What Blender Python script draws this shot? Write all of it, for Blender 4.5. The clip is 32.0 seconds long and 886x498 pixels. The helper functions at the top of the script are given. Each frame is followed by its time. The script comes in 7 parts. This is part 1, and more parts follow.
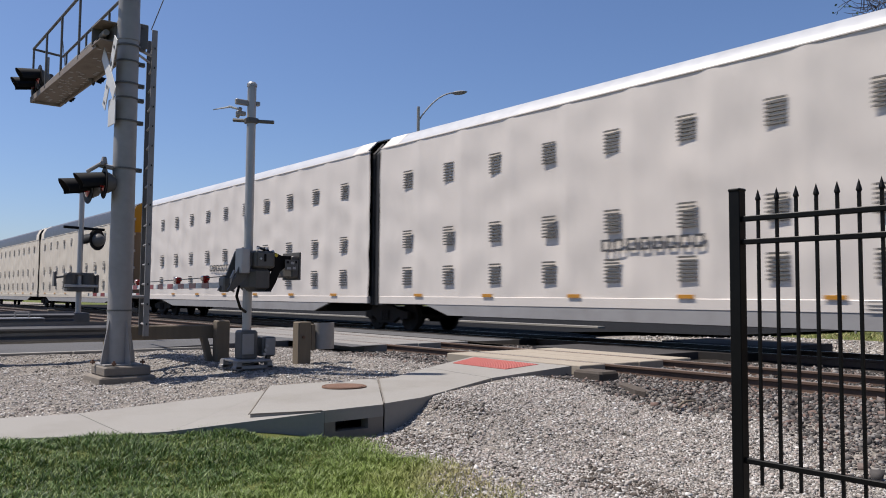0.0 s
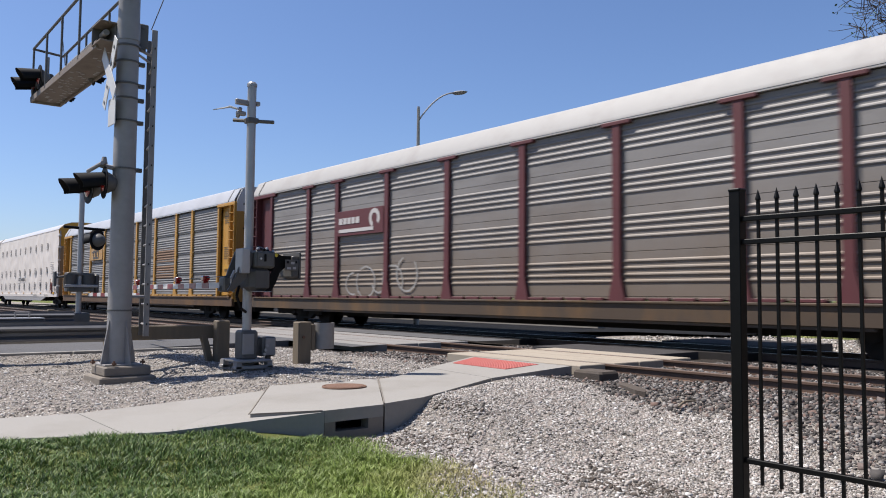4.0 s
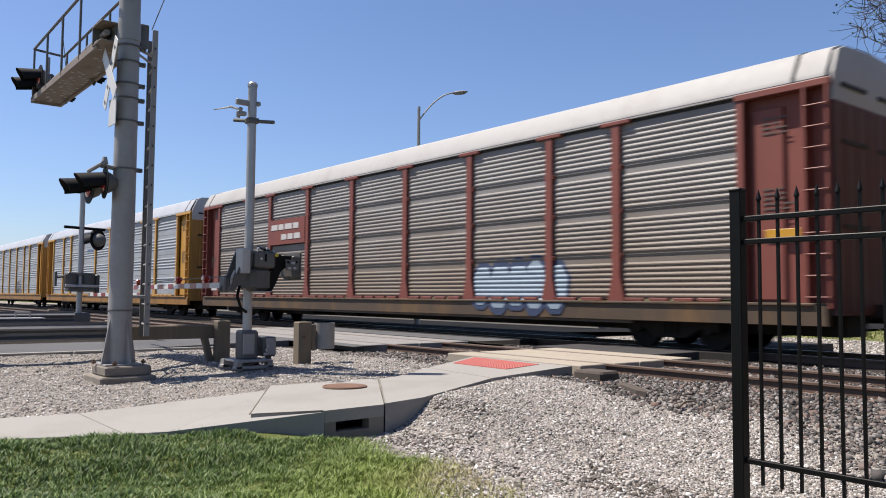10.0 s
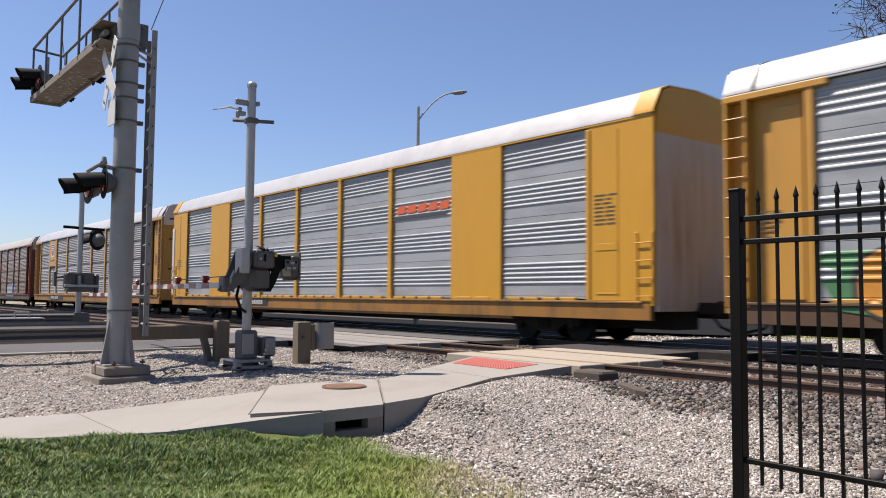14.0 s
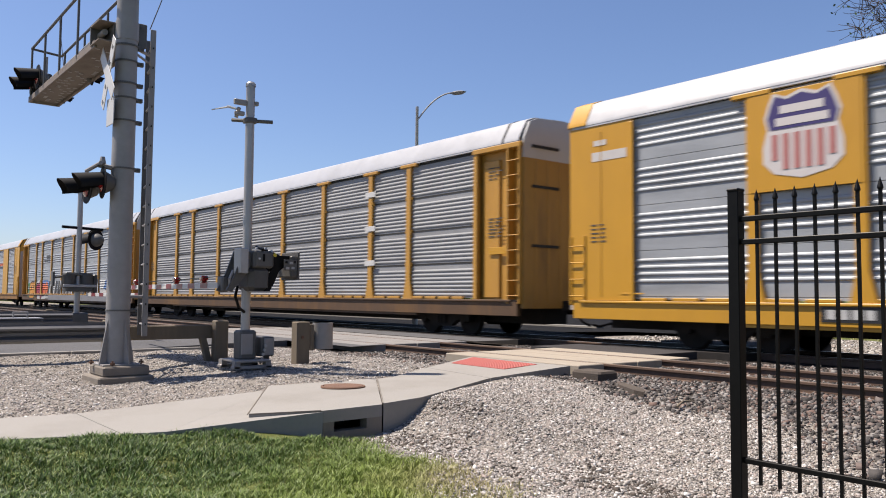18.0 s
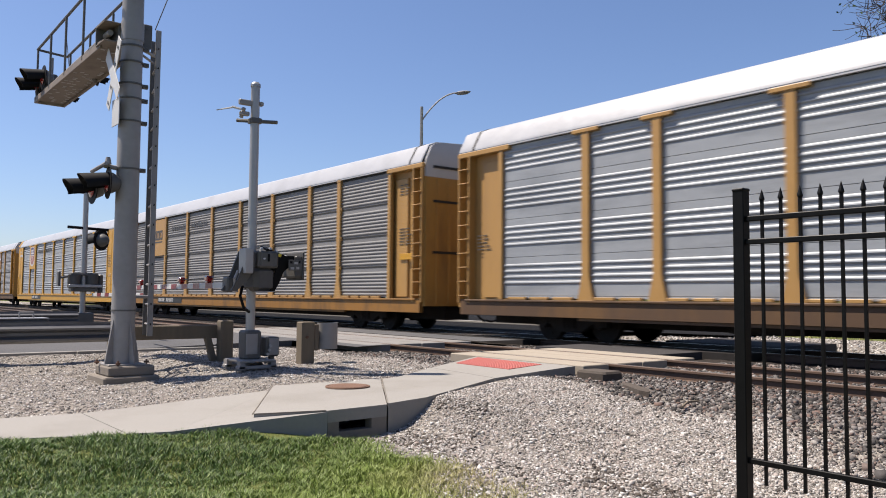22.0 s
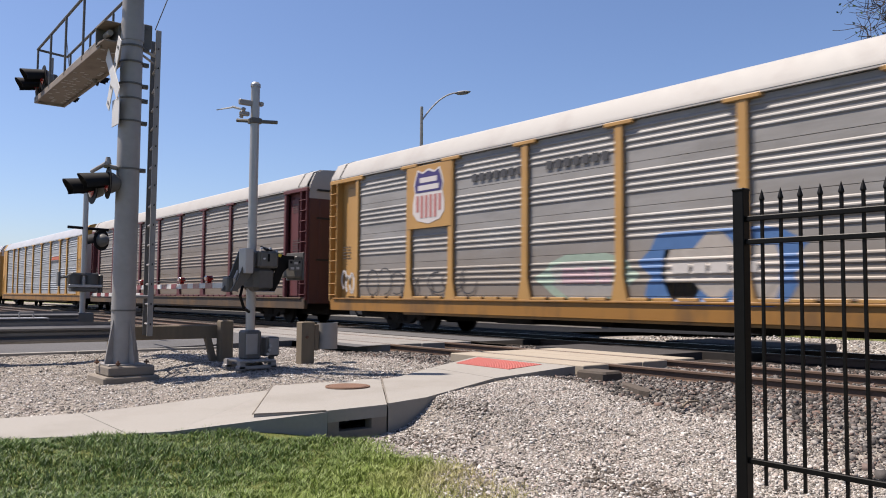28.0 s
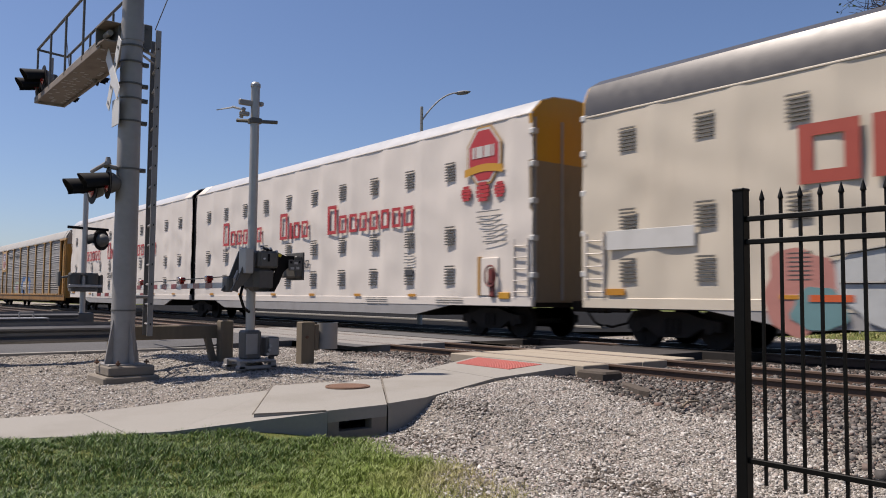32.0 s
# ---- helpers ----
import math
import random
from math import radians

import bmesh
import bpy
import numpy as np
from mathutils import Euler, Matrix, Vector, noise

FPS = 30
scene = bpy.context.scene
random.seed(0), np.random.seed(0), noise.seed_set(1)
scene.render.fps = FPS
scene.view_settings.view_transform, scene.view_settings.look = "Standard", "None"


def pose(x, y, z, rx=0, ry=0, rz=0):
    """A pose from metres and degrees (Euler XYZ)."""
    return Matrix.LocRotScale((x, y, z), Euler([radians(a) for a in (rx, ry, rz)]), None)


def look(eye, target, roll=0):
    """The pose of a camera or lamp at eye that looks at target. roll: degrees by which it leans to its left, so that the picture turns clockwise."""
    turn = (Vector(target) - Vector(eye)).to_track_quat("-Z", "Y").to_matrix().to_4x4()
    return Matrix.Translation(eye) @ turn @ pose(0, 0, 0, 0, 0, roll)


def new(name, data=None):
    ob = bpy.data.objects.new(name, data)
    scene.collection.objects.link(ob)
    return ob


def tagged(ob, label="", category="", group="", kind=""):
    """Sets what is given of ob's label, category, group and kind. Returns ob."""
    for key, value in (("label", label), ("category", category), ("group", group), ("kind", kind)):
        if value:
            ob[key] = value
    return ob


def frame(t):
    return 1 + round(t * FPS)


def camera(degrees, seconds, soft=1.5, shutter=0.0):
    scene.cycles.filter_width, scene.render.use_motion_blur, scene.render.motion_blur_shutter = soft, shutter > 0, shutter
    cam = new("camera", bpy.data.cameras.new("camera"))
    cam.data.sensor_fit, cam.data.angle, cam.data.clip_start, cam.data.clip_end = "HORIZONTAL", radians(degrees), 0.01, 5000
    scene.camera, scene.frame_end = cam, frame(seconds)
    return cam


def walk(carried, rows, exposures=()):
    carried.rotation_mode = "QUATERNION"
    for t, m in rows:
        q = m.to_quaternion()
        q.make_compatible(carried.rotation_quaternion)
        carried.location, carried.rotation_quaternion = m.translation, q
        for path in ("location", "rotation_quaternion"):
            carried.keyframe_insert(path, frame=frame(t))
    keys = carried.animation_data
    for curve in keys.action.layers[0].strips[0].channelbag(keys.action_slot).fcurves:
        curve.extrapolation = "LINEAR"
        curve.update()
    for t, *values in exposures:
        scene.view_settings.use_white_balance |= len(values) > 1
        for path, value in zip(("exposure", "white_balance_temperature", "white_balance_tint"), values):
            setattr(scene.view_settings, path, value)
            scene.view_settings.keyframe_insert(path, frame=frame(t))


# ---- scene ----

# Automatic exposure and white balance of the camera: seconds, stops, kelvin, tint
EXPO = [(0.0, 0.55, 6200, 12), (2.0, 0.58, 6150, 12), (3.5, 0.74, 6150, 12), (5.5, 0.94, 6200, 11), (8.5, 0.93, 6200, 11), (11.0, 0.92, 6500, 13), (12.0, 0.92, 6600, 14),
        (22.0, 0.91, 6550, 13), (28.6, 0.92, 6600, 14), (29.4, 0.86, 6600, 14), (30.2, 0.72, 6600, 14), (31.0, 0.56, 6600, 14), (32.0, 0.52, 6600, 14)]
# Camera: a still tripod with a slight pan, one lens
cam = camera(58.5, 32.0, soft=1.0, shutter=0.22)
EYE_Z = 1.011


def aim(pan, tilt=0.0):
    return pose(0, 0, EYE_Z, 93.48 + tilt, 0, 51.28 + pan) @ pose(0, 0, 0, 0, 0, 0.47)


walk(cam, [
    (0.0, aim(-0.04)), (3.5, aim(-0.04)), (5.5, aim(0)), (13.0, aim(0)), (13.5, aim(-0.03)), (14.0, aim(-0.045)),
    (14.5, aim(-0.165)), (15.5, aim(-0.32, 0.05)), (16.5, aim(-0.37, 0.06)), (17.0, aim(-0.34, 0.06)), (17.5, aim(-0.22, 0.04)),
    (18.0, aim(-0.13)), (18.5, aim(-0.06)), (19.0, aim(0)), (19.5, aim(0.09)), (20.0, aim(0.17)), (20.5, aim(0.21)),
    (21.0, aim(0.205)), (32.0, aim(0.205)),
], exposures=EXPO)

# Daylight: clear spring sky, high sun
SUN_FROM = Vector((-0.745, -0.667, 0.0))
SUN_UP = radians(62)
sun_data = bpy.data.lights.new("sun", "SUN")
sun_data.energy, sun_data.angle, sun_data.color = 5.0, radians(0.53), (1.0, 0.915, 0.80)
sun = new("sun", sun_data)
sun_dir = SUN_FROM.normalized() * math.cos(SUN_UP) + Vector((0, 0, math.sin(SUN_UP)))
sun.matrix_world = look(sun_dir * 60, (0, 0, 0))
world = bpy.data.worlds.new("sky")
scene.world = world
world.use_nodes = True
wn, wl = world.node_tree.nodes, world.node_tree.links
sky = wn.new("ShaderNodeTexSky")
sky.sky_type, sky.sun_disc = "NISHITA", False
sky.sun_elevation, sky.sun_rotation = SUN_UP, math.atan2(SUN_FROM.x, SUN_FROM.y)
sky.air_density, sky.dust_density, sky.ozone_density, sky.altitude = 1.0, 0.9, 7.0, 200
haze = wn.new("ShaderNodeMix")
haze.data_type, haze.blend_type = "RGBA", "MULTIPLY"
haze.inputs["Factor"].default_value, haze.inputs["B"].default_value = 1.0, (1.045, 0.98, 0.99, 1)
wl.new(sky.outputs["Color"], haze.inputs["A"])
wl.new(haze.outputs["Result"], wn["Background"].inputs["Color"])
wn["Background"].inputs["Strength"].default_value = 0.076


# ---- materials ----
ALBEDO_SCALE = 0.84            # factor on the base colours, lowered so shade comes out darker against the sky


def material(name, base, rough=0.7, metal=0.0, vary=0.12, scale=6.0, bump=0.15, bump_scale=60.0, stain=None, stain_scale=1.2,
             stain_amount=0.45, streak=(1, 1, 1), island=0.0, coat=0.0, spec=0.5):
    """A surface with grain, larger stains and relief, in object space at real size."""
    base = [c * ALBEDO_SCALE for c in base]
    stain = [c * ALBEDO_SCALE for c in stain] if stain else None
    mat = bpy.data.materials.new(name)
    mat.use_nodes = True
    nt = mat.node_tree
    n, l = nt.nodes, nt.links
    b = n["Principled BSDF"]
    b.inputs["Metallic"].default_value = metal
    b.inputs["Specular IOR Level"].default_value = spec
    if coat:
        b.inputs["Coat Weight"].default_value = coat
    co = n.new("ShaderNodeTexCoord")
    mp = n.new("ShaderNodeMapping")
    mp.inputs["Scale"].default_value = streak
    l.new(co.outputs["Object"], mp.inputs["Vector"])
    fine = n.new("ShaderNodeTexNoise")
    fine.inputs["Scale"].default_value, fine.inputs["Detail"].default_value = scale, 5
    l.new(mp.outputs["Vector"], fine.inputs["Vector"])
    dark = n.new("ShaderNodeMix")
    dark.data_type = "RGBA"
    dark.inputs["A"].default_value = (*[c * (1 - vary) for c in base], 1)
    dark.inputs["B"].default_value = (*[min(1, c * (1 + vary)) for c in base], 1)
    l.new(fine.outputs["Fac"], dark.inputs["Factor"])
    out = dark.outputs["Result"]
    if stain:
        big = n.new("ShaderNodeTexNoise")
        big.inputs["Scale"].default_value, big.inputs["Detail"].default_value = stain_scale, 6
        big.inputs["Roughness"].default_value = 0.65
        l.new(mp.outputs["Vector"], big.inputs["Vector"])
        ramp = n.new("ShaderNodeMapRange")
        ramp.inputs["From Min"].default_value, ramp.inputs["From Max"].default_value = 0.48, 0.72
        ramp.inputs["To Max"].default_value = stain_amount
        l.new(big.outputs["Fac"], ramp.inputs["Value"])
        mix = n.new("ShaderNodeMix")
        mix.data_type = "RGBA"
        mix.inputs["B"].default_value = (*stain, 1)
        l.new(ramp.outputs["Result"], mix.inputs["Factor"])
        l.new(out, mix.inputs["A"])
        out = mix.outputs["Result"]
    if island:
        geo = n.new("ShaderNodeNewGeometry")
        hsv = n.new("ShaderNodeHueSaturation")
        rng = n.new("ShaderNodeMapRange")
        rng.inputs["To Min"].default_value, rng.inputs["To Max"].default_value = 1 - island, 1 + island
        l.new(geo.outputs["Random Per Island"], rng.inputs["Value"])
        l.new(rng.outputs["Result"], hsv.inputs["Value"])
        l.new(out, hsv.inputs["Color"])
        out = hsv.outputs["Color"]
    l.new(out, b.inputs["Base Color"])
    rr = n.new("ShaderNodeMapRange")
    rr.inputs["To Min"].default_value, rr.inputs["To Max"].default_value = max(0.05, rough - 0.1), min(1, rough + 0.1)
    l.new(fine.outputs["Fac"], rr.inputs["Value"])
    l.new(rr.outputs["Result"], b.inputs["Roughness"])
    if bump:
        tex = n.new("ShaderNodeTexNoise")
        tex.inputs["Scale"].default_value, tex.inputs["Detail"].default_value = bump_scale, 3
        l.new(co.outputs["Object"], tex.inputs["Vector"])
        bp = n.new("ShaderNodeBump")
        bp.inputs["Strength"].default_value, bp.inputs["Distance"].default_value = bump, 0.01
        l.new(tex.outputs["Fac"], bp.inputs["Height"])
        l.new(bp.outputs["Normal"], b.inputs["Normal"])
    return mat


def island_ramp(name, stops, rough=0.85, bump=0.2, bump_scale=90.0, spec=0.4):
    """Pieces that differ one by one: colours picked along a ramp by Random Per Island."""
    mat = bpy.data.materials.new(name)
    mat.use_nodes = True
    n, l = mat.node_tree.nodes, mat.node_tree.links
    b = n["Principled BSDF"]
    geo = n.new("ShaderNodeNewGeometry")
    ramp = n.new("ShaderNodeValToRGB")
    ramp.color_ramp.interpolation = "LINEAR"
    e = ramp.color_ramp.elements
    while len(e) < len(stops):
        e.new(0.5)
    for el, (p, c) in zip(e, stops):
        el.position, el.color = p, (*[v * ALBEDO_SCALE for v in c], 1)
    l.new(geo.outputs["Random Per Island"], ramp.inputs["Fac"])
    tex = n.new("ShaderNodeTexNoise")
    tex.inputs["Scale"].default_value = bump_scale
    co = n.new("ShaderNodeTexCoord")
    l.new(co.outputs["Object"], tex.inputs["Vector"])
    mul = n.new("ShaderNodeMix")
    mul.data_type, mul.blend_type = "RGBA", "MULTIPLY"
    mul.inputs["Factor"].default_value = 0.35
    l.new(ramp.outputs["Color"], mul.inputs["A"])
    l.new(tex.outputs["Fac"], mul.inputs["B"])
    l.new(mul.outputs["Result"], b.inputs["Base Color"])
    b.inputs["Roughness"].default_value = rough
    b.inputs["Specular IOR Level"].default_value = spec
    bp = n.new("ShaderNodeBump")
    bp.inputs["Strength"].default_value, bp.inputs["Distance"].default_value = bump, 0.01
    l.new(tex.outputs["Fac"], bp.inputs["Height"])
    l.new(bp.outputs["Normal"], b.inputs["Normal"])
    return mat


M_GALV = material("galvanised_steel", (0.292, 0.282, 0.272), 0.5, 0.15, 0.14, 9, 0.1, 40, (0.19, 0.175, 0.16), 1.5, 0.5)
M_PIPE = material("aluminium_pipe", (0.40, 0.395, 0.39), 0.4, 0.4, 0.1, 12, 0.08, 50, (0.27, 0.265, 0.26), 2, 0.4)
M_CASE = material("cast_grey_case", (0.109, 0.106, 0.100), 0.55, 0.2, 0.15, 14, 0.12, 60, (0.056, 0.054, 0.046), 3, 0.5)
M_BLACK = material("black_paint", (0.005, 0.005, 0.005), 0.42, 0.0, 0.25, 20, 0.05, 80, spec=0.12)
M_HOOD = material("matt_black_hood", (0.009, 0.009, 0.01), 0.6, 0.0, 0.2, 20, 0.05, spec=0.12)
M_LENS = material("red_lens", (0.266, 0.015, 0.011), 0.15, 0.0, 0.1, 30, 0, coat=0.6)
M_WHITE = material("white_paint", (0.547, 0.547, 0.532), 0.5, 0.0, 0.06, 8, 0.06, 50, (0.38, 0.365, 0.342), 2, 0.35)
M_RED = material("red_reflective", (0.17, 0.007, 0.014), 0.4, 0.0, 0.1, 10, 0.05)
M_CONC = material("pale_concrete", (0.262, 0.25, 0.228), 0.85, 0.0, 0.10, 25, 0.3, 160, (0.195, 0.18, 0.156), 1.1, 0.55)
M_CONC_D = material("weathered_concrete", (0.205, 0.179, 0.148), 0.88, 0.0, 0.1, 18, 0.35, 120, (0.122, 0.106, 0.087), 1.6, 0.5)
M_PANEL = material("crossing_panel_concrete", (0.319, 0.277, 0.22), 0.85, 0.0, 0.1, 12, 0.3, 80, (0.228, 0.198, 0.167), 0.9, 0.5, (1, 3, 1))
M_ASPH = material("asphalt", (0.099, 0.099, 0.103), 0.9, 0.0, 0.2, 40, 0.5, 220, (0.061, 0.061, 0.061), 0.6, 0.5, spec=0.2)
M_ASPH_BLACK = material("black_asphalt", (0.016, 0.016, 0.017), 0.95, 0.0, 0.2, 40, 0.5, 220, (0.03, 0.03, 0.03), 0.6, 0.4, spec=0.03)
M_INFILL = material("worn_infill_asphalt", (0.06, 0.057, 0.058), 0.92, 0.0, 0.2, 40, 0.5, 220, (0.04, 0.038, 0.038), 0.6, 0.4, spec=0.1)
M_PANEL_G = material("grey_crossing_panel", (0.225, 0.217, 0.208), 0.85, 0.0, 0.1, 12, 0.3, 80, (0.17, 0.155, 0.14), 0.9, 0.5, (1, 3, 1), spec=0.2)
# near-black copy of the panel colour, painting the train's shade on the far track
M_PANEL_SHADE = material("shaded_crossing_panel", (0.035, 0.032, 0.03), 0.9, 0.0, 0.2, 12, 0.3, 80, (0.02, 0.018, 0.016), 0.9, 0.5, spec=0.08)
M_STUB = material("dark_rough_concrete", (0.07, 0.055, 0.043), 0.9, 0.0, 0.2, 18, 0.5, 60, (0.024, 0.021, 0.018), 3, 0.5)
M_WALKW = material("rusty_walkway_steel", (0.20, 0.165, 0.135), 0.7, 0.1, 0.2, 8, 0.15, 40, (0.09, 0.06, 0.045), 3, 0.6)
M_LINE = material("road_paint", (0.471, 0.471, 0.456), 0.7, 0.0, 0.1, 20, 0.2, 150, (0.228, 0.228, 0.228), 3, 0.5)
M_RUST = material("rusted_cover", (0.167, 0.091, 0.057), 0.8, 0.2, 0.25, 20, 0.4, 120, (0.091, 0.053, 0.038), 4, 0.5)
M_TACT = material("red_tactile_paint", (0.38, 0.091, 0.076), 0.7, 0.0, 0.12, 18, 0.2, 120, (0.274, 0.129, 0.106), 3, 0.4)
M_RAILTOP = material("polished_rail", (0.40, 0.37, 0.35), 0.32, 0.8, 0.1, 10, 0.05)
M_RAIL = material("rusty_rail", (0.112, 0.068, 0.046), 0.8, 0.1, 0.25, 12, 0.3, 80, (0.055, 0.033, 0.024), 2.5, 0.5)
M_TIE = material("weathered_tie", (0.115, 0.088, 0.067), 0.9, 0.0, 0.25, 8, 0.5, 60, (0.076, 0.065, 0.053), 3, 0.5, (1, 0.25, 1))
M_WOOD = material("weathered_post_wood", (0.167, 0.133, 0.091), 0.85, 0.0, 0.22, 18, 0.4, 50, (0.099, 0.084, 0.065), 2.5, 0.5, (1, 1, 0.15))
M_TRUCK = material("grimy_truck_steel", (0.022, 0.019, 0.017), 0.8, 0.0, 0.3, 10, 0.2, 60, (0.045, 0.03, 0.022), 3, 0.5, spec=0.2)
M_BELLOW = material("black_bellows", (0.009, 0.009, 0.01), 0.6, 0.0, 0.2, 8, 0.1)
M_DIRTW = island_ramp("pale_gravel", [(0.0, (0.05, 0.045, 0.04)), (0.18, (0.19, 0.175, 0.157)), (0.4, (0.44, 0.415, 0.38)),
                                      (0.6, (0.40, 0.328, 0.290)), (0.8, (0.55, 0.524, 0.49)), (1.0, (0.74, 0.72, 0.69))])
M_BALL = island_ramp("grey_ballast", [(0.0, (0.02, 0.018, 0.017)), (0.27, (0.07, 0.063, 0.059)), (0.52, (0.145, 0.133, 0.125)),
                                      (0.68, (0.19, 0.122, 0.098)), (0.85, (0.235, 0.22, 0.207)), (1.0, (0.36, 0.34, 0.32))])
M_TWIG = material("bark", (0.038, 0.029, 0.025), 0.9, 0.0, 0.25, 10, 0.4, 40)
M_BEAM = material("weathered_beam_steel", (0.155, 0.155, 0.16), 0.42, 0.5, 0.15, 6, 0.1, 40, (0.08, 0.08, 0.08), 1.5, 0.5)
M_TAG = material("yellow_tag", (0.55, 0.42, 0.03), 0.5, 0.0, 0.1, 20, 0)
M_DCASE = material("sooty_cast_iron", (0.085, 0.079, 0.071), 0.55, 0.15, 0.2, 14, 0.15, 60, (0.03, 0.027, 0.024), 3, 0.5)
M_LEAF = island_ramp("young_leaves", [(0.0, (0.046, 0.091, 0.023)), (0.5, (0.091, 0.144, 0.038)), (1.0, (0.152, 0.182, 0.061))], 0.6, 0.0)


def grass_material():
    mat = island_ramp("grass_blades", [(0.0, (0.014, 0.042, 0.005)), (0.35, (0.048, 0.118, 0.011)), (0.7, (0.105, 0.205, 0.024)), (1.0, (0.26, 0.32, 0.075))], 0.55, 0.0)
    n, l = mat.node_tree.nodes, mat.node_tree.links
    b = n["Principled BSDF"]
    src = b.inputs["Base Color"].links[0].from_socket
    # blades lighten to yellow-green towards the gravel, with dry straw-coloured patches there too
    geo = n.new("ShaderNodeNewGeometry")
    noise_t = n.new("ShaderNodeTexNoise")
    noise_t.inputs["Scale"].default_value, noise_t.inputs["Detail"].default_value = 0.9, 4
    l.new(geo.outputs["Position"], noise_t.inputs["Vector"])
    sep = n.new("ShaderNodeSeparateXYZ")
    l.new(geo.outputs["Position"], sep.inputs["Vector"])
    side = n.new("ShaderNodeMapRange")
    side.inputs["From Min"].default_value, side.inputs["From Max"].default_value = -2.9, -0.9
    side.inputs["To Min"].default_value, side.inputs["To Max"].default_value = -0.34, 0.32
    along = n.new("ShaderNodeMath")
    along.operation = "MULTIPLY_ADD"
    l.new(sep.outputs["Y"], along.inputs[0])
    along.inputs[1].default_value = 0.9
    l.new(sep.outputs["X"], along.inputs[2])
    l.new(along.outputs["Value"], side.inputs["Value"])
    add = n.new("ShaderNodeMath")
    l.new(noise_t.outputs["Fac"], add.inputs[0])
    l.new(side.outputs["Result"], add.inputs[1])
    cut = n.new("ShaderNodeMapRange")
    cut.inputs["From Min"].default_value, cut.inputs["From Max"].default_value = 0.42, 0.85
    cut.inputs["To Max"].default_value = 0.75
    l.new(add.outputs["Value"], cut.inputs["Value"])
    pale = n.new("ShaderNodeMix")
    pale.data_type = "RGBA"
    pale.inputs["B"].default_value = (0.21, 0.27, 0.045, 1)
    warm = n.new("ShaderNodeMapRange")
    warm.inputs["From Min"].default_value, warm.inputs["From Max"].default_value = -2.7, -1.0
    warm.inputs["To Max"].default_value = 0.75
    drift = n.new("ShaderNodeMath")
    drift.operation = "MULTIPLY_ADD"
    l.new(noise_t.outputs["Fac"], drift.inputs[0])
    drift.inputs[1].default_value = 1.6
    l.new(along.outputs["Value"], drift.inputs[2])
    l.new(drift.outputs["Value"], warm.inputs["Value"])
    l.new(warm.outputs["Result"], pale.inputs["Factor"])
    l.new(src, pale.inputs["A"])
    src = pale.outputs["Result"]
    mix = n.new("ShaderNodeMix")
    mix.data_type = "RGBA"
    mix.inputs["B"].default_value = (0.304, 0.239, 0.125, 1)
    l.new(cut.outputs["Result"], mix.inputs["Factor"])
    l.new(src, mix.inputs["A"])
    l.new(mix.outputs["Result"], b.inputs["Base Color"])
    b.inputs["Subsurface Weight"].default_value = 0.0
    return mat


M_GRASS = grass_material()


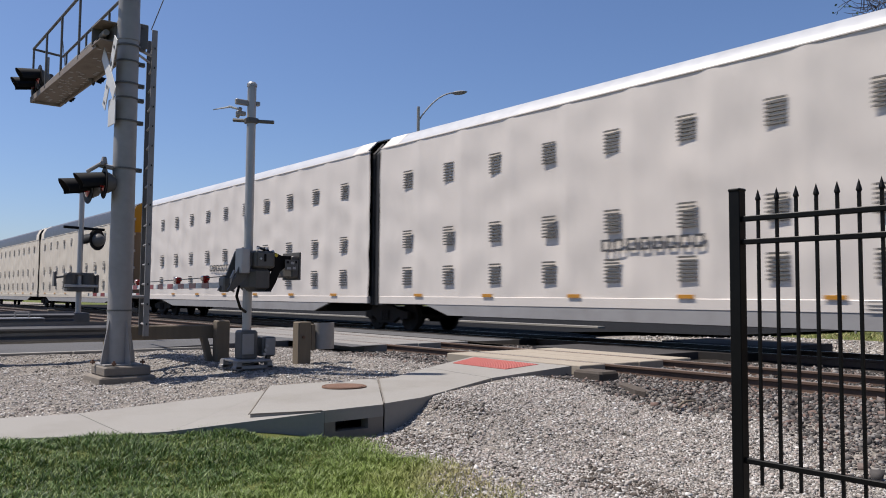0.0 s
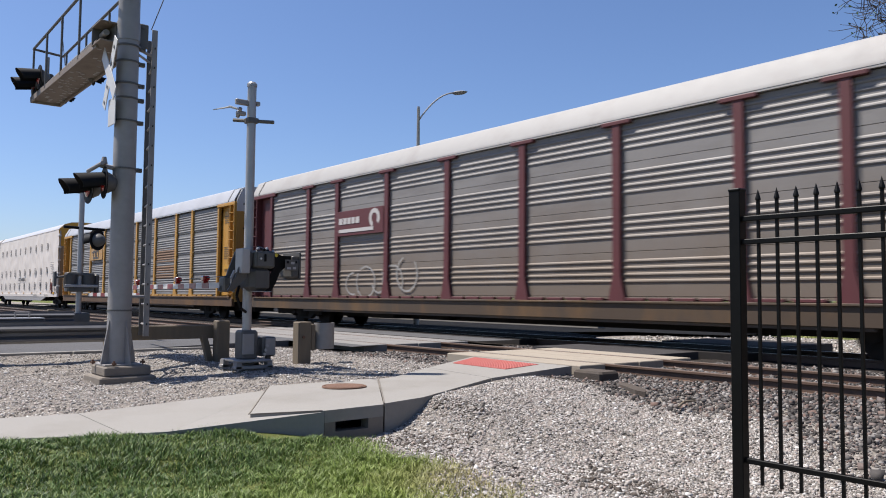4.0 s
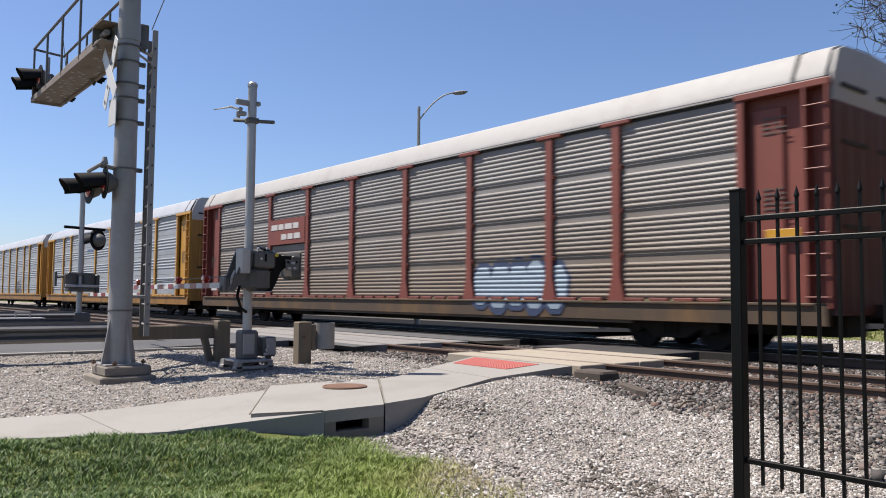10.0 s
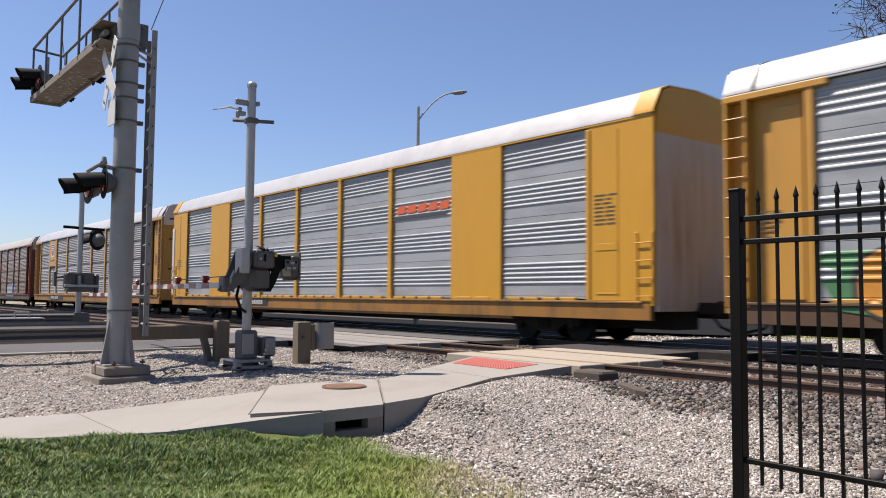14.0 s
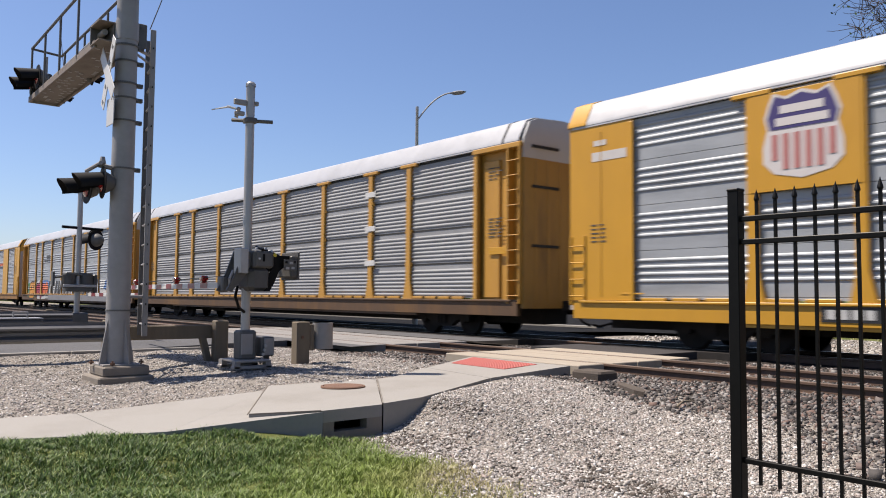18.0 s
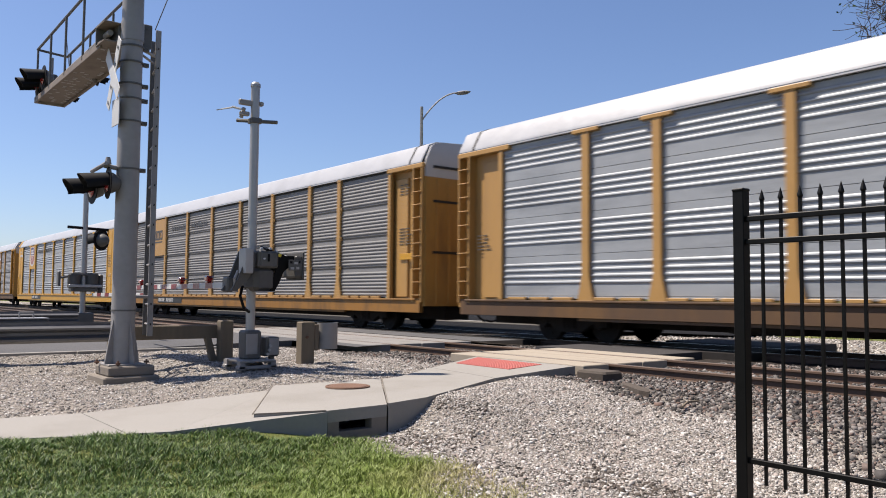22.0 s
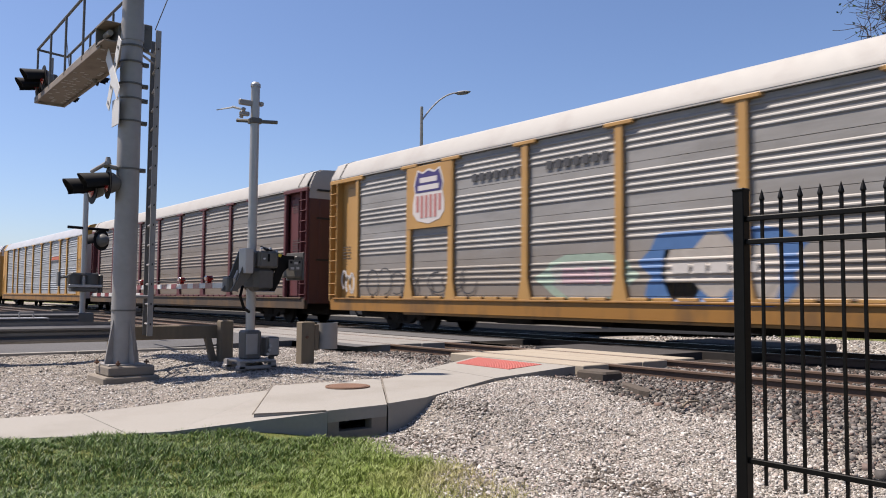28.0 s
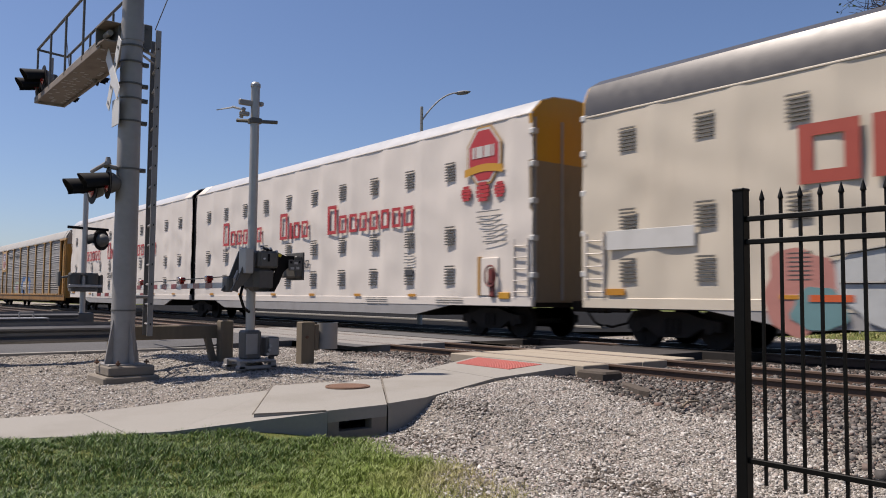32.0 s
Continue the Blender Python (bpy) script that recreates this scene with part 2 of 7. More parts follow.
def ground_material():
    """Gravel yard and track bed near the tracks, turf elsewhere."""
    mat = bpy.data.materials.new("ground_cover")
    mat.use_nodes = True
    n, l = mat.node_tree.nodes, mat.node_tree.links
    b = n["Principled BSDF"]
    geo = n.new("ShaderNodeNewGeometry")
    sep = n.new("ShaderNodeSeparateXYZ")
    l.new(geo.outputs["Position"], sep.inputs["Vector"])
    wob = n.new("ShaderNodeTexNoise")
    wob.inputs["Scale"].default_value, wob.inputs["Detail"].default_value = 0.7, 5
    l.new(geo.outputs["Position"], wob.inputs["Vector"])
    cell = n.new("ShaderNodeTexVoronoi")
    cell.inputs["Scale"].default_value = 48
    l.new(geo.outputs["Position"], cell.inputs["Vector"])
    stone = n.new("ShaderNodeMix")
    stone.data_type = "RGBA"
    stone.inputs["A"].default_value, stone.inputs["B"].default_value = (0.091, 0.08, 0.068, 1), (0.365, 0.334, 0.296, 1)
    l.new(cell.outputs["Color"], stone.inputs["Factor"])
    # bed colours pulled near black to hold the shade under the train
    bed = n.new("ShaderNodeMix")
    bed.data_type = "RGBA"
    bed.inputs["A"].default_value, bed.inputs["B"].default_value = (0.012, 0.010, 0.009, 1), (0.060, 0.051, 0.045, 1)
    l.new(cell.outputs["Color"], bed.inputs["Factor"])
    fine = n.new("ShaderNodeTexNoise")
    fine.inputs["Scale"].default_value = 35
    l.new(geo.outputs["Position"], fine.inputs["Vector"])
    turf = n.new("ShaderNodeMix")
    turf.data_type = "RGBA"
    turf.inputs["A"].default_value, turf.inputs["B"].default_value = (0.053, 0.076, 0.015, 1), (0.152, 0.16, 0.053, 1)
    l.new(fine.outputs["Fac"], turf.inputs["Factor"])

    def band(lo, hi, soft):
        """1 between lo and hi along y, with an uneven edge."""
        y = n.new("ShaderNodeMath")
        y.operation = "MULTIPLY_ADD"
        l.new(wob.outputs["Fac"], y.inputs[0])
        y.inputs[1].default_value = 0.9
        l.new(sep.outputs["Y"], y.inputs[2])
        up, down = n.new("ShaderNodeMapRange"), n.new("ShaderNodeMapRange")
        for node, a, c in ((up, lo, lo + soft), (down, hi, hi - soft)):
            node.inputs["From Min"].default_value, node.inputs["From Max"].default_value = a + 0.45, c + 0.45
            l.new(y.outputs["Value"], node.inputs["Value"])
        m = n.new("ShaderNodeMath")
        m.operation = "MULTIPLY"
        l.new(up.outputs["Result"], m.inputs[0])
        l.new(down.outputs["Result"], m.inputs[1])
        return m.outputs["Value"]

    def over(fac, top, bottom):
        m = n.new("ShaderNodeMix")
        m.data_type = "RGBA"
        l.new(fac, m.inputs["Factor"])
        l.new(bottom, m.inputs["A"])
        l.new(top, m.inputs["B"])
        return m.outputs["Result"]

    c = over(band(3.6, 25.5, 0.3), stone.outputs["Result"], turf.outputs["Result"])
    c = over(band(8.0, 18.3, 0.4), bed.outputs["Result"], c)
    # yard to the road side of the walkway is gravel all along
    side = n.new("ShaderNodeMapRange")
    side.inputs["From Min"].default_value, side.inputs["From Max"].default_value = -8.7, -8.9
    l.new(sep.outputs["X"], side.inputs["Value"])
    near = n.new("ShaderNodeMapRange")
    near.inputs["From Min"].default_value, near.inputs["From Max"].default_value = 8.3, 8.0
    l.new(sep.outputs["Y"], near.inputs["Value"])
    m2 = n.new("ShaderNodeMath")
    m2.operation = "MULTIPLY"
    l.new(side.outputs["Result"], m2.inputs[0])
    l.new(near.outputs["Result"], m2.inputs[1])
    c = over(m2.outputs["Value"], stone.outputs["Result"], c)
    l.new(c, b.inputs["Base Color"])
    b.inputs["Roughness"].default_value = 0.95
    b.inputs["Specular IOR Level"].default_value = 0.15
    bp = n.new("ShaderNodeBump")
    bp.inputs["Strength"].default_value, bp.inputs["Distance"].default_value = 0.8, 0.03
    l.new(cell.outputs["Distance"], bp.inputs["Height"])
    l.new(bp.outputs["Normal"], b.inputs["Normal"])
    return mat


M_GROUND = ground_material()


# ---- mesh kit ----
class Shape:
    """Collects faces for one mesh."""

    def __init__(self):
        self.v, self.f = [], []

    def add(self, verts, faces):
        k = len(self.v)
        self.v += [tuple(p) for p in verts]
        self.f += [tuple(i + k for i in f) for f in faces]
        return self

    def box(self, x0, x1, y0, y1, z0, z1, c=0.0):
        """A box; c chamfers its edges."""
        if c <= 0:
            v = [(x, y, z) for z in (z0, z1) for y in (y0, y1) for x in (x0, x1)]
            return self.add(v, [(0, 2, 3, 1), (4, 5, 7, 6), (0, 1, 5, 4), (2, 6, 7, 3), (0, 4, 6, 2), (1, 3, 7, 5)])
        c = min(c, (x1 - x0) / 2.2, (y1 - y0) / 2.2, (z1 - z0) / 2.2)
        ring = lambda d: [(x0 + c + d, y0 + d), (x1 - c - d, y0 + d), (x1 - d, y0 + c + d), (x1 - d, y1 - c - d),
                          (x1 - c - d, y1 - d), (x0 + c + d, y1 - d), (x0 + d, y1 - c - d), (x0 + d, y0 + c + d)]
        v = []
        for z, d in ((z0, c * 0.7), (z0 + c, 0), (z1 - c, 0), (z1, c * 0.7)):
            v += [(x, y, z) for x, y in ring(d)]
        f = [tuple(reversed(range(8))), tuple(range(24, 32))]
        for r in range(3):
            f += [(r * 8 + i, r * 8 + (i + 1) % 8, r * 8 + 8 + (i + 1) % 8, r * 8 + 8 + i) for i in range(8)]
        return self.add(v, f)

    def tube(self, p, q, r0, r1=None, n=12, caps=True):
        """A round bar from p to q."""
        p, q = Vector(p), Vector(q)
        r1 = r0 if r1 is None else r1
        m = (q - p).to_track_quat("Z", "Y").to_matrix()
        v = []
        for c, r in ((p, r0), (q, r1)):
            v += [c + m @ Vector((r * math.cos(2 * math.pi * i / n), r * math.sin(2 * math.pi * i / n), 0)) for i in range(n)]
        f = [(i, (i + 1) % n, n + (i + 1) % n, n + i) for i in range(n)]
        if caps:
            f += [tuple(reversed(range(n))), tuple(range(n, 2 * n))]
        return self.add(v, f)

    def path(self, pts, r, n=8):
        for a, b in zip(pts, pts[1:]):
            self.tube(a, b, r, r, n)
        return self

    def sweep_x(self, profile, x0, x1, closed=False, caps=False):
        """A (y, z) profile drawn out along x."""
        k = len(profile)
        v = [(x0, y, z) for y, z in profile] + [(x1, y, z) for y, z in profile]
        m = k if closed else k - 1
        f = [(i, k + i, k + (i + 1) % k, (i + 1) % k) for i in range(m)]
        if caps:
            f += [tuple(range(k)), tuple(reversed(range(k, 2 * k)))]
        return self.add(v, f)

    def slab(self, outline, z0, z1):
        """A flat outline (x, y), counter-clockwise, between two heights; z1 may be one height a corner."""
        k = len(outline)
        zs = z1 if isinstance(z1, (list, tuple)) else [z1] * k
        v = [(x, y, z0) for x, y in outline] + [(x, y, z) for (x, y), z in zip(outline, zs)]
        f = [tuple(reversed(range(k))), tuple(range(k, 2 * k))]
        f += [(i, (i + 1) % k, k + (i + 1) % k, k + i) for i in range(k)]
        return self.add(v, f)

    def turn(self, m, start=0):
        for i in range(start, len(self.v)):
            self.v[i] = tuple(m @ Vector(self.v[i]))
        return self

    def lathe(self, profile, n=16, origin=(0, 0, 0)):
        """(radius, z) turned round the z axis."""
        k = len(profile)
        v = [(origin[0] + r * math.cos(2 * math.pi * j / n), origin[1] + r * math.sin(2 * math.pi * j / n), origin[2] + z)
             for j in range(n) for r, z in profile]
        f = [(j * k + i, ((j + 1) % n) * k + i, ((j + 1) % n) * k + i + 1, j * k + i + 1) for j in range(n) for i in range(k - 1)]
        return self.add(v, f)

    def mesh(self, name, mat, smooth=False, fix=True):
        me = bpy.data.meshes.new(name)
        me.from_pydata(self.v, [], self.f)
        if mat:
            me.materials.append(mat)
        if fix and len(self.f) < 4000:
            bm = bmesh.new()
            bm.from_mesh(me)
            bmesh.ops.recalc_face_normals(bm, faces=bm.faces)
            bm.to_mesh(me)
            bm.free()
        if smooth:
            me.shade_smooth()
            me.set_sharp_from_angle(angle=radians(35))
        return me


def thing(name, at, label, category, group="", kind="", turn=0.0):
    ob = new(name)
    ob.empty_display_size = 0.2
    ob.matrix_world = pose(*at, 0, 0, turn)
    return tagged(ob, label, category, group, kind)


def part(name, shape, mat, parent, label="", at=None, smooth=False):
    """One mesh object under a thing or a part; shape is a Shape or a ready mesh."""
    me = shape.mesh(name, mat, smooth) if isinstance(shape, Shape) else shape
    ob = new(name, me)
    ob.parent = parent
    if at is not None:
        ob.matrix_basis = at if isinstance(at, Matrix) else pose(*at)
    if label:
        ob["label"] = label
    return ob


def solid(name, shape, mat, label, category="", group="", kind="", smooth=False, at=(0, 0, 0)):
    """A top-level thing or piece of the setting made of one mesh."""
    ob = new(name, shape.mesh(name, mat, smooth) if isinstance(shape, Shape) else shape)
    ob.matrix_world = pose(*at)
    return tagged(ob, label, category, group, kind)


# ---- ground, road, tracks ----
NEAR_RAIL, GAUGE = 9.76, 1.505
TRACK_MID = 15.0       # centre line of the far track
NEAR_TRACK_Y = NEAR_RAIL + GAUGE / 2


def smooth01(a, b, x):
    t = min(1, max(0, (x - a) / (b - a)))
    return t * t * (3 - 2 * t)


def walk_side(x, y):
    """0 on the road side of the walkway, 1 on its lawn side."""
    line = -8.0 - 0.18 * max(0, y - 6)
    return smooth01(line - 0.25, line + 0.25, x)


def ground_z(x, y):
    left = -0.25 + 0.18 * smooth01(3.4, 5.4, y)
    left += (-0.125 - left) * smooth01(-13.8, -15.8, x)
    lawn = -0.35 + 0.10 * smooth01(3.0, 0.0, y) * smooth01(-9, -4, x)
    lawn += 0.125 * smooth01(4.35, 3.2, y) * smooth01(-5.7, -6.9, x)
    right = lawn + 0.15 * smooth01(4.8, 7.6, y) + 0.03 * smooth01(-6.0, -2.5, x)
    beside = smooth01(2.8, 0.15, x + 6.5 + (y - 4.5) * 0.42)
    right += (-0.33 + 0.265 * smooth01(4.65, 5.5, y) - right) * beside * smooth01(4.3, 4.7, y)
    s = walk_side(x, y)
    z = left * (1 - s) + right * s
    bed = -0.14
    z = z + (bed - z) * smooth01(7.6, 8.9, y)
    z = z + (-0.22 - z) * smooth01(17.2, 18.4, y)
    z += 0.014 * noise.noise((x * 3.1, y * 3.1, 9)) + 0.012 * noise.noise((x * 1.3, y * 1.3, 0)) + 0.006 * noise.noise((x * 5, y * 5, 3))
    far = max(abs(x + 8), abs(y - 8))
    return z - 0.5 * smooth01(120, 400, far)


def grid_axis(lo, hi, step, reach):
    inner = list(np.arange(lo, hi + 1e-6, step))
    out, d = [], step
    p = hi
    while p < reach:
        d *= 1.35
        p += d
        out.append(p)
    left, d, p = [], step, lo
    while p > -reach:
        d *= 1.35
        p -= d
        left.append(p)
    return list(reversed(left)) + inner + out


gx, gy = grid_axis(-18, 0, 0.16, 1500), grid_axis(0.4, 18.6, 0.16, 1500)
s = Shape()
s.add([(x, y, ground_z(x, y)) for x in gx for y in gy],
      [(i * len(gy) + j, (i + 1) * len(gy) + j, (i + 1) * len(gy) + j + 1, i * len(gy) + j + 1) for i in range(len(gx) - 1) for j in range(len(gy) - 1)])
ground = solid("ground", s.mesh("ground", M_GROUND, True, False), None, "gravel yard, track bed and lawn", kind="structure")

ROAD_L, ROAD_R = -23.2, -16.3
s = Shape()
ys = [-60, -20, 0, 4, 7, 8.6]
for y0, y1 in zip(ys, ys[1:]):
    z0, z1 = (-0.10 if y0 < 7 else -0.03), (-0.10 if y1 < 7 else -0.03 if y1 < 8 else 0.0)
    s.add([(ROAD_L, y0, z0), (ROAD_R, y0, z0), (ROAD_R, y1, z1), (ROAD_L, y1, z1), (ROAD_R, y0, -0.4), (ROAD_R, y1, -0.4)], [(0, 1, 2, 3), (1, 4, 5, 2)])
s.add([(ROAD_L, 12.1, 0.0), (-13.8, 12.1, 0.0), (-13.8, 13.35, 0.0), (ROAD_L, 13.35, 0.0)], [(0, 1, 2, 3)])
s.add([(ROAD_L, 8.6, 0.0), (-13.6, 8.6, 0.0), (-13.8, 9.4, 0.0), (ROAD_L, 9.4, 0.0)], [(0, 1, 2, 3)])
solid("road", s, M_ASPH, "worn grey asphalt road over the crossing", kind="structure")
s = Shape().add([(-90, 16.6, -0.01), (-13.8, 16.6, 0.0), (-16.8, 18.2, -0.03), (-16.8, 21.6, -0.1), (-90, 21.6, -0.1), (-13.9, 22.6, -0.12), (-14.4, 60, -0.12), (-90, 60, -0.12)], [(0, 1, 2, 3, 4), (4, 3, 5, 6, 7)])
solid("road_beyond", s, M_ASPH_BLACK, "black asphalt beyond the tracks", kind="structure")
s = Shape().box(-60.0, -19.4, 23.0, 23.4, -0.2, -0.03, 0.01)
solid("kerb_beyond", s, M_CONC, "pale concrete kerb beyond the tracks", kind="structure")
s = Shape()
for y0, y1 in zip(ys[1:-1], ys[2:-1]):
    s.box(ROAD_R - 0.02, ROAD_R + 0.14, y0 + 0.01, y1 - 0.01, -0.3, -0.075, 0.01)
solid("kerb", s, M_CONC, "pale concrete road edging", kind="structure")
s = Shape()
for y0 in (2.0, 6.6):
    s.box(ROAD_L + 0.3, ROAD_R - 0.3, y0, y0 + 0.35, -0.098, -0.094)
solid("road_marking", s, M_LINE, "worn white stop line on the road", kind="structure")


def rail_mesh(x0, x1):
    prof = [(-0.07, -0.17), (0.07, -0.17), (0.07, -0.155), (0.012, -0.135), (0.010, -0.045), (0.036, -0.035), (0.036, -0.008), (0.028, 0.0), (-0.028, 0.0), (-0.036, -0.008),
            (-0.036, -0.035), (-0.010, -0.045), (-0.012, -0.135), (-0.07, -0.155)]
    me = Shape().sweep_x(prof, x0, x1, True, True).mesh("rail", M_RAIL)
    me.materials.append(M_RAILTOP)
    for p in me.polygons:
        if p.normal.z > 0.9 and p.center.z > -0.004:
            p.material_index = 1
    return me


RAIL = rail_mesh(-170, 60)
rng = random.Random(5)
tie_mesh = Shape().box(-0.115, 0.115, -1.3, 1.3, -0.33, -0.165, 0.012).mesh("tie", M_TIE)
spike_mesh = Shape().box(-0.09, 0.09, -0.16, 0.16, -0.168, -0.155, 0.004).box(-0.05, -0.02, -0.10, -0.07, -0.155, -0.12).box(0.03, 0.06, 0.07, 0.10, -0.155, -0.12).mesh("tie_plate", M_RAIL)
for name, cy, lab in (("track_near", NEAR_TRACK_Y, "rusty empty track on timber ties"), ("track_far", TRACK_MID, "main track on timber ties under the train")):
    track = thing(name, (0, cy, 0), lab, "", kind="structure")
    for y in (-GAUGE / 2, GAUGE / 2):
        part("rail", RAIL, None, track, "worn steel rail", (0, y, 0))
    for i in range(110):
        x = 8 - i * 0.53
        tie = part("tie", tie_mesh, None, track, at=pose(x + rng.uniform(-0.03, 0.03), rng.uniform(-0.05, 0.05), rng.uniform(-0.012, 0.006), 0, 0, rng.uniform(-1.2, 1.2)))
        if name == "track_near" and -13 < x < 3:
            for y in (-GAUGE / 2, GAUGE / 2):
                part("tie_plate", spike_mesh, None, tie, at=(0, y, 0))

# crossing panels, for the road and for the walkway
crossing = thing("crossing_surface", (0, 0, 0), "concrete and timber crossing panels between the rails", "", kind="structure")
for cy in (NEAR_TRACK_Y, TRACK_MID):
    for x0, x1, n in ((-23.2, -13.9, 4), (-11.2, -8.0, 1)):
        w = (x1 - x0) / n
        for i in range(n):
            a, b = x0 + i * w + 0.012, x0 + (i + 1) * w - 0.012
            for y0, y1 in ((-0.64, -0.01), (0.01, 0.64)):
                part("gauge_panel", Shape().box(a, b, cy + y0, cy + y1, -0.16, 0.0, 0.012), M_PANEL_SHADE if cy == TRACK_MID else M_PANEL if n == 1 else M_PANEL_G, crossing)
            for y0, y1 in ((-1.42, -0.84), (0.84, 1.42)):
                part("field_panel", Shape().box(a, b, cy + y0, cy + y1, -0.16, 0.002, 0.012), M_PANEL_SHADE if cy == TRACK_MID else M_PANEL if n == 1 else M_PANEL_G, crossing)
s = Shape().slab([(-11.9, 12.0), (-8.9, 12.0), (-8.9, 13.5), (-11.9, 13.5)], -0.2, -0.004)
part("asphalt_infill", s, M_INFILL, crossing, "grey asphalt between the tracks")
s = Shape().slab([(-11.9, 16.5), (-8.9, 16.5), (-8.9, 19.0), (-11.9, 19.0)], -0.2, -0.01)
part("asphalt_infill", s, M_INFILL, crossing, "grey asphalt beyond the tracks")

# ---- walkway ----
walkway = thing("pavement", (0, 0, 0), "pale concrete walkway ramping up to the crossing", "", kind="structure")


def slab_part(name, outline, zs, lab="", depth=0.45):
    return part(name, Shape().slab(outline, min(zs) - depth, zs), M_CONC, walkway, lab)


slab_part("walk_slab", [(-7.77, -6.0), (-8.9, -6.0), (-8.88, 0.5), (-7.82, 0.5)][::-1], [-0.2] * 4)
slab_part("walk_slab", [(-8.88, 0.51), (-7.8, 0.51), (-7.15, 2.2), (-8.66, 2.2)], [-0.2] * 4)
slab_part("walk_slab", [(-8.66, 2.21), (-7.15, 2.21), (-7.0, 2.54), (-8.84, 4.50)], [-0.2, -0.2, -0.19, -0.125])
slab_part("walk_slab", [(-7.0, 2.542), (-6.545, 3.84), (-8.84, 4.502)], [-0.19, -0.075, -0.125])
slab_part("inlet_top", [(-6.98, 3.30), (-6.55, 3.85), (-6.57, 4.53), (-8.69, 5.88), (-8.82, 4.42)], [-0.098, -0.064, -0.06, -0.06, -0.075],
          "flat concrete top of the storm inlet", 0.08)
for (ax, ay, az), (bx, by, bz) in (((-6.99, 3.29, -0.106), (-8.83, 4.41, -0.076)), ((-6.98, 3.30, -0.106), (-6.56, 3.83, -0.068)), ((-6.58, 4.545, -0.056), (-8.62, 5.86, -0.056))):
    d = Vector((by - ay, ax - bx, 0)).normalized() * 0.005
    part("joint", Shape().add([(ax - d.x, ay - d.y, az), (ax + d.x, ay + d.y, az), (bx + d.x, by + d.y, bz), (bx - d.x, by - d.y, bz)]
                              + [(ax - d.x, ay - d.y, az + 0.01), (ax + d.x, ay + d.y, az + 0.01), (bx + d.x, by + d.y, bz + 0.01), (bx - d.x, by - d.y, bz + 0.01)],
                              [(3, 2, 1, 0), (4, 5, 6, 7), (0, 1, 5, 4), (1, 2, 6, 5), (2, 3, 7, 6), (3, 0, 4, 7)]), M_CONC_D, walkway, "dark filled joint")
slab_part("ramp_slab", [(-6.59, 4.56), (-6.73, 5.15), (-7.65, 6.96), (-9.3, 7.2), (-8.60, 6.1), (-8.58, 5.83)], [-0.055, -0.05, -0.03, -0.03, -0.045, -0.055])
slab_part("ramp_slab", [(-7.66, 6.98), (-8.02, 8.76), (-8.06, 8.95), (-10.3, 8.95), (-9.32, 7.22)], [-0.03, 0.0, 0.0, 0.0, -0.03])
# storm inlet below the slab, with its dark mouth
inlet = thing("storm_inlet", (-6.56, 4.19, -0.06), "concrete kerb inlet with a dark slot", "drain")
fa, fb = Vector((-6.55, 3.85, 0)), Vector((-6.57, 4.53, 0))


def face_box(u0, u1, z0, z1, out0, out1):
    """A box in the plane of the inlet's front, u along it."""
    d = (fb - fa).normalized()
    nrm = Vector((d.y, -d.x, 0))
    pts = [fa + d * u + nrm * w for u, w in ((u0, out0), (u1, out0), (u1, out1), (u0, out1))]
    return Shape().add([(p.x + 6.56, p.y - 4.19, z + 0.06) for z in (z0, z1) for p in pts], [(0, 3, 2, 1), (4, 5, 6, 7), (0, 1, 5, 4), (1, 2, 6, 5), (2, 3, 7, 6), (3, 0, 4, 7)])


part("front_wall", face_box(0.0, 0.12, -0.42, -0.145, -0.12, -0.002), M_CONC_D, inlet)
part("front_wall", face_box(0.50, 0.68, -0.42, -0.145, -0.12, -0.002), M_CONC_D, inlet)
part("front_wall", face_box(0.12, 0.50, -0.42, -0.275, -0.12, -0.002), M_CONC_D, inlet)
part("front_wall", face_box(0.0, 0.68, -0.160, -0.145, -0.12, -0.003), M_CONC_D, inlet)
# black back wall stands in for the shade inside the drain
part("slot_back", face_box(0.1, 0.52, -0.3, -0.145, -0.5, -0.45), M_BELLOW, inlet, "dark inside of the drain")
part("wing_wall", Shape().slab([(-0.36, -0.96), (0.0, -0.35), (-0.1, -0.33), (-0.46, -0.92)], -0.36, -0.105), M_CONC_D, inlet)
part("side_wall", Shape().slab([(-0.02, 0.335), (-0.02, 0.30), (-1.9, 1.5), (-1.9, 1.56)][::-1], -0.36, -0.105), M_CONC_D, inlet)
cover = thing("manhole_cover", (-8.10, 5.02, -0.056), "round rusty iron access cover", "cover")
part("lid", Shape().lathe([(0, 0.012), (0.225, 0.012), (0.232, 0.0)], 28), M_RUST, cover)
part("rim", Shape().lathe([(0.235, 0.0), (0.238, 0.010), (0.262, 0.010), (0.266, -0.004)], 28), M_RUST, cover)
# tactile pad with raised domes
tact = thing("tactile_pad", (-9.15, 8.4, 0), "red tactile warning pad with raised domes", "paving")
pad_pts = [(-0.42, -0.5), (0.82, -0.55), (0.62, 0.33), (-1.0, 0.45)]
pad_z = [-0.008, -0.008, 0.004, 0.004]
part("pad", Shape().slab(pad_pts, -0.05, pad_z), M_TACT, tact)
s = Shape()
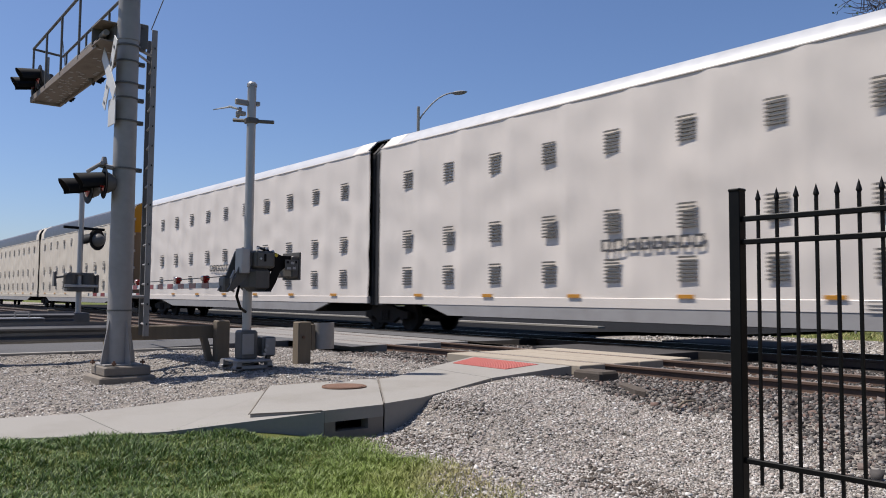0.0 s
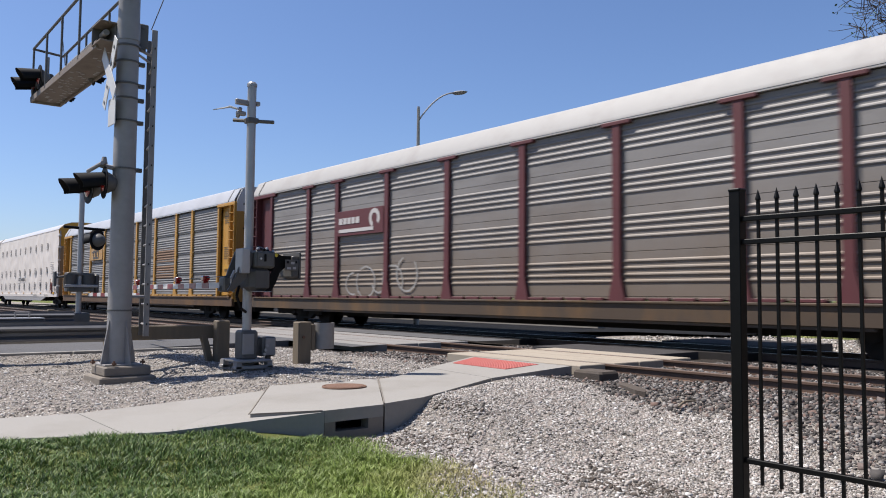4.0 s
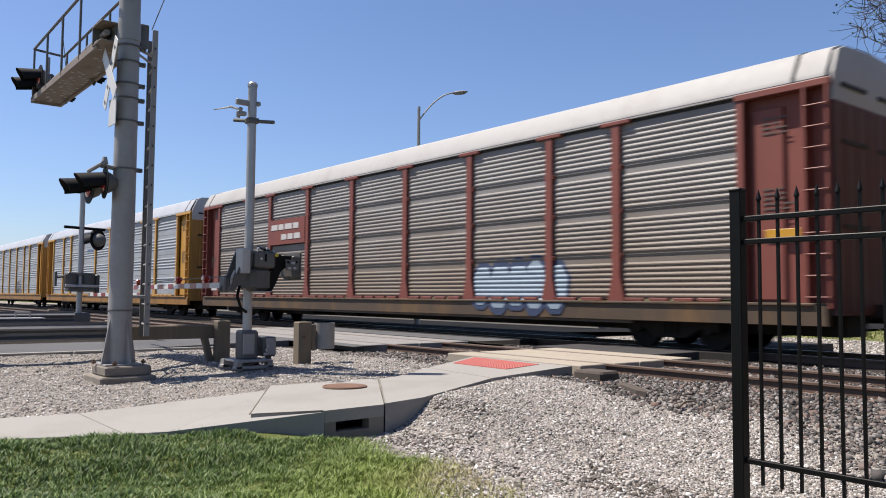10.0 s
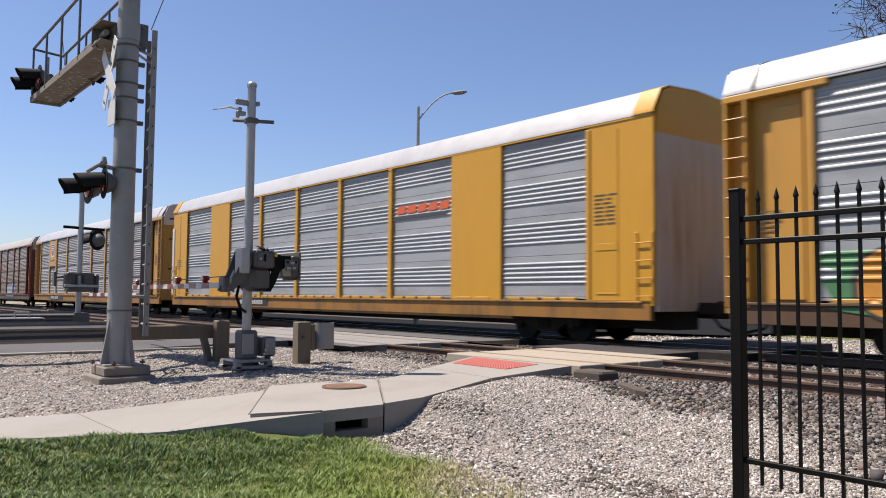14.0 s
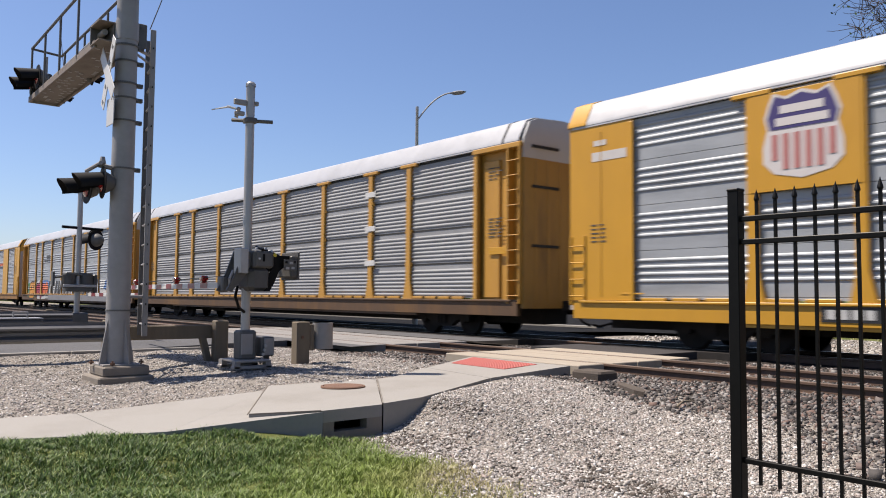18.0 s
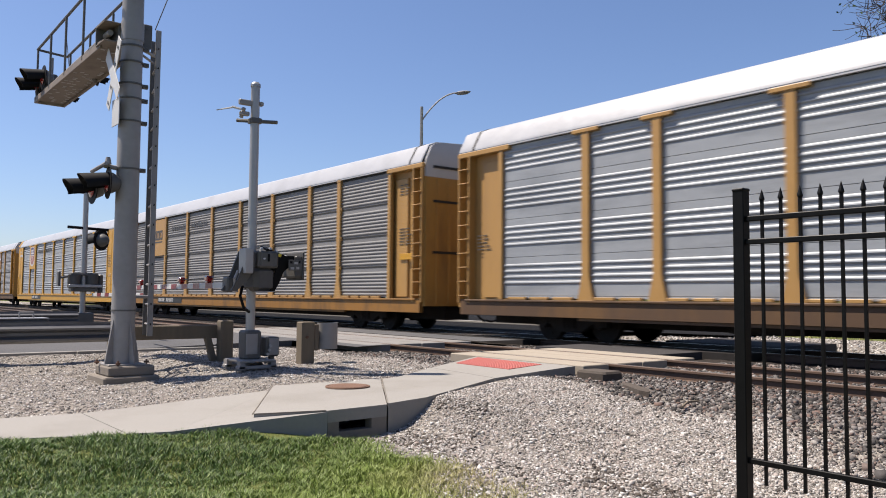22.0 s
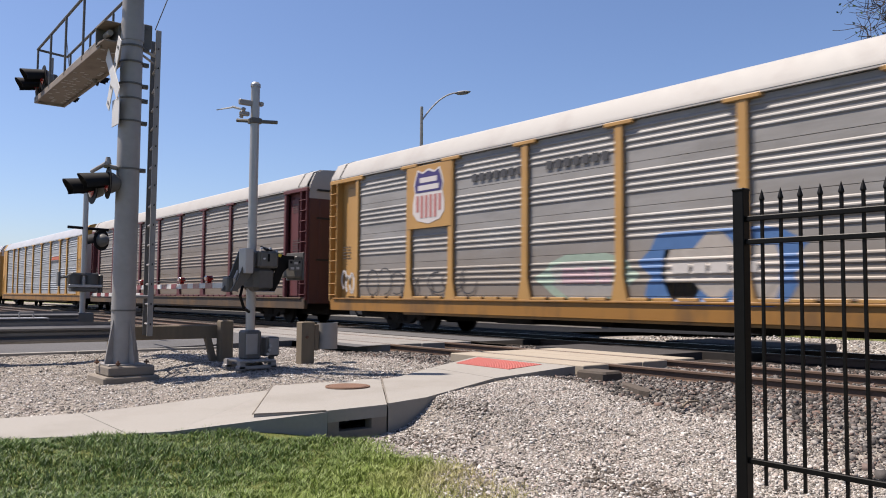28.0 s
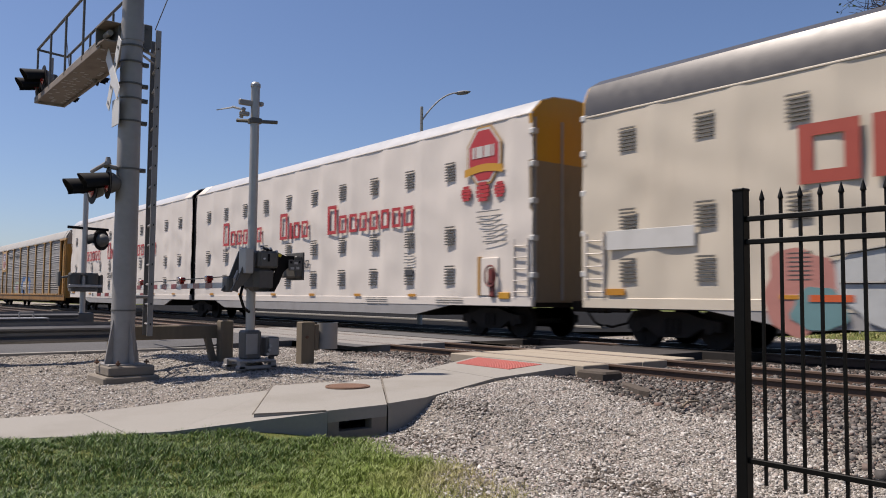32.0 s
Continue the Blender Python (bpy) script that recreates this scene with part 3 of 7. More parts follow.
for i in range(22):
    for j in range(12):
        u, v = (i + 0.5) / 22, (j + 0.5) / 12
        p = (Vector((*pad_pts[0], pad_z[0])) * (1 - u) + Vector((*pad_pts[1], pad_z[1])) * u) * (1 - v) + (Vector((*pad_pts[3], pad_z[3])) * (1 - u) + Vector((*pad_pts[2], pad_z[2])) * u) * v
        s.lathe([(0, 0.008), (0.012, 0.007), (0.02, 0.0)], 6, p)
domes = part("dome_field", s.mesh("dome_field", M_TACT, True, False), None, tact)
domes["kind"] = "stuff"
# stub of concrete at the panel's end
solid("concrete_stub", Shape().box(-0.26, 0.26, -0.2, 0.2, -0.1, 0.11, 0.03), M_STUB, "rough dark concrete block by the crossing", "block", at=(-7.4, 8.72, -0.11))


# ---- loose stones and grass ----
def scatter(name, points, sizes, mat, label, flat=(0.5, 0.9), seed=3, sink=0.25):
    """Loose stones: small uneven lumps in one mesh."""
    r = np.random.RandomState(seed)
    base = np.array([(x, y, z) for z in (-1, 1) for y in (-1, 1) for x in (-1, 1)]) * 0.62
    tri = np.array([(0, 2, 3), (0, 3, 1), (4, 5, 7), (4, 7, 6), (0, 1, 5), (0, 5, 4), (2, 6, 7), (2, 7, 3), (0, 4, 6), (0, 6, 2), (1, 3, 7), (1, 7, 5)])
    n = len(points)
    v = base[None] * r.uniform(0.55, 1.38, (n, 8, 1)) + r.uniform(-0.22, 0.22, (n, 8, 3))
    sc = np.stack([r.uniform(0.75, 1.35, n), r.uniform(0.7, 1.1, n), r.uniform(*flat, n)], 1) * sizes[:, None]
    v = v * sc[:, None, :]
    a = r.uniform(0, 2 * np.pi, n)
    tilt = r.normal(0, 0.6, n)
    ca, sa, ct, st = np.cos(a)[:, None], np.sin(a)[:, None], np.cos(tilt)[:, None], np.sin(tilt)[:, None]
    x, y, z = v[..., 0], v[..., 1], v[..., 2]
    y, z = y * ct - z * st, y * st + z * ct
    v = np.stack([x * ca - y * sa, x * sa + y * ca, z], -1) + points[:, None, :]
    v[..., 2] += (sc[:, 2] * (0.5 - sink))[:, None]
    f = (tri[None] + (np.arange(n) * 8)[:, None, None]).reshape(-1, 3)
    me = bpy.data.meshes.new(name)
    me.vertices.add(n * 8)
    me.vertices.foreach_set("co", v.reshape(-1).astype(np.float32))
    me.loops.add(len(f) * 3)
    me.loops.foreach_set("vertex_index", f.reshape(-1).astype(np.int32))
    me.polygons.add(len(f))
    me.polygons.foreach_set("loop_start", (np.arange(len(f)) * 3).astype(np.int32))
    me.update(calc_edges=True)
    me.materials.append(mat)
    return solid(name, me, None, label, kind="stuff")


def spots(n, x0, x1, y0, y1, keep, seed):
    r = np.random.RandomState(seed)
    out = []
    while len(out) < n:
        x, y = r.uniform(x0, x1), r.uniform(y0, y1)
        if keep(x, y):
            out.append((x, y, ground_z(x, y)))
    return np.array(out)


def on_walk(x, y):
    """The walkway's footprint, a little wide."""
    if y < 3.2:
        return -8.9 < x < (-7.8 + 0.3 * max(0, y))
    if y < 4.5:
        return -8.9 < x < -6.5
    left = -8.6 if y < 6.1 else -8.6 - (y - 6.1) * 0.62
    right = -6.5 - (y - 4.5) * 0.42
    return left < x < right and y < 9.0


def lawn_edge(x):
    """Where turf gives way to gravel: y along x."""
    return 4.0 + 0.15 * smooth01(-5.8, -6.3, x) - 0.5 * smooth01(-4.2, -3.4, x) + 0.06 * math.sin(x * 2.3) + 0.05 * math.sin(x * 6.1 + 1)


def dark_edge(x):
    return 7.35 + 0.2 * noise.noise((x * 1.3, 0, 4)) + 0.8 * smooth01(-5.4, -7.2, x) - 1.35 * smooth01(-4.2, -2.4, x)


rs = np.random.RandomState(11)
p = spots(105000, -8.2, -0.6, 3.0, 7.9, lambda x, y: not on_walk(x, y) and y > lawn_edge(x) - 0.6 * smooth01(-5.2, -4.2, x) + rs.normal(0, 0.12) and y < dark_edge(x) + rs.normal(0, 0.15) and x < -0.6 + (4 - y) * 0.1, 21)
scatter("pale_gravel", p, rs.gamma(2.4, 0.0021, len(p)) + 0.0035, M_DIRTW, "pale mixed landscaping gravel", seed=1)
p = spots(58000, -16.1, -8.4, 0.8, 8.3, lambda x, y: not on_walk(x, y) and rs.uniform() < 1.25 - 0.06 * (-x - 8), 22)
scatter("yard_gravel", p, rs.gamma(2.6, 0.0021, len(p)) + 0.004, M_DIRTW, "pale gravel round the signal pole", seed=2)


def off_track(x, y):
    return not on_walk(x, y) and not (-11.2 < x < -8.0 and 8.9 < y < 13.5) and not (x < -13.6 and y < 13.5 and y > 8.4)


p = spots(38000, -14.5, 1.0, 5.4, 13.4, lambda x, y: off_track(x, y) and y > dark_edge(x) + rs.normal(0, 0.18) and rs.uniform() < (1.0 if y < 9.6 else 0.6), 23)
scatter("track_ballast", p, rs.gamma(3.0, 0.0042, len(p)) + 0.006, M_BALL, "grey and rusty track ballast", (0.6, 1.0), 3)
p = spots(9000, -16, 2.0, 18.4, 25.0, lambda x, y: not x < -16.5, 24)
scatter("far_gravel", p, rs.gamma(5, 0.004, len(p)) + 0.008, M_DIRTW, "pale gravel beyond the tracks", seed=4)


# dark litter and clods among the pale gravel
p = spots(1500, -6.6, -2.6, 4.2, 6.4, lambda x, y: not on_walk(x, y) and y > lawn_edge(x) and noise.noise((x * 1.1, y * 1.6, 2)) + 0.8 * math.exp(-((y - 4.75 - 0.05 * x) / 0.35) ** 2) > rs.uniform(0.35, 1.2), 26)
scatter("dark_litter", p, rs.gamma(3, 0.0032, len(p)) + 0.005, M_STUB, "dark clods and litter among the gravel", (0.3, 0.7), 6)


def grass(name, n, keep, box, h, label, seed, wide=0.0030):
    r = np.random.RandomState(seed)
    v, f = [], []
    k = 0
    while k < n:
        x, y = r.uniform(box[0], box[1]), r.uniform(box[2], box[3])
        if not keep(x, y):
            continue
        clump = 0.85 + 0.55 * noise.noise((x * 2.2, y * 2.2, 7)) + 0.5 * noise.noise((x * 9, y * 9, 2))
        hh = h * clump * r.uniform(0.55, 1.25)
        a, lean = r.uniform(0, 6.283), r.uniform(0.3, 1.3) * hh
        b = a + r.uniform(-1, 1)
        w = wide * r.uniform(0.7, 1.4)
        z = ground_z(x, y) - 0.01
        dx, dy = math.cos(a) * w, math.sin(a) * w
        lx, ly = math.cos(b + 1.57) * lean, math.sin(b + 1.57) * lean
        v += [(x - dx, y - dy, z), (x + dx, y + dy, z), (x - dx * 0.8 + lx * 0.35, y - dy * 0.8 + ly * 0.35, z + hh * 0.6), (x + dx * 0.8 + lx * 0.35, y + dy * 0.8 + ly * 0.35, z + hh * 0.6),
              (x + lx, y + ly, z + hh)]
        i = k * 5
        f += [(i, i + 1, i + 3, i + 2), (i + 2, i + 3, i + 4)]
        k += 1
    me = bpy.data.meshes.new(name)
    me.from_pydata(v, [], f)
    me.materials.append(M_GRASS)
    return solid(name, me, None, label, kind="stuff")


rg = random.Random(9)


def lawn(x, y):
    e = lawn_edge(x)
    if on_walk(x, y) or x < -7.8 + 0.42 * max(0, y - 0.6) - 0.2:
        return False
    if y > e + rg.gauss(0, 0.10):
        return False
    thin = smooth01(-5.6, -3.9, x) * smooth01(2.6, 3.6, y)
    return rg.random() > 0.75 * thin


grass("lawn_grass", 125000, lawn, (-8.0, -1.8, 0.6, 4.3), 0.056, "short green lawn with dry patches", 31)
grass("far_grass", 6000, lambda x, y: x > -13.4 and y > 25.0 + 0.3 * math.sin(x), (-14, 6, 24, 34), 0.12, "grass strip beyond the tracks", 32, 0.012)


# ---- signal pole with its cantilever ----
def hooded_light(parent, at, turn, size=1.0):
    """A flashing light: round black backing, hood towards the traffic (local -y), pale back case."""
    m = at if isinstance(at, Matrix) else pose(*at, 0, 0, turn)
    r = 0.25 * size
    back = part("backing", Shape().tube((0, 0, 0), (0, 0.012, 0), r * 1.15, n=20).turn(Matrix.Identity(4)), M_HOOD, parent, "black round backing", m)
    s = Shape()
    n, k = 14, 0.50 * size
    inner = []
    for j in range(n + 1):
        a = math.pi * (-0.12 + 1.24 * j / n)
        reach = k * (0.72 + 0.28 * math.sin(max(0.0, min(math.pi, a))))
        for rr in (r * 0.74, r * 0.70):
            inner.append((rr * math.cos(a), -0.005, rr * math.sin(a)))
            inner.append((rr * math.cos(a), -reach, rr * math.sin(a) - 0.06 * size))
    s.add(inner, [f for i in range(0, 4 * n, 4) for f in ((i, i + 1, i + 5, i + 4), (i + 6, i + 7, i + 3, i + 2), (i + 1, i + 3, i + 7, i + 5))])
    part("hood", s, M_HOOD, back, "long black hood", smooth=True)
    part("lens", Shape().lathe([(0, 0.03), (r * 0.4, 0.026), (r * 0.68, 0.0)], 18).turn(Matrix.Rotation(math.pi / 2, 4, "X")), M_LENS, back, "unlit red lens", (0, -0.012, 0), True)
    part("case", Shape().lathe([(r * 0.78, 0.0), (r * 0.74, 0.05), (r * 0.5, 0.17 * size), (r * 0.2, 0.22 * size), (0, 0.22 * size)], 18).turn(Matrix.Rotation(-math.pi / 2, 4, "X")), M_CASE, back,
         "grey lamp case", (0, 0.012, 0), True)
    return back


PX, PY = -12.0, 3.58
pole = thing("signal_pole", (PX, PY, -0.20), "tall galvanised signal pole with a cantilever walkway", "signal")
part("base_block", Shape().box(-0.42, 0.42, -0.36, 0.42, -0.1, 0.05, 0.02), M_CONC_D, pole, "wide weathered concrete base")
part("base_block", Shape().box(-0.33, 0.36, -0.28, 0.36, 0.05, 0.19, 0.02), M_CONC_D, pole, "concrete plinth")
part("base_plate", Shape().box(-0.26, 0.26, -0.26, 0.26, 0.19, 0.215, 0.005), M_GALV, pole)
part("shaft", Shape().lathe([(0.168, 0.21), (0.165, 2.0), (0.158, 4.0), (0.150, 6.4), (0.146, 9.0), (0.0, 9.02)], 28), M_GALV, pole, "", smooth=True)
for a in (20, 110, 200, 290):
    m = Matrix.Rotation(radians(a), 4, "Z")
    s = Shape()
    s.add([(0.155, -0.01, 0.215), (0.29, -0.01, 0.215), (0.155, -0.01, 0.92), (0.155, 0.01, 0.215), (0.29, 0.01, 0.215), (0.155, 0.01, 0.92)],
          [(0, 1, 2), (5, 4, 3), (0, 3, 4, 1), (1, 4, 5, 2), (2, 5, 3, 0)])
    part("gusset", s, M_GALV, pole, at=m)
    part("anchor_bolt", Shape().tube((0.24, 0.24, 0.2), (0.24, 0.24, 0.27), 0.014, n=8).tube((0.24, 0.24, 0.215), (0.24, 0.24, 0.245), 0.035, n=6), M_RUST, pole, at=m)
for z in (0.98, 3.06, 3.77, 4.11, 4.33, 4.66, 4.9):
    s = Shape().lathe([(0.160, -0.012), (0.174, -0.012), (0.174, 0.012), (0.160, 0.012)], 24)
    s.box(-0.03, 0.03, 0.16, 0.25, -0.03, 0.03, 0.005)
    s.tube((-0.06, 0.22, 0), (0.06, 0.22, 0), 0.012, n=6)
    part("band_clamp", s, M_CASE, pole, "", (0, 0, z))
# collar that carries the arm
part("collar", Shape().lathe([(0.150, 4.98), (0.166, 4.98), (0.166, 5.26), (0.150, 5.26)], 24), M_GALV, pole, "bolted collar", smooth=True)
for z in (4.93, 5.215):
    part("bracket_shelf", Shape().box(-0.46, -0.02, -0.40, 0.24, z, z + 0.022, 0.004), M_WALKW, pole, "flat shelf of the arm bracket")
part("bracket_web", Shape().box(-0.47, -0.44, -0.40, 0.24, 4.952, 5.213).box(-0.44, -0.03, -0.18, -0.155, 4.952, 5.213), M_CASE, pole)
part("bracket_plate", Shape().box(-0.22, -0.02, 0.17, 0.30, 4.94, 5.30, 0.01), M_CASE, pole)
# walkway
Z_W = 4.94
part("walkway_grating", Shape().box(-4.72, -0.35, -0.36, 0.15, Z_W, Z_W + 0.03), M_WALKW, pole, "perforated steel walkway")
slots = Shape()
rng = random.Random(8)
for i in range(46):
    for j in range(5):
        if rng.random() < 0.22:
            slots.box(-4.6 + i * 0.09, -4.6 + i * 0.09 + 0.05, -0.3 + j * 0.088, -0.3 + j * 0.088 + 0.06, Z_W - 0.006, Z_W - 0.001)
part("grating_teeth", slots.mesh("grating_teeth", M_PIPE, False, False), None, pole)["kind"] = "stuff"
for y in (-0.36, 0.15):
    part("walkway_beam", Shape().box(-4.74, -0.3, y - 0.02, y + 0.02, Z_W - 0.05, Z_W + 0.06, 0.006), M_WALKW, pole)
    part("arm_tube", Shape().tube((-4.5, y + 0.1, Z_W + 0.12), (-0.2, y + 0.1, Z_W + 0.18), 0.045, n=12), M_GALV, pole)
part("walkway_end", Shape().box(-4.76, -4.72, -0.38, 0.17, Z_W - 0.05, Z_W + 0.06), M_GALV, pole)
for y, xs in ((-0.37, (-4.62, -3.55, -2.45, -1.3)), (0.16, (-4.4, -3.0, -1.6))):
    top = 5.86 + (0.06 if y < 0 else 0.02)
    part("handrail", Shape().tube((-4.66, y, top), (1.1, y, top + 0.1), 0.024, n=8), M_CASE, pole, "dark pipe handrail")
    for x in xs:
        part("rail_post", Shape().tube((x, y, Z_W), (x, y, top + 0.02), 0.02, n=8), M_CASE, pole)
part("handrail", Shape().tube((-4.66, -0.37, 5.92), (-4.66, 0.16, 5.88), 0.024, n=8), M_CASE, pole, "dark pipe handrail")
part("guy_wire", Shape().tube((-4.2, 0.16, Z_W + 0.05), (-2.55, -0.37, 5.9), 0.006, n=5), M_CASE, pole)
part("guy_wire", Shape().tube((0.1, 0.3, 5.2), (0.2, 0.75, 6.6), 0.008, n=5), M_CASE, pole)
# lights on the arm end and on the pole
part("light_post", Shape().tube((-4.45, -0.16, Z_W + 0.03), (-4.45, -0.16, 5.75), 0.035, n=10), M_GALV, pole)
part("junction_box", Shape().box(-4.58, -4.36, -0.28, -0.06, Z_W + 0.08, Z_W + 0.48, 0.02), M_CASE, pole)
part("light_arm", Shape().tube((-4.45, -0.16, 5.28), (-4.42, -0.33, 5.34), 0.03, n=8).tube((-4.75, -0.33, 5.30), (-4.10, -0.37, 5.34), 0.03, n=8), M_GALV, pole)
hooded_light(pole, (-4.70, -0.34, 5.22), 0, 0.8)
hooded_light(pole, (-4.16, -0.36, 5.27), 0, 0.8)
hooded_light(pole, (-4.3, 0.16, 4.97), 180, 0.34)
hooded_light(pole, (-2.4, 0.16, 4.95), 180, 0.4)
part("light_arm", Shape().tube((0, -0.15, 3.06), (0, -0.34, 3.08), 0.035, n=10).tube((-0.55, -0.36, 3.06), (0.12, -0.34, 3.1), 0.03, n=8).tube((0.05, -0.3, 3.1), (0.05, -0.3, 3.2), 0.05, 0.03, n=10), M_GALV, pole)
hooded_light(pole, (0.03, -0.29, 2.83), -4, 0.82)
hooded_light(pole, (-0.36, -0.40, 2.78), 2, 0.82)
# crossbuck, seen nearly edge-on, with its smaller plate
buck = part("crossbuck", Shape().box(-0.55, 0.55, -0.006, 0.006, -0.105, 0.105, 0.003), M_WHITE, pole, "white crossed warning boards", pose(0.01, -0.25, 4.45, 0, -55, -3))
part("cross_board", Shape().box(-0.55, 0.55, -0.006, 0.006, -0.105, 0.105, 0.003), M_WHITE, buck, at=pose(0, -0.016, 0, 0, 100, 0))
for i in (0, 2, 5, 7):
    part("lettering_bar", Shape().box(-0.49 + i * 0.125, -0.44 + i * 0.125, -0.011, -0.007, -0.04, 0.04), M_CASE, buck, "black bar in place of lettering")
part("track_plate", Shape().box(-0.17, 0.17, -0.006, 0.006, -0.2, 0.2, 0.003), M_WHITE, pole, "small white plate", (0.03, -0.21, 3.88))
# ladder
ladder = thing("pole_ladder", (-12.45, 4.08, 0.38), "galvanised ladder fixed to the signal pole", "ladder")
ends = ((0.20, -0.03), (-0.20, 0.03))
for x, y in ends:
    # far stile takes a darker grey, which puts its shade into the colour
    part("stile", Shape().box(x - 0.012, x + 0.012, y - 0.042, y + 0.042, 0.0, 4.74 if x > 0 else 4.68, 0.004), M_GALV if x > 0 else M_CASE, ladder)
for i in range(15):
    part("rung_socket", Shape().box(0.212, 0.2135, -0.042, -0.016, 0.165 + i * 0.305, 0.195 + i * 0.305), M_BLACK, ladder)
rung = Shape().tube((-0.235, 0.035, 0), (0.235, -0.055, 0), 0.017, n=8).mesh("rung", M_GALV)
for i in range(15):
    part("rung", rung, None, ladder, at=(0, 0, 0.18 + i * 0.305))
for z in (0.6, 4.33):
    part("standoff", Shape().tube((0.16, -0.04, z), (0.43, -0.38, z), 0.025, n=8).tube((-0.2, 0.03, z), (0.3, -0.4, z), 0.02, n=8), M_GALV, ladder)

# ---- near gate: mast, mechanism, arm ----
MX, MY = -10.98, 5.10
mast = thing("gate_mast", (MX, MY, -0.05), "grey crossing gate mast with its mechanism", "crossing gate")
part("mast_pipe", Shape().lathe([(0.068, 0.3), (0.066, 4.20), (0.075, 4.20), (0.075, 4.24), (0.05, 4.27), (0, 4.275)], 18), M_PIPE, mast, "straight aluminium pipe", smooth=True)
part("mast_foot", Shape().box(-0.13, 0.13, -0.13, 0.13, 0.12, 0.55, 0.03), M_CASE, mast, "cast junction foot")
part("foot_door", Shape().box(0.125, 0.145, -0.12, 0.06, 0.2, 0.5, 0.008), M_GALV, mast)
for a, b in ((-0.28, -0.16), (0.18, 0.3)):
    part("base_stand", Shape().box(a, b, -0.3, 0.3, 0.0, 0.05, 0.01).box(a, b, -0.28, -0.2, 0.0, 0.12).box(a, b, 0.2, 0.28, 0.0, 0.12), M_GALV, mast, "galvanised stand")
part("base_plate", Shape().box(-0.3, 0.32, -0.26, 0.26, 0.10, 0.13, 0.008), M_GALV, mast)
part("relay_box", Shape().box(-0.11, 0.13, 0.20, 0.42, 0.16, 0.45, 0.02), M_CASE, mast, "small grey relay box")
part("box_lid", Shape().box(0.13, 0.15, 0.24, 0.40, 0.18, 0.43, 0.008), M_GALV, mast)
part("box_leg", Shape().box(0.0, 0.08, 0.30, 0.36, -0.02, 0.17), M_CASE, mast)
for i in range(5):
    part("bolt", Shape().tube((0.185, 0.16 + 0.02 * i, 0.08 + 0.06 * i), (0.21, 0.16 + 0.02 * i, 0.08 + 0.06 * i), 0.022, n=8), M_PIPE, mast)
mech = part("mechanism_case", Shape().box(-0.18, 0.29, -0.08, 0.25, 1.13, 1.47, 0.06), M_DCASE, mast, "cast gate mechanism case")
part("case_top", Shape().box(-0.16, 0.31, -0.04, 0.29, 1.47, 1.72, 0.025), M_CASE, mech, "grey upper housing")
part("case_door", Shape().box(0.31, 0.325, 0.0, 0.26, 1.49, 1.69, 0.012), M_CASE, mech)
part("case_door", Shape().box(0.29, 0.306, -0.02, 0.20, 1.17, 1.43, 0.015), M_DCASE, mech)
part("case_panel", Shape().box(0.10, 0.33, -0.25, -0.12, 1.38, 1.74, 0.01), M_PIPE, mech, "bright panel")
part("drip_plate", Shape().box(-0.1, 0.34, -0.02, 0.22, 1.115, 1.128, 0.004), M_GALV, mech, "thin plate under the case")
part("latch", Shape().box(0.325, 0.345, 0.10, 0.13, 1.56, 1.67, 0.005).tube((0.33, 0.1, 1.73), (0.1, 0.1, 1.78), 0.02, n=8).tube((0.1, 0.1, 1.78), (0.05, 0.3, 1.74), 0.02, n=8), M_BLACK, mech)
for y, z in ((0.02, 1.735), (0.16, 1.74), (0.26, 1.70)):
    part("hinge_knob", Shape().lathe([(0.0, 0.035), (0.02, 0.03), (0.028, 0.0)], 10, (0.28, y, z)), M_PIPE, mech)
part("hex_bolt", Shape().tube((0.325, 0.045, 1.60), (0.345, 0.045, 1.60), 0.016, n=6), M_WHITE, mech)


for x0 in (-0.12, 0.22):
    s = Shape()
    pts = [(-0.16, 1.72), (-0.05, 1.68), (-0.06, 1.5), (-0.16, 1.3), (-0.34, 1.12), (-0.42, 1.13), (-0.30, 1.34), (-0.22, 1.56)]
    k = len(pts)
    s.add([(x, y, z) for x in (x0, x0 + 0.03) for y, z in pts], [tuple(range(k)), tuple(reversed(range(k, 2 * k)))] + [(i, (i + 1) % k, k + (i + 1) % k, k + i) for i in range(k)])
    part("arm_support", s, M_CASE if x0 < 0 else M_DCASE, mast, "curved cast arm support")
    s = Shape()
    pts = [(0.26, 1.72), (0.42, 1.66), (0.68, 1.66), (0.68, 1.56), (0.50, 1.50), (0.40, 1.42), (0.33, 1.25), (0.26, 1.13), (0.16, 1.12), (0.22, 1.3), (0.28, 1.45)]
    k = len(pts)
    s.add([(x, y, z) for x in (x0, x0 + 0.03) for y, z in pts], [tuple(range(k)), tuple(reversed(range(k, 2 * k)))] + [(i, (i + 1) % k, k + (i + 1) % k, k + i) for i in range(k)])
    part("counterweight_arm", s, M_BLACK, mast, "dark counterweight arm")
weight = part("counterweight", Shape().box(-0.2, 0.30, 0.57, 0.69, 1.34, 1.66, 0.015).box(-0.22, 0.32, 0.68, 0.71, 1.30, 1.72, 0.006), M_DCASE, mast, "dark counterweight plates")
part("slotted_plate", Shape().box(0.302, 0.314, 0.45, 0.67, 1.44, 1.60, 0.004), M_CASE, weight, "slotted adjusting plate")
for y, z, w in ((0.49, 1.565, 0.02), (0.57, 1.555, 0.03), (0.63, 1.57, 0.015), (0.51, 1.475, 0.03), (0.60, 1.48, 0.025)):
    part("slot", Shape().box(0.314, 0.318, y - w, y + w, z - 0.02, z + 0.016, 0.002), M_PIPE if w > 0.02 else M_HOOD, weight)
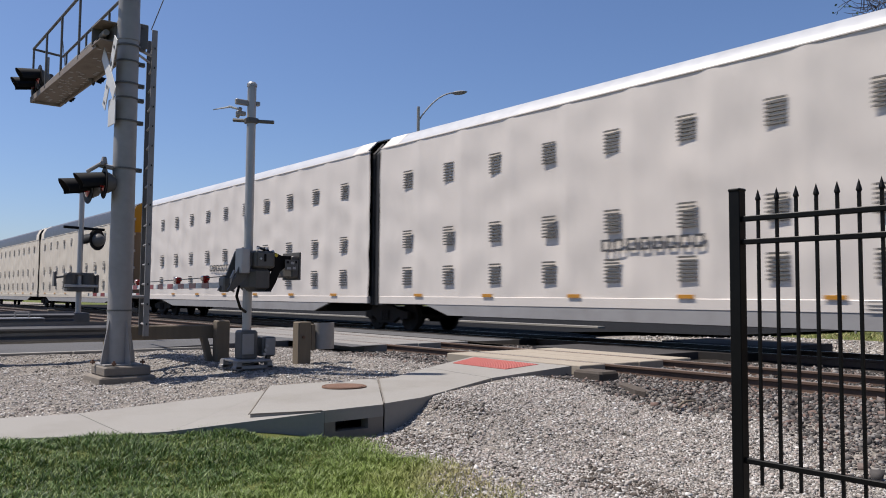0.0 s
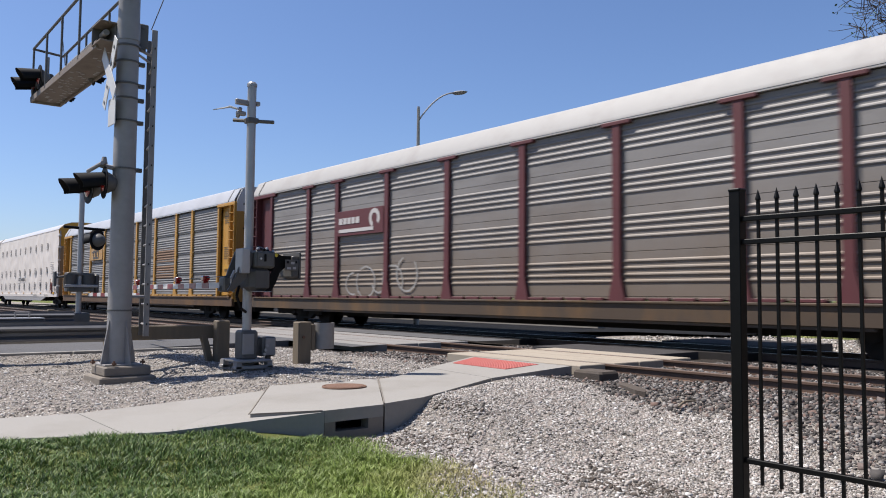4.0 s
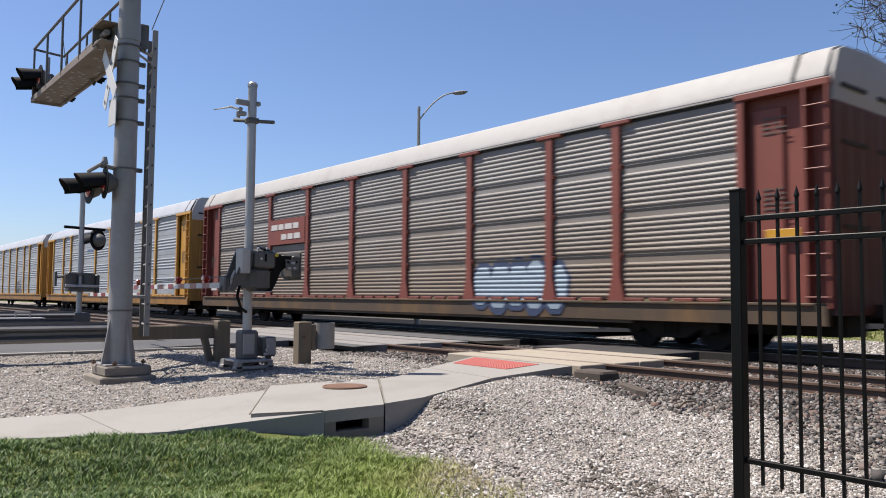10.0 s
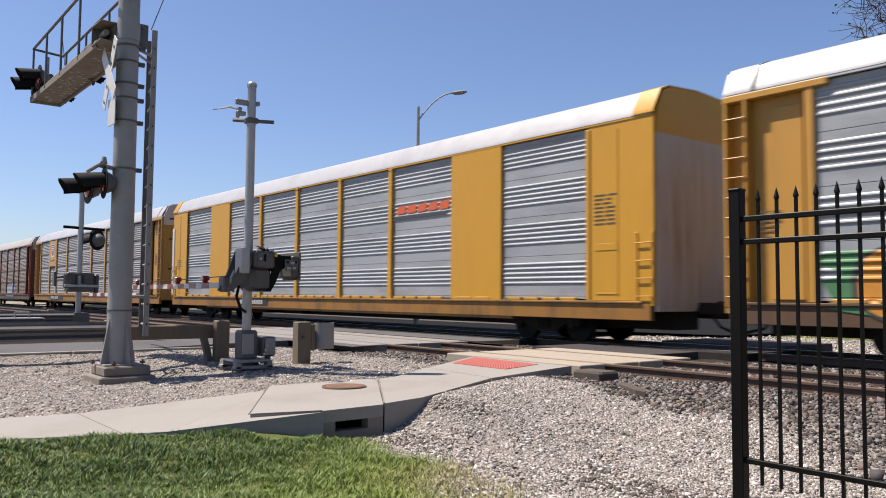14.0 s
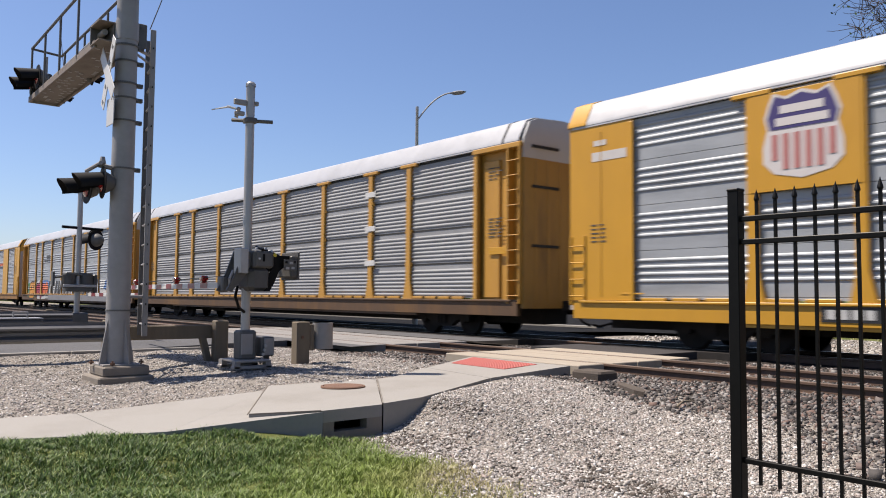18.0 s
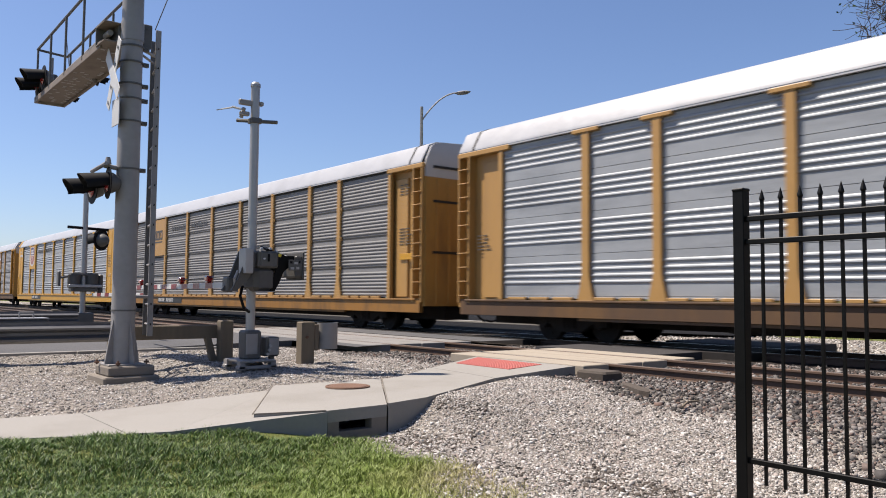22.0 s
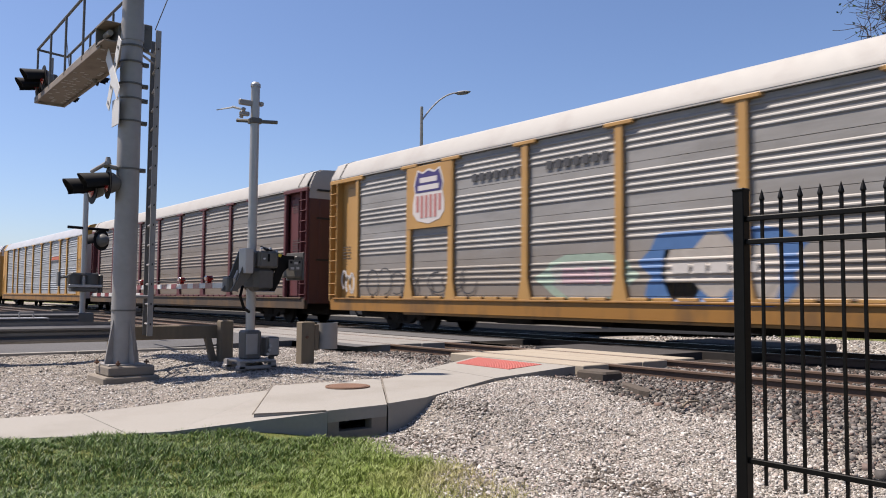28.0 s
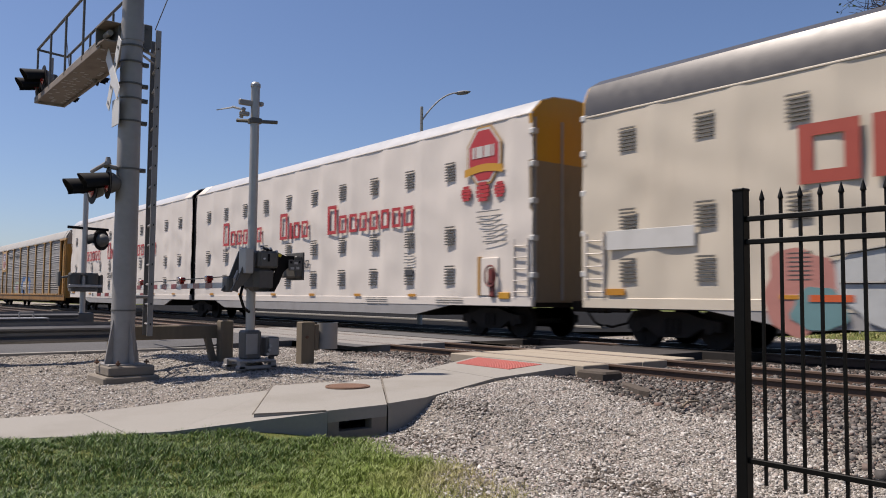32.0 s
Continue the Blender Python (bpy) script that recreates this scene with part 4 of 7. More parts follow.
part("weight_bolt", Shape().tube((0.0, 0.71, 1.55), (0.0, 0.78, 1.55), 0.018, n=8), M_PIPE, weight)
part("yellow_tag", Shape().lathe([(0, 0.01), (0.025, 0.008), (0.03, 0.0)], 10).turn(pose(0.335, 0.29, 1.66, 0, 90, 0)), M_TAG, mast, "small yellow disc")
part("cable_loop", Shape().path([(0.2, -0.3, 1.42), (0.22, -0.36, 1.3), (0.2, -0.34, 1.16), (0.14, -0.28, 1.12)], 0.02, 8), M_GALV, mast, "pale flexible conduit")
part("cable", Shape().path([(0.1, -0.18, 1.2), (0.16, -0.24, 1.05), (0.16, -0.18, 0.88), (0.08, -0.06, 0.82)], 0.022, 8), M_BLACK, mast, "black flexible cable")
part("cross_arm", Shape().tube((-0.2, -0.20, 3.70), (0.22, 0.26, 3.66), 0.028, n=8).box(-0.08, 0.08, -0.085, 0.085, 3.64, 3.72, 0.01), M_CASE, mast, "short cross arm")
part("bell_bracket", Shape().box(-0.03, 0.03, -0.26, -0.06, 3.90, 3.98, 0.01).box(-0.04, 0.04, -0.24, -0.1, 3.74, 3.80, 0.01).tube((-0.05, -0.2, 3.72), (0.05, -0.2, 3.84), 0.03, n=8), M_GALV, mast)
part("side_clip", Shape().box(-0.03, 0.05, 0.06, 0.12, 3.92, 3.98, 0.01), M_GALV, mast)
part("whisker_arm", Shape().tube((0.0, -0.22, 3.83), (-0.06, -0.34, 3.86), 0.018, n=6).tube((-0.04, -0.3, 3.86), (-0.13, -0.55, 3.79), 0.016, 0.008, n=6), M_WHITE, mast, "short white and red arm stub")

arm = part("gate_arm", Shape().box(-6.9, 0.0, -0.012, 0.012, -0.042, 0.042, 0.004), M_WHITE, mast, "lowered red and white striped arm", pose(-0.1, -0.32, 1.21, 0, 0, -5.5))
for i in range(9):
    x = -0.72 - i * 0.70
    part("red_stripe", Shape().box(x - 0.36, x, -0.016, 0.016, -0.043, 0.043), M_RED, arm)
for x in (-0.95, -2.55, -5.6):
    lampo = part("arm_lamp", Shape().box(x - 0.05, x + 0.05, -0.04, 0.04, 0.042, 0.075, 0.01).box(x - 0.075, x + 0.075, -0.055, 0.055, 0.075, 0.155, 0.018), M_LENS, arm, "red arm lamp")
part("arm_cable", Shape().tube((-6.0, 0.0, 0.09), (0.05, 0.0, 0.13), 0.008, n=5), M_BLACK, arm)
part("arm_root", Shape().box(-0.12, 0.12, -0.05, 0.05, -0.1, 0.12, 0.02), M_CASE, arm)

# ---- far gate across the road ----
far_gate = thing("gate_mast", (-23.3, 5.85, -0.1), "far crossing gate mast with flashing lights", "crossing gate")
part("mast_pipe", Shape().lathe([(0.13, 0.0), (0.13, 0.55), (0.075, 0.56), (0.07, 4.0), (0, 4.02)], 14), M_PIPE, far_gate, smooth=True)
part("mast_foot", Shape().box(-0.25, 0.25, -0.25, 0.25, 0.0, 0.6, 0.03), M_CASE, far_gate)
fcase = part("mechanism_case", Shape().box(-0.22, 0.18, -0.34, 0.36, 1.18, 1.30, 0.03).box(-0.22, 0.12, -0.34, 0.36, 1.62, 1.70, 0.02), M_CASE, far_gate, "grey mechanism frame")
for y in (-0.24, 0.22):
    part("drum", Shape().tube((0.02, y, 1.28), (0.02, y, 1.64), 0.17, n=16), M_DCASE, fcase, "dark upright drum", smooth=True)
part("cross_bar", Shape().box(0.20, 0.25, -0.42, 0.44, 1.30, 1.37, 0.008), M_PIPE, fcase, "pale cross bar")
part("counterweight", Shape().box(-0.1, 0.1, -0.66, -0.60, 1.32, 1.72, 0.01).tube((0, -0.62, 1.55), (0, -0.34, 1.6), 0.03, n=8), M_CASE, far_gate, "thin counterweight plate")
part("arm_support", Shape().box(-0.1, 0.1, 0.38, 0.50, 1.12, 1.66, 0.03), M_DCASE, far_gate)
part("cross_arm", Shape().tube((0, -0.45, 2.95), (0, 0.62, 2.92), 0.04, n=8), M_BLACK, far_gate)
part("cross_arm", Shape().tube((0, -0.40, 3.92), (0, 0.1, 3.92), 0.03, n=8), M_CASE, far_gate)
hooded_light(far_gate, (0.05, 0.42, 2.62), -60)
hooded_light(far_gate, (-0.3, 0.5, 2.68), -60)
far_arm = part("gate_arm", Shape().box(0.0, 4.6, -0.015, 0.015, -0.045, 0.045, 0.004), M_WHITE, far_gate, "lowered red and white striped arm", (0.2, 0.2, 1.1))
for i in range(6):
    part("red_stripe", Shape().box(0.5 + i * 0.72, 0.86 + i * 0.72, -0.019, 0.019, -0.046, 0.046), M_RED, far_arm)

# ---- guard rails, posts, boxes ----
def w_beam(y0, y1, x, z0, z1, n=2):
    """A corrugated steel beam along y."""
    prof = []
    h = (z1 - z0) / n
    for i in range(n):
        b = z0 + i * h
        prof += [(0.0, b), (0.085, b + h * 0.24), (0.09, b + h * 0.42), (0.0, b + h * 0.72)]
    prof.append((0.0, z1))
    s = Shape()
    k = len(prof)
    s.add([(x + px, y, z) for y in (y0, y1) for px, z in prof] + [(x + px - 0.006, y, z) for y in (y0, y1) for px, z in prof],
          [(i, i + 1, k + i + 1, k + i) for i in range(k - 1)] + [(2 * k + i, 3 * k + i, 3 * k + i + 1, 2 * k + i + 1) for i in range(k - 1)])
    return s


guard = thing("guard_rail", (-15.0, 1.4, -0.2), "galvanised corrugated guard rail on timber posts", "guard rail")
part("steel_beam", w_beam(-11.0, 3.1, 0.0, 0.36, 0.72), M_BEAM, guard)
for y in (-9.0, -7.0, -5.0, -3.0, -1.0, 0.9, 2.97):
    part("timber_post", Shape().box(-0.28, -0.1, y - 0.09, y + 0.09, -0.1, 0.74, 0.015), M_WOOD, guard)
    part("block_out", Shape().box(-0.12, -0.01, y - 0.08, y + 0.08, 0.40, 0.70, 0.01), M_WOOD, guard)
barrier = thing("timber_barrier", (-12.72, 5.0, -0.1), "low weathered timber rail on posts", "barrier")
part("timber_rail", Shape().box(-0.07, 0.07, -1.35, 0.42, 0.40, 0.62, 0.015), M_WOOD, barrier)
part("timber_post", Shape().box(0.06, 0.26, 0.28, 0.50, -0.25, 0.70, 0.02), M_WOOD, barrier)
s = Shape().add([(0.02, 0.22, -0.1), (0.12, 0.22, -0.1), (0.08, 0.08, 0.45), (-0.02, 0.08, 0.45), (0.02, 0.32, -0.1), (0.12, 0.32, -0.1), (0.08, 0.18, 0.45), (-0.02, 0.18, 0.45)],
                [(0, 1, 2, 3), (4, 7, 6, 5), (0, 4, 5, 1), (1, 5, 6, 2), (2, 6, 7, 3), (3, 7, 4, 0)])
part("timber_brace", s, M_WOOD, barrier)
far_rail = thing("guard_rail", (-21.5, 4.9, -0.1), "dark guard rail across the road", "guard rail")
part("steel_beam", w_beam(-14, 0.4, 0.0, 0.36, 0.68), M_BEAM, far_rail)
for y in (-9, -6, -3, -0.1):
    part("timber_post", Shape().box(-0.25, -0.08, y - 0.08, y + 0.08, -0.1, 0.72, 0.015), M_WOOD, far_rail)
guard_post = thing("guard_post", (-11.30, 6.20, -0.06), "square weathered timber post with a steel offset", "post")
part("post", Shape().box(-0.10, 0.10, -0.115, 0.115, -0.25, 0.66, 0.015), M_WOOD, guard_post)
part("bolt_head", Shape().tube((0.10, -0.03, 0.42), (0.12, -0.03, 0.42), 0.025, n=8), M_RUST, guard_post)
part("block_out", Shape().box(-0.08, 0.08, 0.12, 0.2, 0.2, 0.62, 0.01), M_WOOD, guard_post)
s = Shape()
arc = [(0.17 * math.cos(radians(a)), 0.17 * math.sin(radians(a))) for a in range(-110, 111, 20)]
k = len(arc)
s.add([(x * 0.9, 0.40 + y, z) for z in (0.22, 0.64) for x, y in arc] + [(x * 0.84, 0.40 + y * 0.95, z) for z in (0.22, 0.64) for x, y in arc],
      [(i, i + 1, k + i + 1, k + i) for i in range(k - 1)] + [(2 * k + i, 3 * k + i, 3 * k + i + 1, 2 * k + i + 1) for i in range(k - 1)]
      + [(k + i, k + i + 1, 3 * k + i + 1, 3 * k + i) for i in range(k - 1)])
part("end_shoe", s, M_GALV, guard_post, "rounded galvanised end shoe", smooth=True)
conc = thing("barrier_block", (-20.6, 3.2, -0.1), "low dark barrier block beside the far gate", "barrier")
part("block", Shape().box(-0.3, 0.3, -1.6, 1.2, 0.0, 0.52, 0.05), M_DCASE, conc)
# thin pale strip added to draw the highlight along the block's top
part("edge_highlight", Shape().box(-0.3, 0.3, -1.58, 1.18, 0.522, 0.55, 0.008), M_PIPE, conc, "pale strip for the highlight on the top edge")
part("handle", Shape().path([(0, 0.6, 0.55), (0, 0.6, 0.68), (0, 0.9, 0.68), (0, 0.9, 0.55)], 0.02, 6), M_GALV, conc)

# ---- black picket fence ----
FY = 4.40
fence = thing("picket_fence", (-2.62, FY, -0.17), "black steel picket fence with pointed finials", "fence")
part("fence_post", Shape().box(-0.036, 0.036, -0.036, 0.036, -0.1, 1.84, 0.004).box(-0.04, 0.04, -0.04, 0.04, 1.835, 1.855, 0.006), M_BLACK, fence, "square post with a flat cap")
for z in (0.228, 1.528, 1.667):
    part("fence_rail", Shape().box(0.036, 3.4, -0.017, 0.017, z - 0.016, z + 0.016, 0.004), M_BLACK, fence)
finial = [(0.0, 0.075), (0.004, 0.062), (0.015, 0.022), (0.0165, 0.012), (0.011, 0.004), (0.0115, 0.0)]
pick = Shape().box(-0.0085, 0.0085, -0.0085, 0.0085, 0.10, 1.765, 0.001)
pick.lathe([(r, z) for r, z in reversed(finial)], 10, (0, 0, 1.765))
pick_mesh = pick.mesh("picket", M_BLACK)
for i in range(28):
    part("picket", pick_mesh, None, fence, at=(0.136 + i * 0.1165, 0, 0))
part("fence_post", Shape().box(3.36, 3.432, -0.036, 0.036, -0.1, 1.84, 0.004), M_BLACK, fence)

# ---- street lamp beyond the train ----
LX, LY = -24.0, 18.0
lamp = thing("street_lamp", (LX, LY, -0.2), "tall street lamp with a curved arm", "street lamp")
part("lamp_pole", Shape().lathe([(0.11, 0.0), (0.10, 2.0), (0.055, 8.35), (0.06, 8.36), (0.06, 8.5), (0, 8.51)], 12), M_PIPE, lamp, smooth=True)
pts = []
for i in range(11):
    u = i / 10
    pts.append((0.80 * u * 1.05, 1.0 * u * 1.05, 7.95 + 1.1 * (1 - (1 - u) ** 1.9)))
part("lamp_arm", Shape().path(pts, 0.03, 8), M_PIPE, lamp, "curved bracket arm")
head = Shape().lathe([(0, 0.06), (0.1, 0.05), (0.17, 0.0), (0.15, -0.03), (0.1, -0.085), (0, -0.1)], 14)
head.turn(Matrix.Diagonal((1.0, 1.9, 0.9, 1)))
head.turn(pose(0.98, 1.22, 9.07, 6, 0, -38))
part("lamp_head", head, M_PIPE, lamp, "pale cobra-head luminaire", smooth=True)

# ---- trees beyond the tracks ----
def tree(at, height, seed, label, leaves=500, levels=4, lean=(0, 0)):
    r = random.Random(seed)
    t = thing("tree", at, label, "tree")
    trunk, limbs, leaf = Shape(), Shape(), Shape()

    def grow(p, d, length, rad, level, target):
        segs = 4 if level < 2 else 5
        for s_i in range(segs):
            d = (d + Vector((r.uniform(-1, 1), r.uniform(-1, 1), r.uniform(-0.3, 0.8))) * (0.10 + 0.045 * level)).normalized()
            q = p + d * (length / segs)
            r2 = rad * (0.90 if level else 0.9)
            target.tube(p, q, rad, r2, n=8 if level < 2 else 5 if level < 3 else 4, caps=False)
            p, rad = q, r2
            if level < levels and (s_i > 0 if level < 2 else s_i % 2 == 0):
                for _ in range(3 if level == levels - 1 else 2):
                    a = r.uniform(0, 6.283)
                    side = d.orthogonal().normalized()
                    side.rotate(Matrix.Rotation(a, 3, d))
                    nd = (d * r.uniform(0.35, 0.8) + side * r.uniform(0.6, 1.0)).normalized()
                    grow(p, nd, length * r.uniform(0.5, 0.72), max(rad * 0.58, 0.011), level + 1, limbs)
            if level >= levels - 1 and r.random() < leaves / 1000:
                for _ in range(2):
                    c = p + Vector((r.uniform(-1, 1), r.uniform(-1, 1), r.uniform(-1, 1))) * 0.12
                    u, w = Vector((r.uniform(-1, 1), r.uniform(-1, 1), r.uniform(-1, 1))).normalized() * 0.055, Vector((r.uniform(-1, 1), r.uniform(-1, 1), r.uniform(-1, 1))).normalized() * 0.035
                    leaf.add([c - u, c + w, c + u, c - w], [(0, 1, 2, 3)])

    grow(Vector((0, 0, 0)), Vector((lean[0], lean[1], 1)).normalized(), height * 0.55, height * 0.022, 0, trunk)
    part("trunk", trunk.mesh("trunk", M_TWIG, True, False), None, t)
    part("branchwork", limbs.mesh("branchwork", M_TWIG, False, False), None, t, "bare spreading twigs")
    part("crown", leaf.mesh("crown", M_LEAF, False, False), None, t, "sparse young leaves")
    return t


tree((-4.75, 29.65, -0.2), 14.3, 12, "tall tree with bare spring twigs", 40, 5)
tree((-5.5, 33.0, -0.2), 12.0, 5, "tree coming into young leaf", 700, 4)
tree((-12.5, 46.0, -0.2), 10.0, 6, "tree coming into young leaf", 900, 4)
sign = thing("roadside_sign", (-13.2, 30.0, -0.2), "small blue and white sign on a post", "sign")
part("sign_post", Shape().box(-0.03, 0.03, -0.03, 0.03, 0.0, 2.0), M_GALV, sign)
part("sign_board", Shape().box(-0.3, 0.3, -0.05, -0.03, 1.2, 2.1, 0.01), M_WHITE, sign)
part("sign_band", Shape().box(-0.28, 0.28, -0.056, -0.05, 1.22, 1.5), material("sign_blue", (0.03, 0.053, 0.243), 0.4, 0, 0.05, 5, 0), sign)

chunk = thing("broken_tie", (-6.25, 8.05, ground_z(-6.25, 8.05) + 0.03), "rotten dark piece of timber tie on the ballast", "timber")
part("wood", Shape().slab([(-0.42, -0.06), (0.30, -0.08), (0.42, 0.0), (0.26, 0.07), (-0.36, 0.06)], -0.05, [0.03, 0.02, 0.01, 0.025, 0.04]), M_STUB, chunk, at=pose(0, 0, 0, 0, 0, -31))
stick = thing("stick", (-5.2, 7.62, ground_z(-5.2, 7.62) + 0.05), "bare pale stick lying on the gravel", "stick", turn=104)
part("wood", Shape().tube((-0.28, -0.03, 0.0), (0.0, 0.01, 0.02), 0.011, 0.014, 8).tube((0.0, 0.01, 0.02), (0.27, -0.02, 0.01), 0.014, 0.009, 8), M_WOOD, stick)


# ---- the train ----
TRACK_Y = TRACK_MID
HALF_W = 1.54
BODY = 27.3             # enclosed auto carrier, corner to corner
PITCH = 28.9
AUTO_HALF = 21.6        # one unit of a two-unit articulated carrier
EAVE, SILL_TOP, SILL_LOW = 4.86, 0.96, 0.50


def travelled(t):
    """Way of the train, in metres, after t seconds: it gathers a little speed."""
    return -2.28 + 15.141 * t + 0.00854 * t * t


def paint(name, base, rust=(0.16, 0.075, 0.03), amount=0.35, rough=0.5, scale=0.9):
    return material(name, base, rough, 0.0, 0.07, 5, 0.08, 30, rust, scale, amount, (1, 1, 0.35))


def sheet(name, base, dirt, amount, metal=0.3, rough=0.5):
    return material(name, base, rough, metal, 0.10, 3, 0.06, 25, dirt, 1.1, amount, (0.35, 1, 1.6))


def dusted(mat, colour, z0, z1, amount):
    """Brown brake dust that clings to the lower tiers, with a cloudy upper edge."""
    n, l = mat.node_tree.nodes, mat.node_tree.links
    b = n["Principled BSDF"]
    src = b.inputs["Base Color"].links[0].from_socket
    co, sep = n.new("ShaderNodeTexCoord"), n.new("ShaderNodeSeparateXYZ")
    l.new(co.outputs["Object"], sep.inputs["Vector"])
    cloud = n.new("ShaderNodeTexNoise")
    cloud.inputs["Scale"].default_value, cloud.inputs["Detail"].default_value = 0.8, 4
    l.new(co.outputs["Object"], cloud.inputs["Vector"])
    add = n.new("ShaderNodeMath")
    add.operation = "MULTIPLY_ADD"
    l.new(cloud.outputs["Fac"], add.inputs[0])
    add.inputs[1].default_value = 2.0
    l.new(sep.outputs["Z"], add.inputs[2])
    fall = n.new("ShaderNodeMapRange")
    fall.inputs["From Min"].default_value, fall.inputs["From Max"].default_value = z0 + 1.0, z1 + 1.0
    fall.inputs["To Min"].default_value, fall.inputs["To Max"].default_value = amount, 0.0
    l.new(add.outputs["Value"], fall.inputs["Value"])
    mix = n.new("ShaderNodeMix")
    mix.data_type = "RGBA"
    mix.inputs["B"].default_value = (*colour, 1)
    l.new(fall.outputs["Result"], mix.inputs["Factor"])
    l.new(src, mix.inputs["A"])
    l.new(mix.outputs["Result"], b.inputs["Base Color"])
    return mat


YEL = paint("carrier_yellow", (0.456, 0.236, 0.034), (0.228, 0.114, 0.038), 0.3)
YEL_B = paint("bright_carrier_yellow", (0.502, 0.258, 0.015), (0.319, 0.152, 0.023), 0.2, 0.45)
YEL_F = paint("faded_carrier_yellow", (0.401, 0.227, 0.067), (0.227, 0.127, 0.054), 0.4)
SILL_D = paint("blackened_sill", (0.065, 0.042, 0.024), (0.228, 0.114, 0.023), 0.5, 0.7, 0.8)
SILL_Y = paint("sooty_yellow_sill", (0.27, 0.125, 0.018), (0.065, 0.038, 0.018), 0.9, 0.6, 1.1)
OXIDE = paint("oxide_red", (0.175, 0.042, 0.027), (0.076, 0.03, 0.023), 0.4, 0.6)
MAROON = paint("faded_maroon", (0.097, 0.020, 0.022), (0.051, 0.017, 0.017), 0.4, 0.6)
ENDS = paint("dirty_end_paint", (0.36, 0.195, 0.04), (0.10, 0.06, 0.03), 0.55, 0.7)
PALE_END = paint("dirty_pale_end", (0.42, 0.385, 0.36), (0.22, 0.13, 0.095), 0.6, 0.7)
ENDS_R = paint("dirty_maroon_end", (0.076, 0.027, 0.023), (0.038, 0.023, 0.021), 0.6, 0.7)
SILVER = sheet("galvanised_panel", (0.31, 0.331, 0.35), (0.158, 0.17, 0.18), 0.6, 0.1, 0.5)
SILVER_D = sheet("dulled_panel", (0.27, 0.277, 0.283), (0.142, 0.142, 0.142), 0.6, 0.1, 0.6)
SILVER_W = sheet("weathered_panel", (0.208, 0.206, 0.202), (0.115, 0.108, 0.10), 0.65, 0.1, 0.6)
SILL_R = paint("rust_brown_sill", (0.085, 0.045, 0.02), (0.26, 0.125, 0.02), 0.4, 0.7, 1.0)
# cream lowered both for grime and for the shade on the end face
END_GRIME_SHADE = paint("grimy_shaded_cream_end", (0.24, 0.185, 0.125), (0.09, 0.065, 0.045), 0.6, 0.7)
SILVER_B = dusted(sheet("browned_panel", (0.232, 0.222, 0.212), (0.128, 0.115, 0.105), 0.6, 0.15, 0.65), (0.14, 0.108, 0.079), 1.4, 3.8, 0.9)
SILVER_Q = dusted(sheet("dusty_panel", (0.262, 0.258, 0.252), (0.14, 0.132, 0.122), 0.6, 0.1, 0.6), (0.155, 0.128, 0.102), 1.2, 3.0, 0.8)
RUSTY_P = sheet("rusted_panel", (0.167, 0.099, 0.057), (0.228, 0.19, 0.152), 0.4, 0.1, 0.8)
ROOF = material("white_roof_sheet", (0.46, 0.466, 0.476), 0.4, 0.1, 0.05, 4, 0.05, 20, (0.287, 0.282, 0.278), 0.7, 0.35)
ROOF_D = material("dirty_roof_sheet", (0.36, 0.354, 0.343), 0.72, 0.1, 0.08, 4, 0.05, 20, (0.274, 0.251, 0.236), 0.9, 0.5)
ROOF_G = material("dark_grey_roof", (0.077, 0.075, 0.077), 0.42, 0.3, 0.1, 4, 0.05, 20, (0.128, 0.123, 0.119), 0.8, 0.35)
CREAM = material("white_carrier_side", (0.665, 0.612, 0.556), 0.5, 0.0, 0.04, 2, 0.04, 15, (0.448, 0.425, 0.395), 0.8, 0.3, (1, 1, 0.4))
CREAM_D = material("cream_carrier_side", (0.58, 0.52, 0.425), 0.5, 0.0, 0.05, 2, 0.04, 15, (0.46, 0.39, 0.30), 0.8, 0.35, (1, 1, 0.4))
SKIRT = material("grey_skirt", (0.319, 0.312, 0.308), 0.6, 0.1, 0.08, 3, 0.06, 20, (0.213, 0.198, 0.19), 1.2, 0.5)
DARK = material("dark_opening", (0.015, 0.015, 0.015), 0.8, 0, 0.2, 8, 0)
REFLECT = material("amber_reflector", (0.456, 0.205, 0.015), 0.4, 0, 0.1, 8, 0)


def rib_profile(tiers, ribs, seam, z0=1.0, z1=EAVE - 0.06, y=-HALF_W + 0.07):
    """(y, z) up the side: in each tier a group of ribs and a flat band, under the ribs or, with open dark joints between the tiers, over them."""
    h = (z1 - z0) / tiers
    prof = [(y, z0)]
    for t in range(tiers):
        b = z0 + t * h
        if not seam:
            prof += [(y, b + h * 0.05), (y + 0.016, b + h * 0.05 + 0.008), (y, b + h * 0.05 + 0.016)]
        step = h * (0.80 if seam else 0.60) / ribs
        for r in range(ribs):
            a = b + h * (0.03 if seam else 0.35) + r * step
            if seam:
                prof += [(y, a), (y - 0.019, a + step * 0.30), (y - 0.021, a + step * 0.52), (y, a + step * 0.88)]
            else:
                prof += [(y, a), (y - 0.016, a + step * 0.10), (y - 0.023, a + step * 0.24), (y - 0.017, a + step * 0.42), (y, a + step * 0.58)]
        if seam:
            prof += [(y, b + h - 0.052), (y + 0.09, b + h - 0.050), (y + 0.09, b + h - 0.006), (y, b + h - 0.004)]
    prof.append((y, z1))
    return prof


